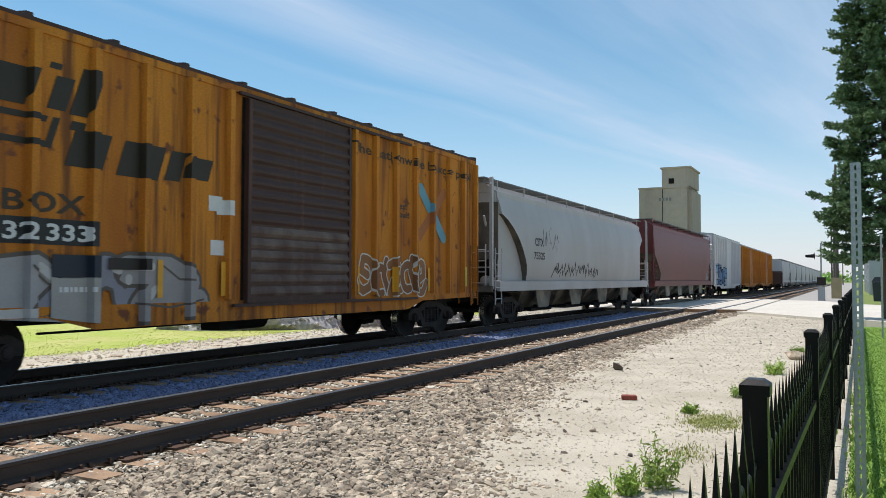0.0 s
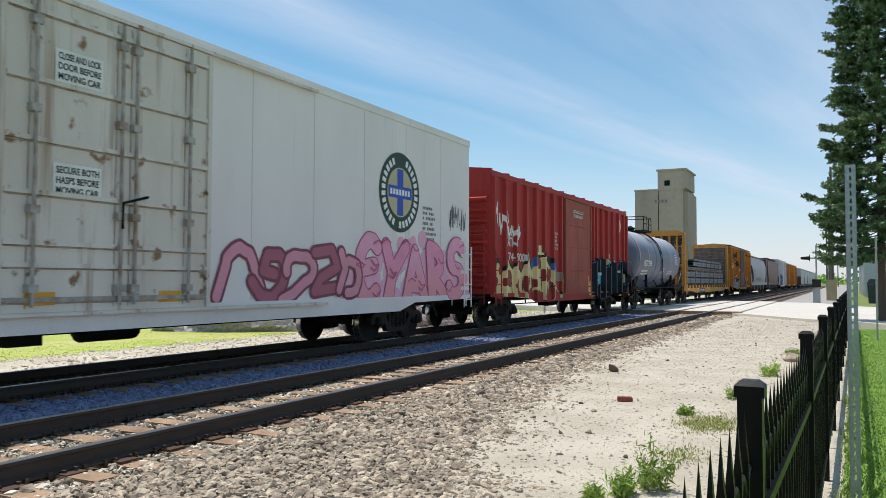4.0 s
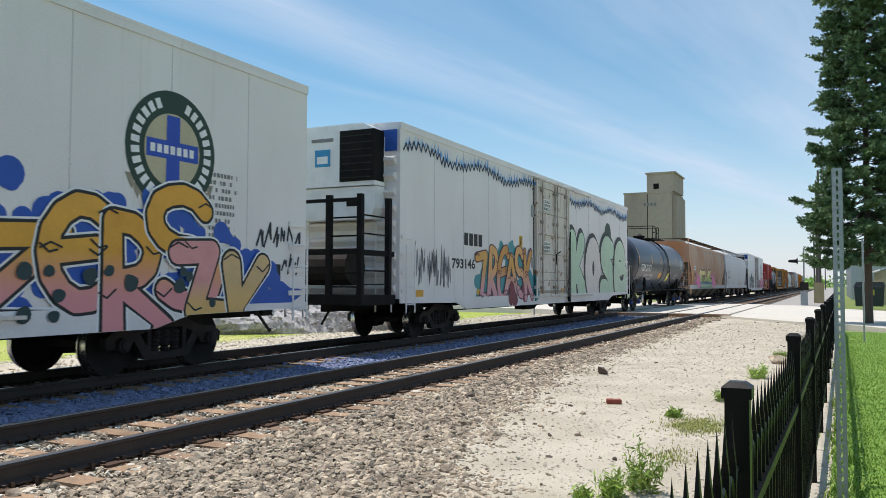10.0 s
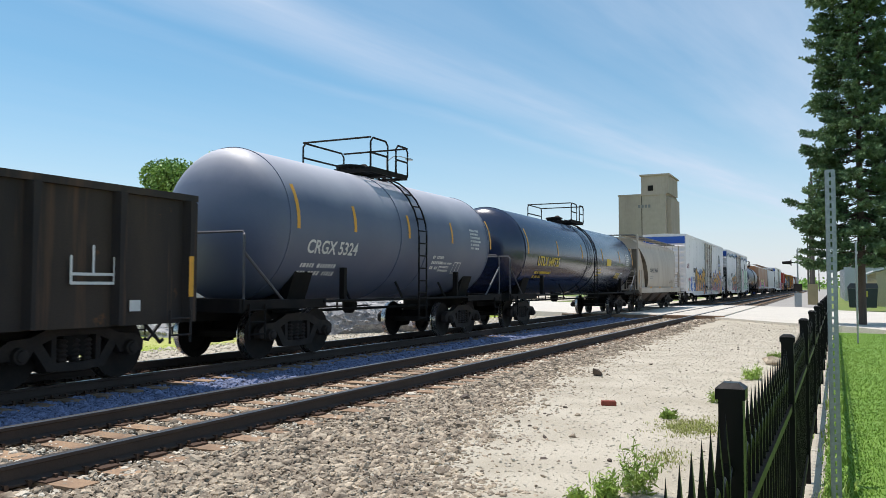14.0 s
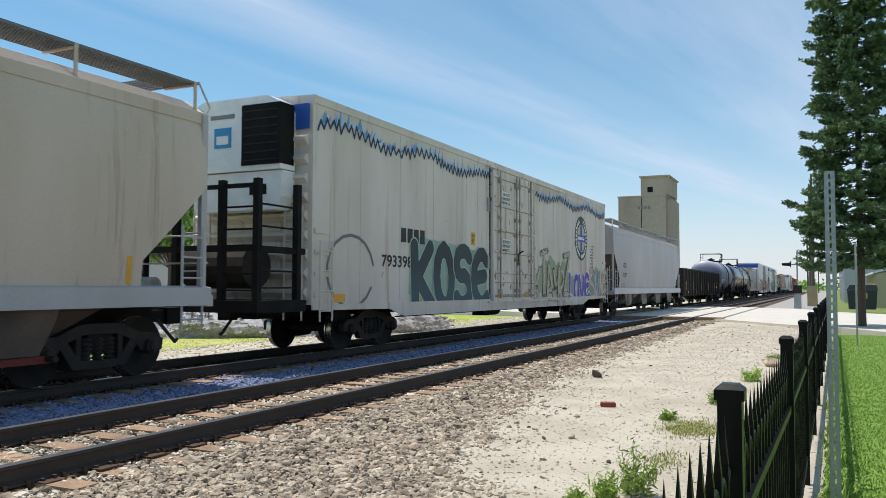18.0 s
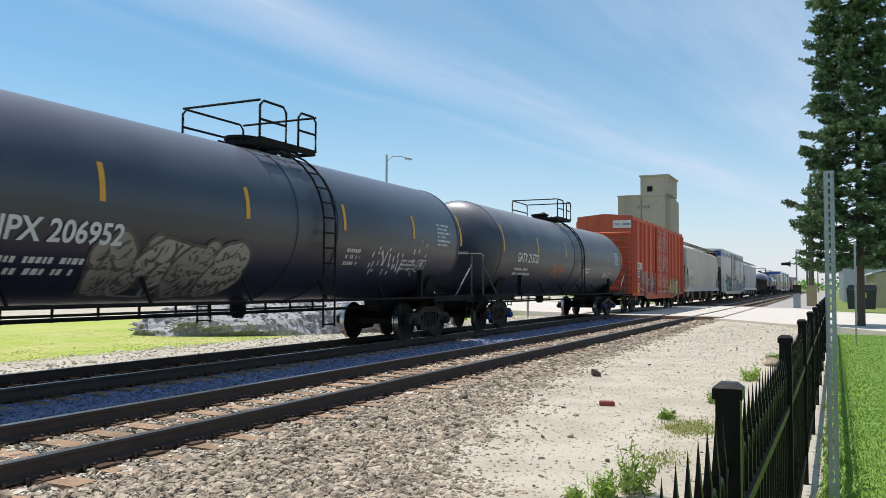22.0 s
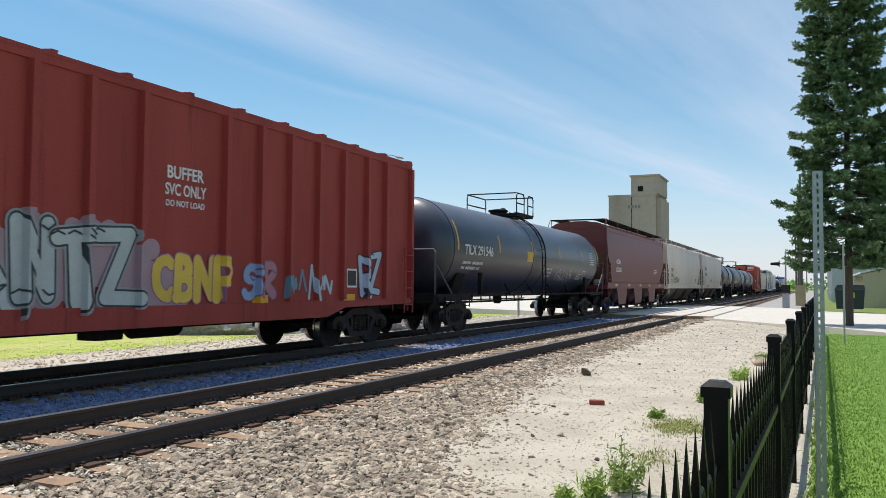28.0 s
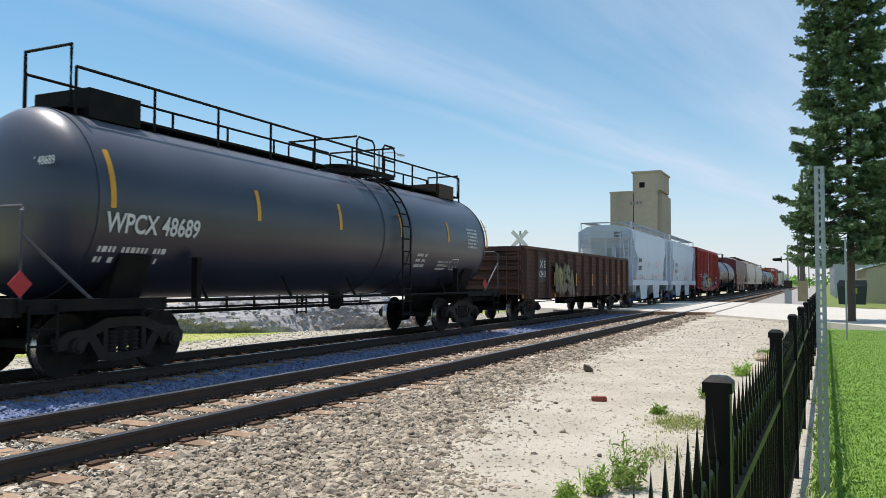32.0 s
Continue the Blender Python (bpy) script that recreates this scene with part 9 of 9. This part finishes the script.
def broadleaf(x, y, h, w, seed, label, trunk=0.3):
    g = np.random.default_rng(seed)
    t = thing("tree", pose(x, y, -0.4), label, "tree")
    part("trunk", shape(lathe, [(-0.2, trunk), (h * 0.3, trunk * 0.7), (h * 0.7, trunk * 0.35)], 10, "z"), bark, t)
    limbs = bmesh.new()
    cs, sz = [], []
    for k in range(38):
        a, e = g.uniform(0, math.tau), g.uniform(0.1, 1.0)
        rad = w * 0.5 * math.sqrt(g.uniform(0.05, 1)) * (1 - 0.5 * e) * g.uniform(0.7, 1.15)
        c = np.array([math.cos(a) * rad, math.sin(a) * rad, h * (0.3 + 0.62 * e)])
        tube(limbs, [(0, 0, h * 0.25), tuple(c * np.array([0.5, 0.5, 0.8])), tuple(c)], 0.06, 4)
        m = 620
        q = g.normal(size=(m, 3))
        q = q / np.linalg.norm(q, axis=1)[:, None] * (g.uniform(0.2, 1, m) ** 0.45)[:, None] * np.array([w * 0.19, w * 0.19, h * 0.13]) * g.uniform(0.5, 1.25)
        cs.append(c + q)
        sz.append(g.uniform(0.1, 0.24, m) * h / 14)
    part("branchwork", limbs, bark, t)
    part("crown", leaf_mesh("crown", np.concatenate(cs), np.concatenate(sz), g, leafm, 0.6), None, t, "light green leafy crown")
    return t


broadleaf(58.5, 58.0, 14.0, 9.0, 5, "leafy light green tree beyond the yard")
broadleaf(61.0, 54.6, 14.4, 9.0, 6, "leafy light green tree beyond the yard")
broadleaf(60.0, 73.5, 10.6, 7.0, 7, "small light green tree beyond the yard")
g = np.random.default_rng(12)
far = thing("far_trees", pose(0, 0, 0), "low line of distant trees on the horizon", "trees", kind="stuff")
cs = []
for k in range(300):
    a = math.radians(g.uniform(-14, 75))
    d = g.uniform(700, 1000)
    m = 60
    c = np.array([math.cos(a) * d, math.sin(a) * d, 4]) + g.normal(size=(m, 3)) * np.array([7, 7, 2.6])
    cs.append(c)
cs = np.concatenate(cs)
part("far_leaves", leaf_mesh("far_leaves", cs, g.uniform(1.0, 2.2, len(cs)), g, leafm, 0.7), None, far)


# ---------------------------------------------------------------- loose stones, grass and weeds
def stones(name, label, x0, x1, y0, y1, z, per, size, material, seed, thin=0.0, avoid=(), edge=None):
    """Loose stones over a stretch of ground, fewer further along it."""
    g = np.random.default_rng(seed)
    n = int((x1 - x0) * (y1 - y0) * per)
    x = x0 + (x1 - x0) * g.uniform(0, 1, n) ** (1 + thin)
    y = g.uniform(y0, y1, n)
    keep = np.ones(n, bool)
    for a, b in avoid:
        keep &= ~((y > a) & (y < b))
    if edge:
        off = y - edge[0](x)
        keep &= off > -edge[1] * g.exponential(1, n) if edge[1] else off > g.uniform(-0.05, 0.75, n) ** 2
        keep &= (off < 0.15) | (edge[1] == 0)
    x, y = x[keep], y[keep]
    s = size * g.lognormal(0, 0.32, len(x)) * (1 + 0.02 * np.maximum(x - 12, 0))
    p = np.stack([x, y, np.full(len(x), z) + g.uniform(-0.35, 0.35, len(x)) * s], 1)
    ob = new(name, scatter_mesh(name, p, s, g, material))
    return tagged(ob, label, "stones", kind="stuff")


rails_near = ((5.57, 5.77), (7.08, 7.27))
rails_far = ((9.55, 9.75), (11.06, 11.25))
stones("ballast_stones", "grey-brown crushed stones beside the near track", 2.6, 15, 1.7, 5.1, -0.176, 820, 0.0255, M["ballast"], 1, 0.35, edge=(ballast_edge, 0.0))
stones("ballast_stones", "grey-brown crushed stones along the near track", 15, 40, 3.8, 5.1, -0.176, 520, 0.024, M["ballast"], 21, 0.4, edge=(ballast_edge, 0.0))
stones("ballast_stones", "scattered crushed stones running out into the gravel", 2.6, 30, 1.0, 4.7, -0.173, 330, 0.017, M["ballast"], 2, 0.8, edge=(ballast_edge, 0.22))
stones("ballast_stones", "sparse crushed stones over the gravel lot", 2.6, 34, 0.8, 3.9, -0.174, 130, 0.012, M["lot_stone"], 22, 0.8)
stones("ballast_stones", "pale stones between the near rails", 2.6, 39, 5.1, 7.4, -0.2, 130, 0.02, M["lot_stone"], 26, 0.6, rails_near)
stones("ballast_stones", "grey-brown crushed stones between the near rails", 2.6, 39, 5.1, 7.5, -0.208, 430, 0.023, M["ballast"], 3, 0.6, rails_near)
# stones from here to the far track carry the train's shade in their colour
stones("ballast_stones", "crushed stones between the two tracks, train shade in their blue-grey", 4.0, 42, 7.35, 9.54, -0.215, 420, 0.027, M["ballast_in_shade"], 4, 0.5)
stones("ballast_stones", "crushed stones under the train, shade in their blue-grey", 4.0, 42, 9.5, 12.2, -0.215, 120, 0.03, M["ballast_in_shade"], 5, 0.5, rails_far)
stones("ballast_stones", "grey-brown crushed stones along the near track", -10, 2.6, 3.3, 5.1, -0.178, 190, 0.024, M["ballast"], 23)
stones("ballast_stones", "crushed stones between the near rails", -10, 2.6, 5.1, 7.5, -0.208, 150, 0.026, M["ballast"], 24, 0.0, rails_near)
stones("ballast_stones", "crushed stones between the tracks, shade in their blue-grey", -10, 4.0, 7.35, 9.54, -0.215, 150, 0.03, M["ballast_in_shade"], 25)
stones("pebbles", "small pale pebbles on the gravel lot", 2.5, 36, 0.3, 3.9, -0.174, 150, 0.009, M["lot_stone"], 6, 0.9)
stones("clods", "dark clods lying on the gravel lot", 4, 36, 0.6, 3.9, -0.168, 0.8, 0.022, M["dark_clod"], 7, 0.3)
stones("heap_stones", "loose grey stones at the foot of the heap", 6, 42, 12.3, 16.1, -0.335, 60, 0.03, M["lot_stone"], 8, 0.0)
stones("mow_strip_stones", "pale gravel at the foot of the fence", 2.5, 28, -0.12, 0.25, -0.17, 260, 0.011, M["lot_stone"], 9, 0.5, edge=(lawn_edge, 0.0))

g = np.random.default_rng(77)
hm = heap.matrix_basis
p = np.array([hm @ Vector(HEAP[i]) for i in g.integers(0, len(HEAP), 5200)]) + g.normal(size=(5200, 3)) * np.array([0.12, 0.12, 0.02])
tagged(new("heap_stones", scatter_mesh("heap_stones", p, 0.045 * g.lognormal(0, 0.3, len(p)), g, M["heap"])), "pale grey crushed stones covering the heap", "stones", kind="stuff")
one = thing("brick_fragment", pose(10.23, 2.56, -0.172, 0, 0, 20), "broken red brick lying on the gravel", "brick")
bm = boxes((-0.06, 0.06, -0.095, 0.095, 0, 0.06))
bmesh.ops.bevel(bm, geom=bm.edges[:], offset=0.008, segments=2, affect="EDGES")
part("brick", bm, M["brick"], one)
for x, y, s in ((13.51, 3.57, 0.12), (16.9, 0.95, 0.16), (9.83, 4.42, 0.08)):
    g = np.random.default_rng(int(x * 10))
    tagged(new("rock", scatter_mesh("rock", np.array([[x, y, -0.13]]), np.array([s]), g, M["dark_clod"] if x < 15 else M["ballast"])), "rough brown rock lying on the gravel", "rock", "rocks on the gravel")


def tufts(name, label, pts, height, blades, spread, material, seed, lean=0.5, width=0.006):
    """Grass or weed blades, bent, as narrow strips in one mesh."""
    g = np.random.default_rng(seed)
    pts = np.repeat(np.asarray(pts, float), blades, 0)
    n = len(pts)
    pts[:, :2] += g.normal(size=(n, 2)) * spread
    h = height * g.uniform(0.5, 1.2, n)
    a = g.uniform(0, math.tau, n)
    d = np.stack([np.cos(a), np.sin(a)], 1)
    w = np.stack([-d[:, 1], d[:, 0]], 1) * width * g.uniform(0.6, 1.4, n)[:, None]
    le = lean * g.uniform(0.2, 1, n)[:, None] * h[:, None]
    rows = []
    for f, k in ((0, 1.0), (0.5, 0.85), (1.0, 0.1)):
        c = pts[:, :2] + d * le * f * f
        z = pts[:, 2] + h * (f - 0.25 * f * f * lean)
        rows += [np.column_stack([c - w * k, z]), np.column_stack([c + w * k, z])]
    v = np.stack(rows, 1).reshape(-1, 3)
    b = 6 * np.arange(n)[:, None]
    f = np.concatenate([b + np.array([[0, 1, 3, 2]]), b + np.array([[2, 3, 5, 4]])])
    me = bpy.data.meshes.new(name)
    me.from_pydata(v, [], f)
    me.materials.append(material)
    return tagged(new(name, me), label, "grass", kind="stuff")


g = np.random.default_rng(31)
n = 52000
x = 3.0 + 26 * g.uniform(0, 1, n) ** 1.5
y = lawn_edge(x) - 0.01 - g.uniform(0, 1, n) ** 1.3 * (0.75 + 0.14 * x)
tufts("lawn_blades", "short bright green lawn blades", np.column_stack([x, y, np.full(n, -0.155)]), 0.03, 2, 0.02, M["blade"], 32, 0.7, 0.005)
n = 5000
x, y = g.uniform(8, 44, n), 15.6 + g.uniform(0, 1, n) ** 2 * 9
tufts("meadow_tufts", "longer yellow-green grass along the verge", np.column_stack([x, y, np.full(n, -0.34)]), 0.045, 8, 0.14, M["meadow_blade"], 33, 0.9, 0.007)


def weed(x, y, h, w, seed, material="weed", blades=90):
    g = np.random.default_rng(seed)
    t = thing("weed", pose(x, y, -0.175), "leafy green weed growing in the gravel", "weed", "weeds in the gravel")
    stems = bmesh.new()
    cs, sz = [], []
    for k in range(max(int(blades / 7), 5)):
        a, r = g.uniform(0, math.tau), w * math.sqrt(g.uniform(0, 1))
        L = h * g.uniform(0.55, 1.1) * (1 - 0.35 * r / w)
        p0, p1 = Vector((0.5 * r * math.cos(a), 0.5 * r * math.sin(a), 0)), Vector((r * math.cos(a), r * math.sin(a), L))
        tube(stems, [p0, (p0 + p1) / 2 + Vector((0, 0, 0.08 * L)), p1], 0.003, 4)
        m = 46
        s = g.uniform(0.15, 1.0, m)[:, None]
        cs.append(np.array(p0) * (1 - s) + np.array(p1) * s + g.normal(size=(m, 3)) * 0.028)
        sz.append(g.uniform(0.022, 0.055, m) * (1.15 - 0.6 * s[:, 0]))
    part("stem_cluster", stems, M[material], t)
    part("leaves", leaf_mesh("leaves", np.concatenate(cs), np.concatenate(sz), g, M[material], 0.22), None, t)


for k, (x, y, h, w) in enumerate(((6.0, 1.3, 0.4, 0.19), (5.75, 1.47, 0.22, 0.1), (5.45, 1.58, 0.14, 0.06), (11.1, 1.3, 0.26, 0.15), (14.1, 1.12, 0.3, 0.24), (9.55, 1.68, 0.09, 0.08), (18.0, 1.0, 0.24, 0.25))):
    weed(x, y, h, w, 40 + k)
pts = np.column_stack([g.normal(9.0, 0.28, 260), g.normal(1.35, 0.16, 260), np.full(260, -0.172)])
tufts("dry_grass", "low yellow-green grass patch in the gravel", pts, 0.035, 9, 0.05, M["dry"], 51, 0.9, 0.004)
pts = np.column_stack([g.normal(7.3, 0.2, 60), g.normal(1.35, 0.1, 60), np.full(60, -0.172)])
tufts("dry_grass", "sparse dry grass in the gravel", pts, 0.04, 7, 0.06, M["dry"], 52, 0.9, 0.004)
n = 60
x = g.uniform(4.5, 20, n)
pts = np.column_stack([x, lawn_edge(x) - 0.12 * g.uniform(0, 1, n), np.full(n, -0.15)])
tufts("edge_weeds", "taller weeds along the lawn's edge", pts, 0.12, 12, 0.06, M["weed"], 53, 0.7, 0.008)


# ---------------------------------------------------------------- motion
TRACK_Y, BEND, RADIUS = 10.40, 285.0, 900.0


def run(t):
    """Metres that the train has gone at t seconds."""
    u = t / 10
    return 176.19 * u - 2.458 * u * u + 0.215 * u ** 3


def on_track(s):
    """The pose on the far track s metres along it: straight, then a left-hand bend."""
    if s < BEND:
        return pose(s, TRACK_Y, 0)
    a = (s - BEND) / RADIUS
    return pose(BEND + RADIUS * math.sin(a), TRACK_Y + RADIUS * (1 - math.cos(a)), 0, 0, 0, math.degrees(a))


def motions():
    times = [0.0, 0.1] + [float(k) for k in range(1, 32)] + [31.9, 32.0]
    for ob, s in CARS + LOADS:
        walk(ob, [(t, on_track(s + run(t))) for t in times])
    # wheels roll while their car passes near
    middle = {ob: s for ob, s in CARS}
    for w, car, x, ax, side in WHEELSETS:
        near = [k / 30 for k in range(961) if -4 < middle[car] + x + run(k / 30) < 42]
        if len(near) < 3:
            continue
        start = run(near[0])
        rows = [(t, math.degrees((run(t) - start) / 0.457)) for t in near]
        rows = [(0.0, 0.0)] * (near[0] > 0) + rows + [(32.0, rows[-1][1])] * (near[-1] < 32)
        walk(w, [(t, pose(ax, side * 0.79, 0.457, 0, a, 0) @ pose(0, 0, 0, 0, 0, 0 if side < 0 else 180)) for t, a in rows])


motions()
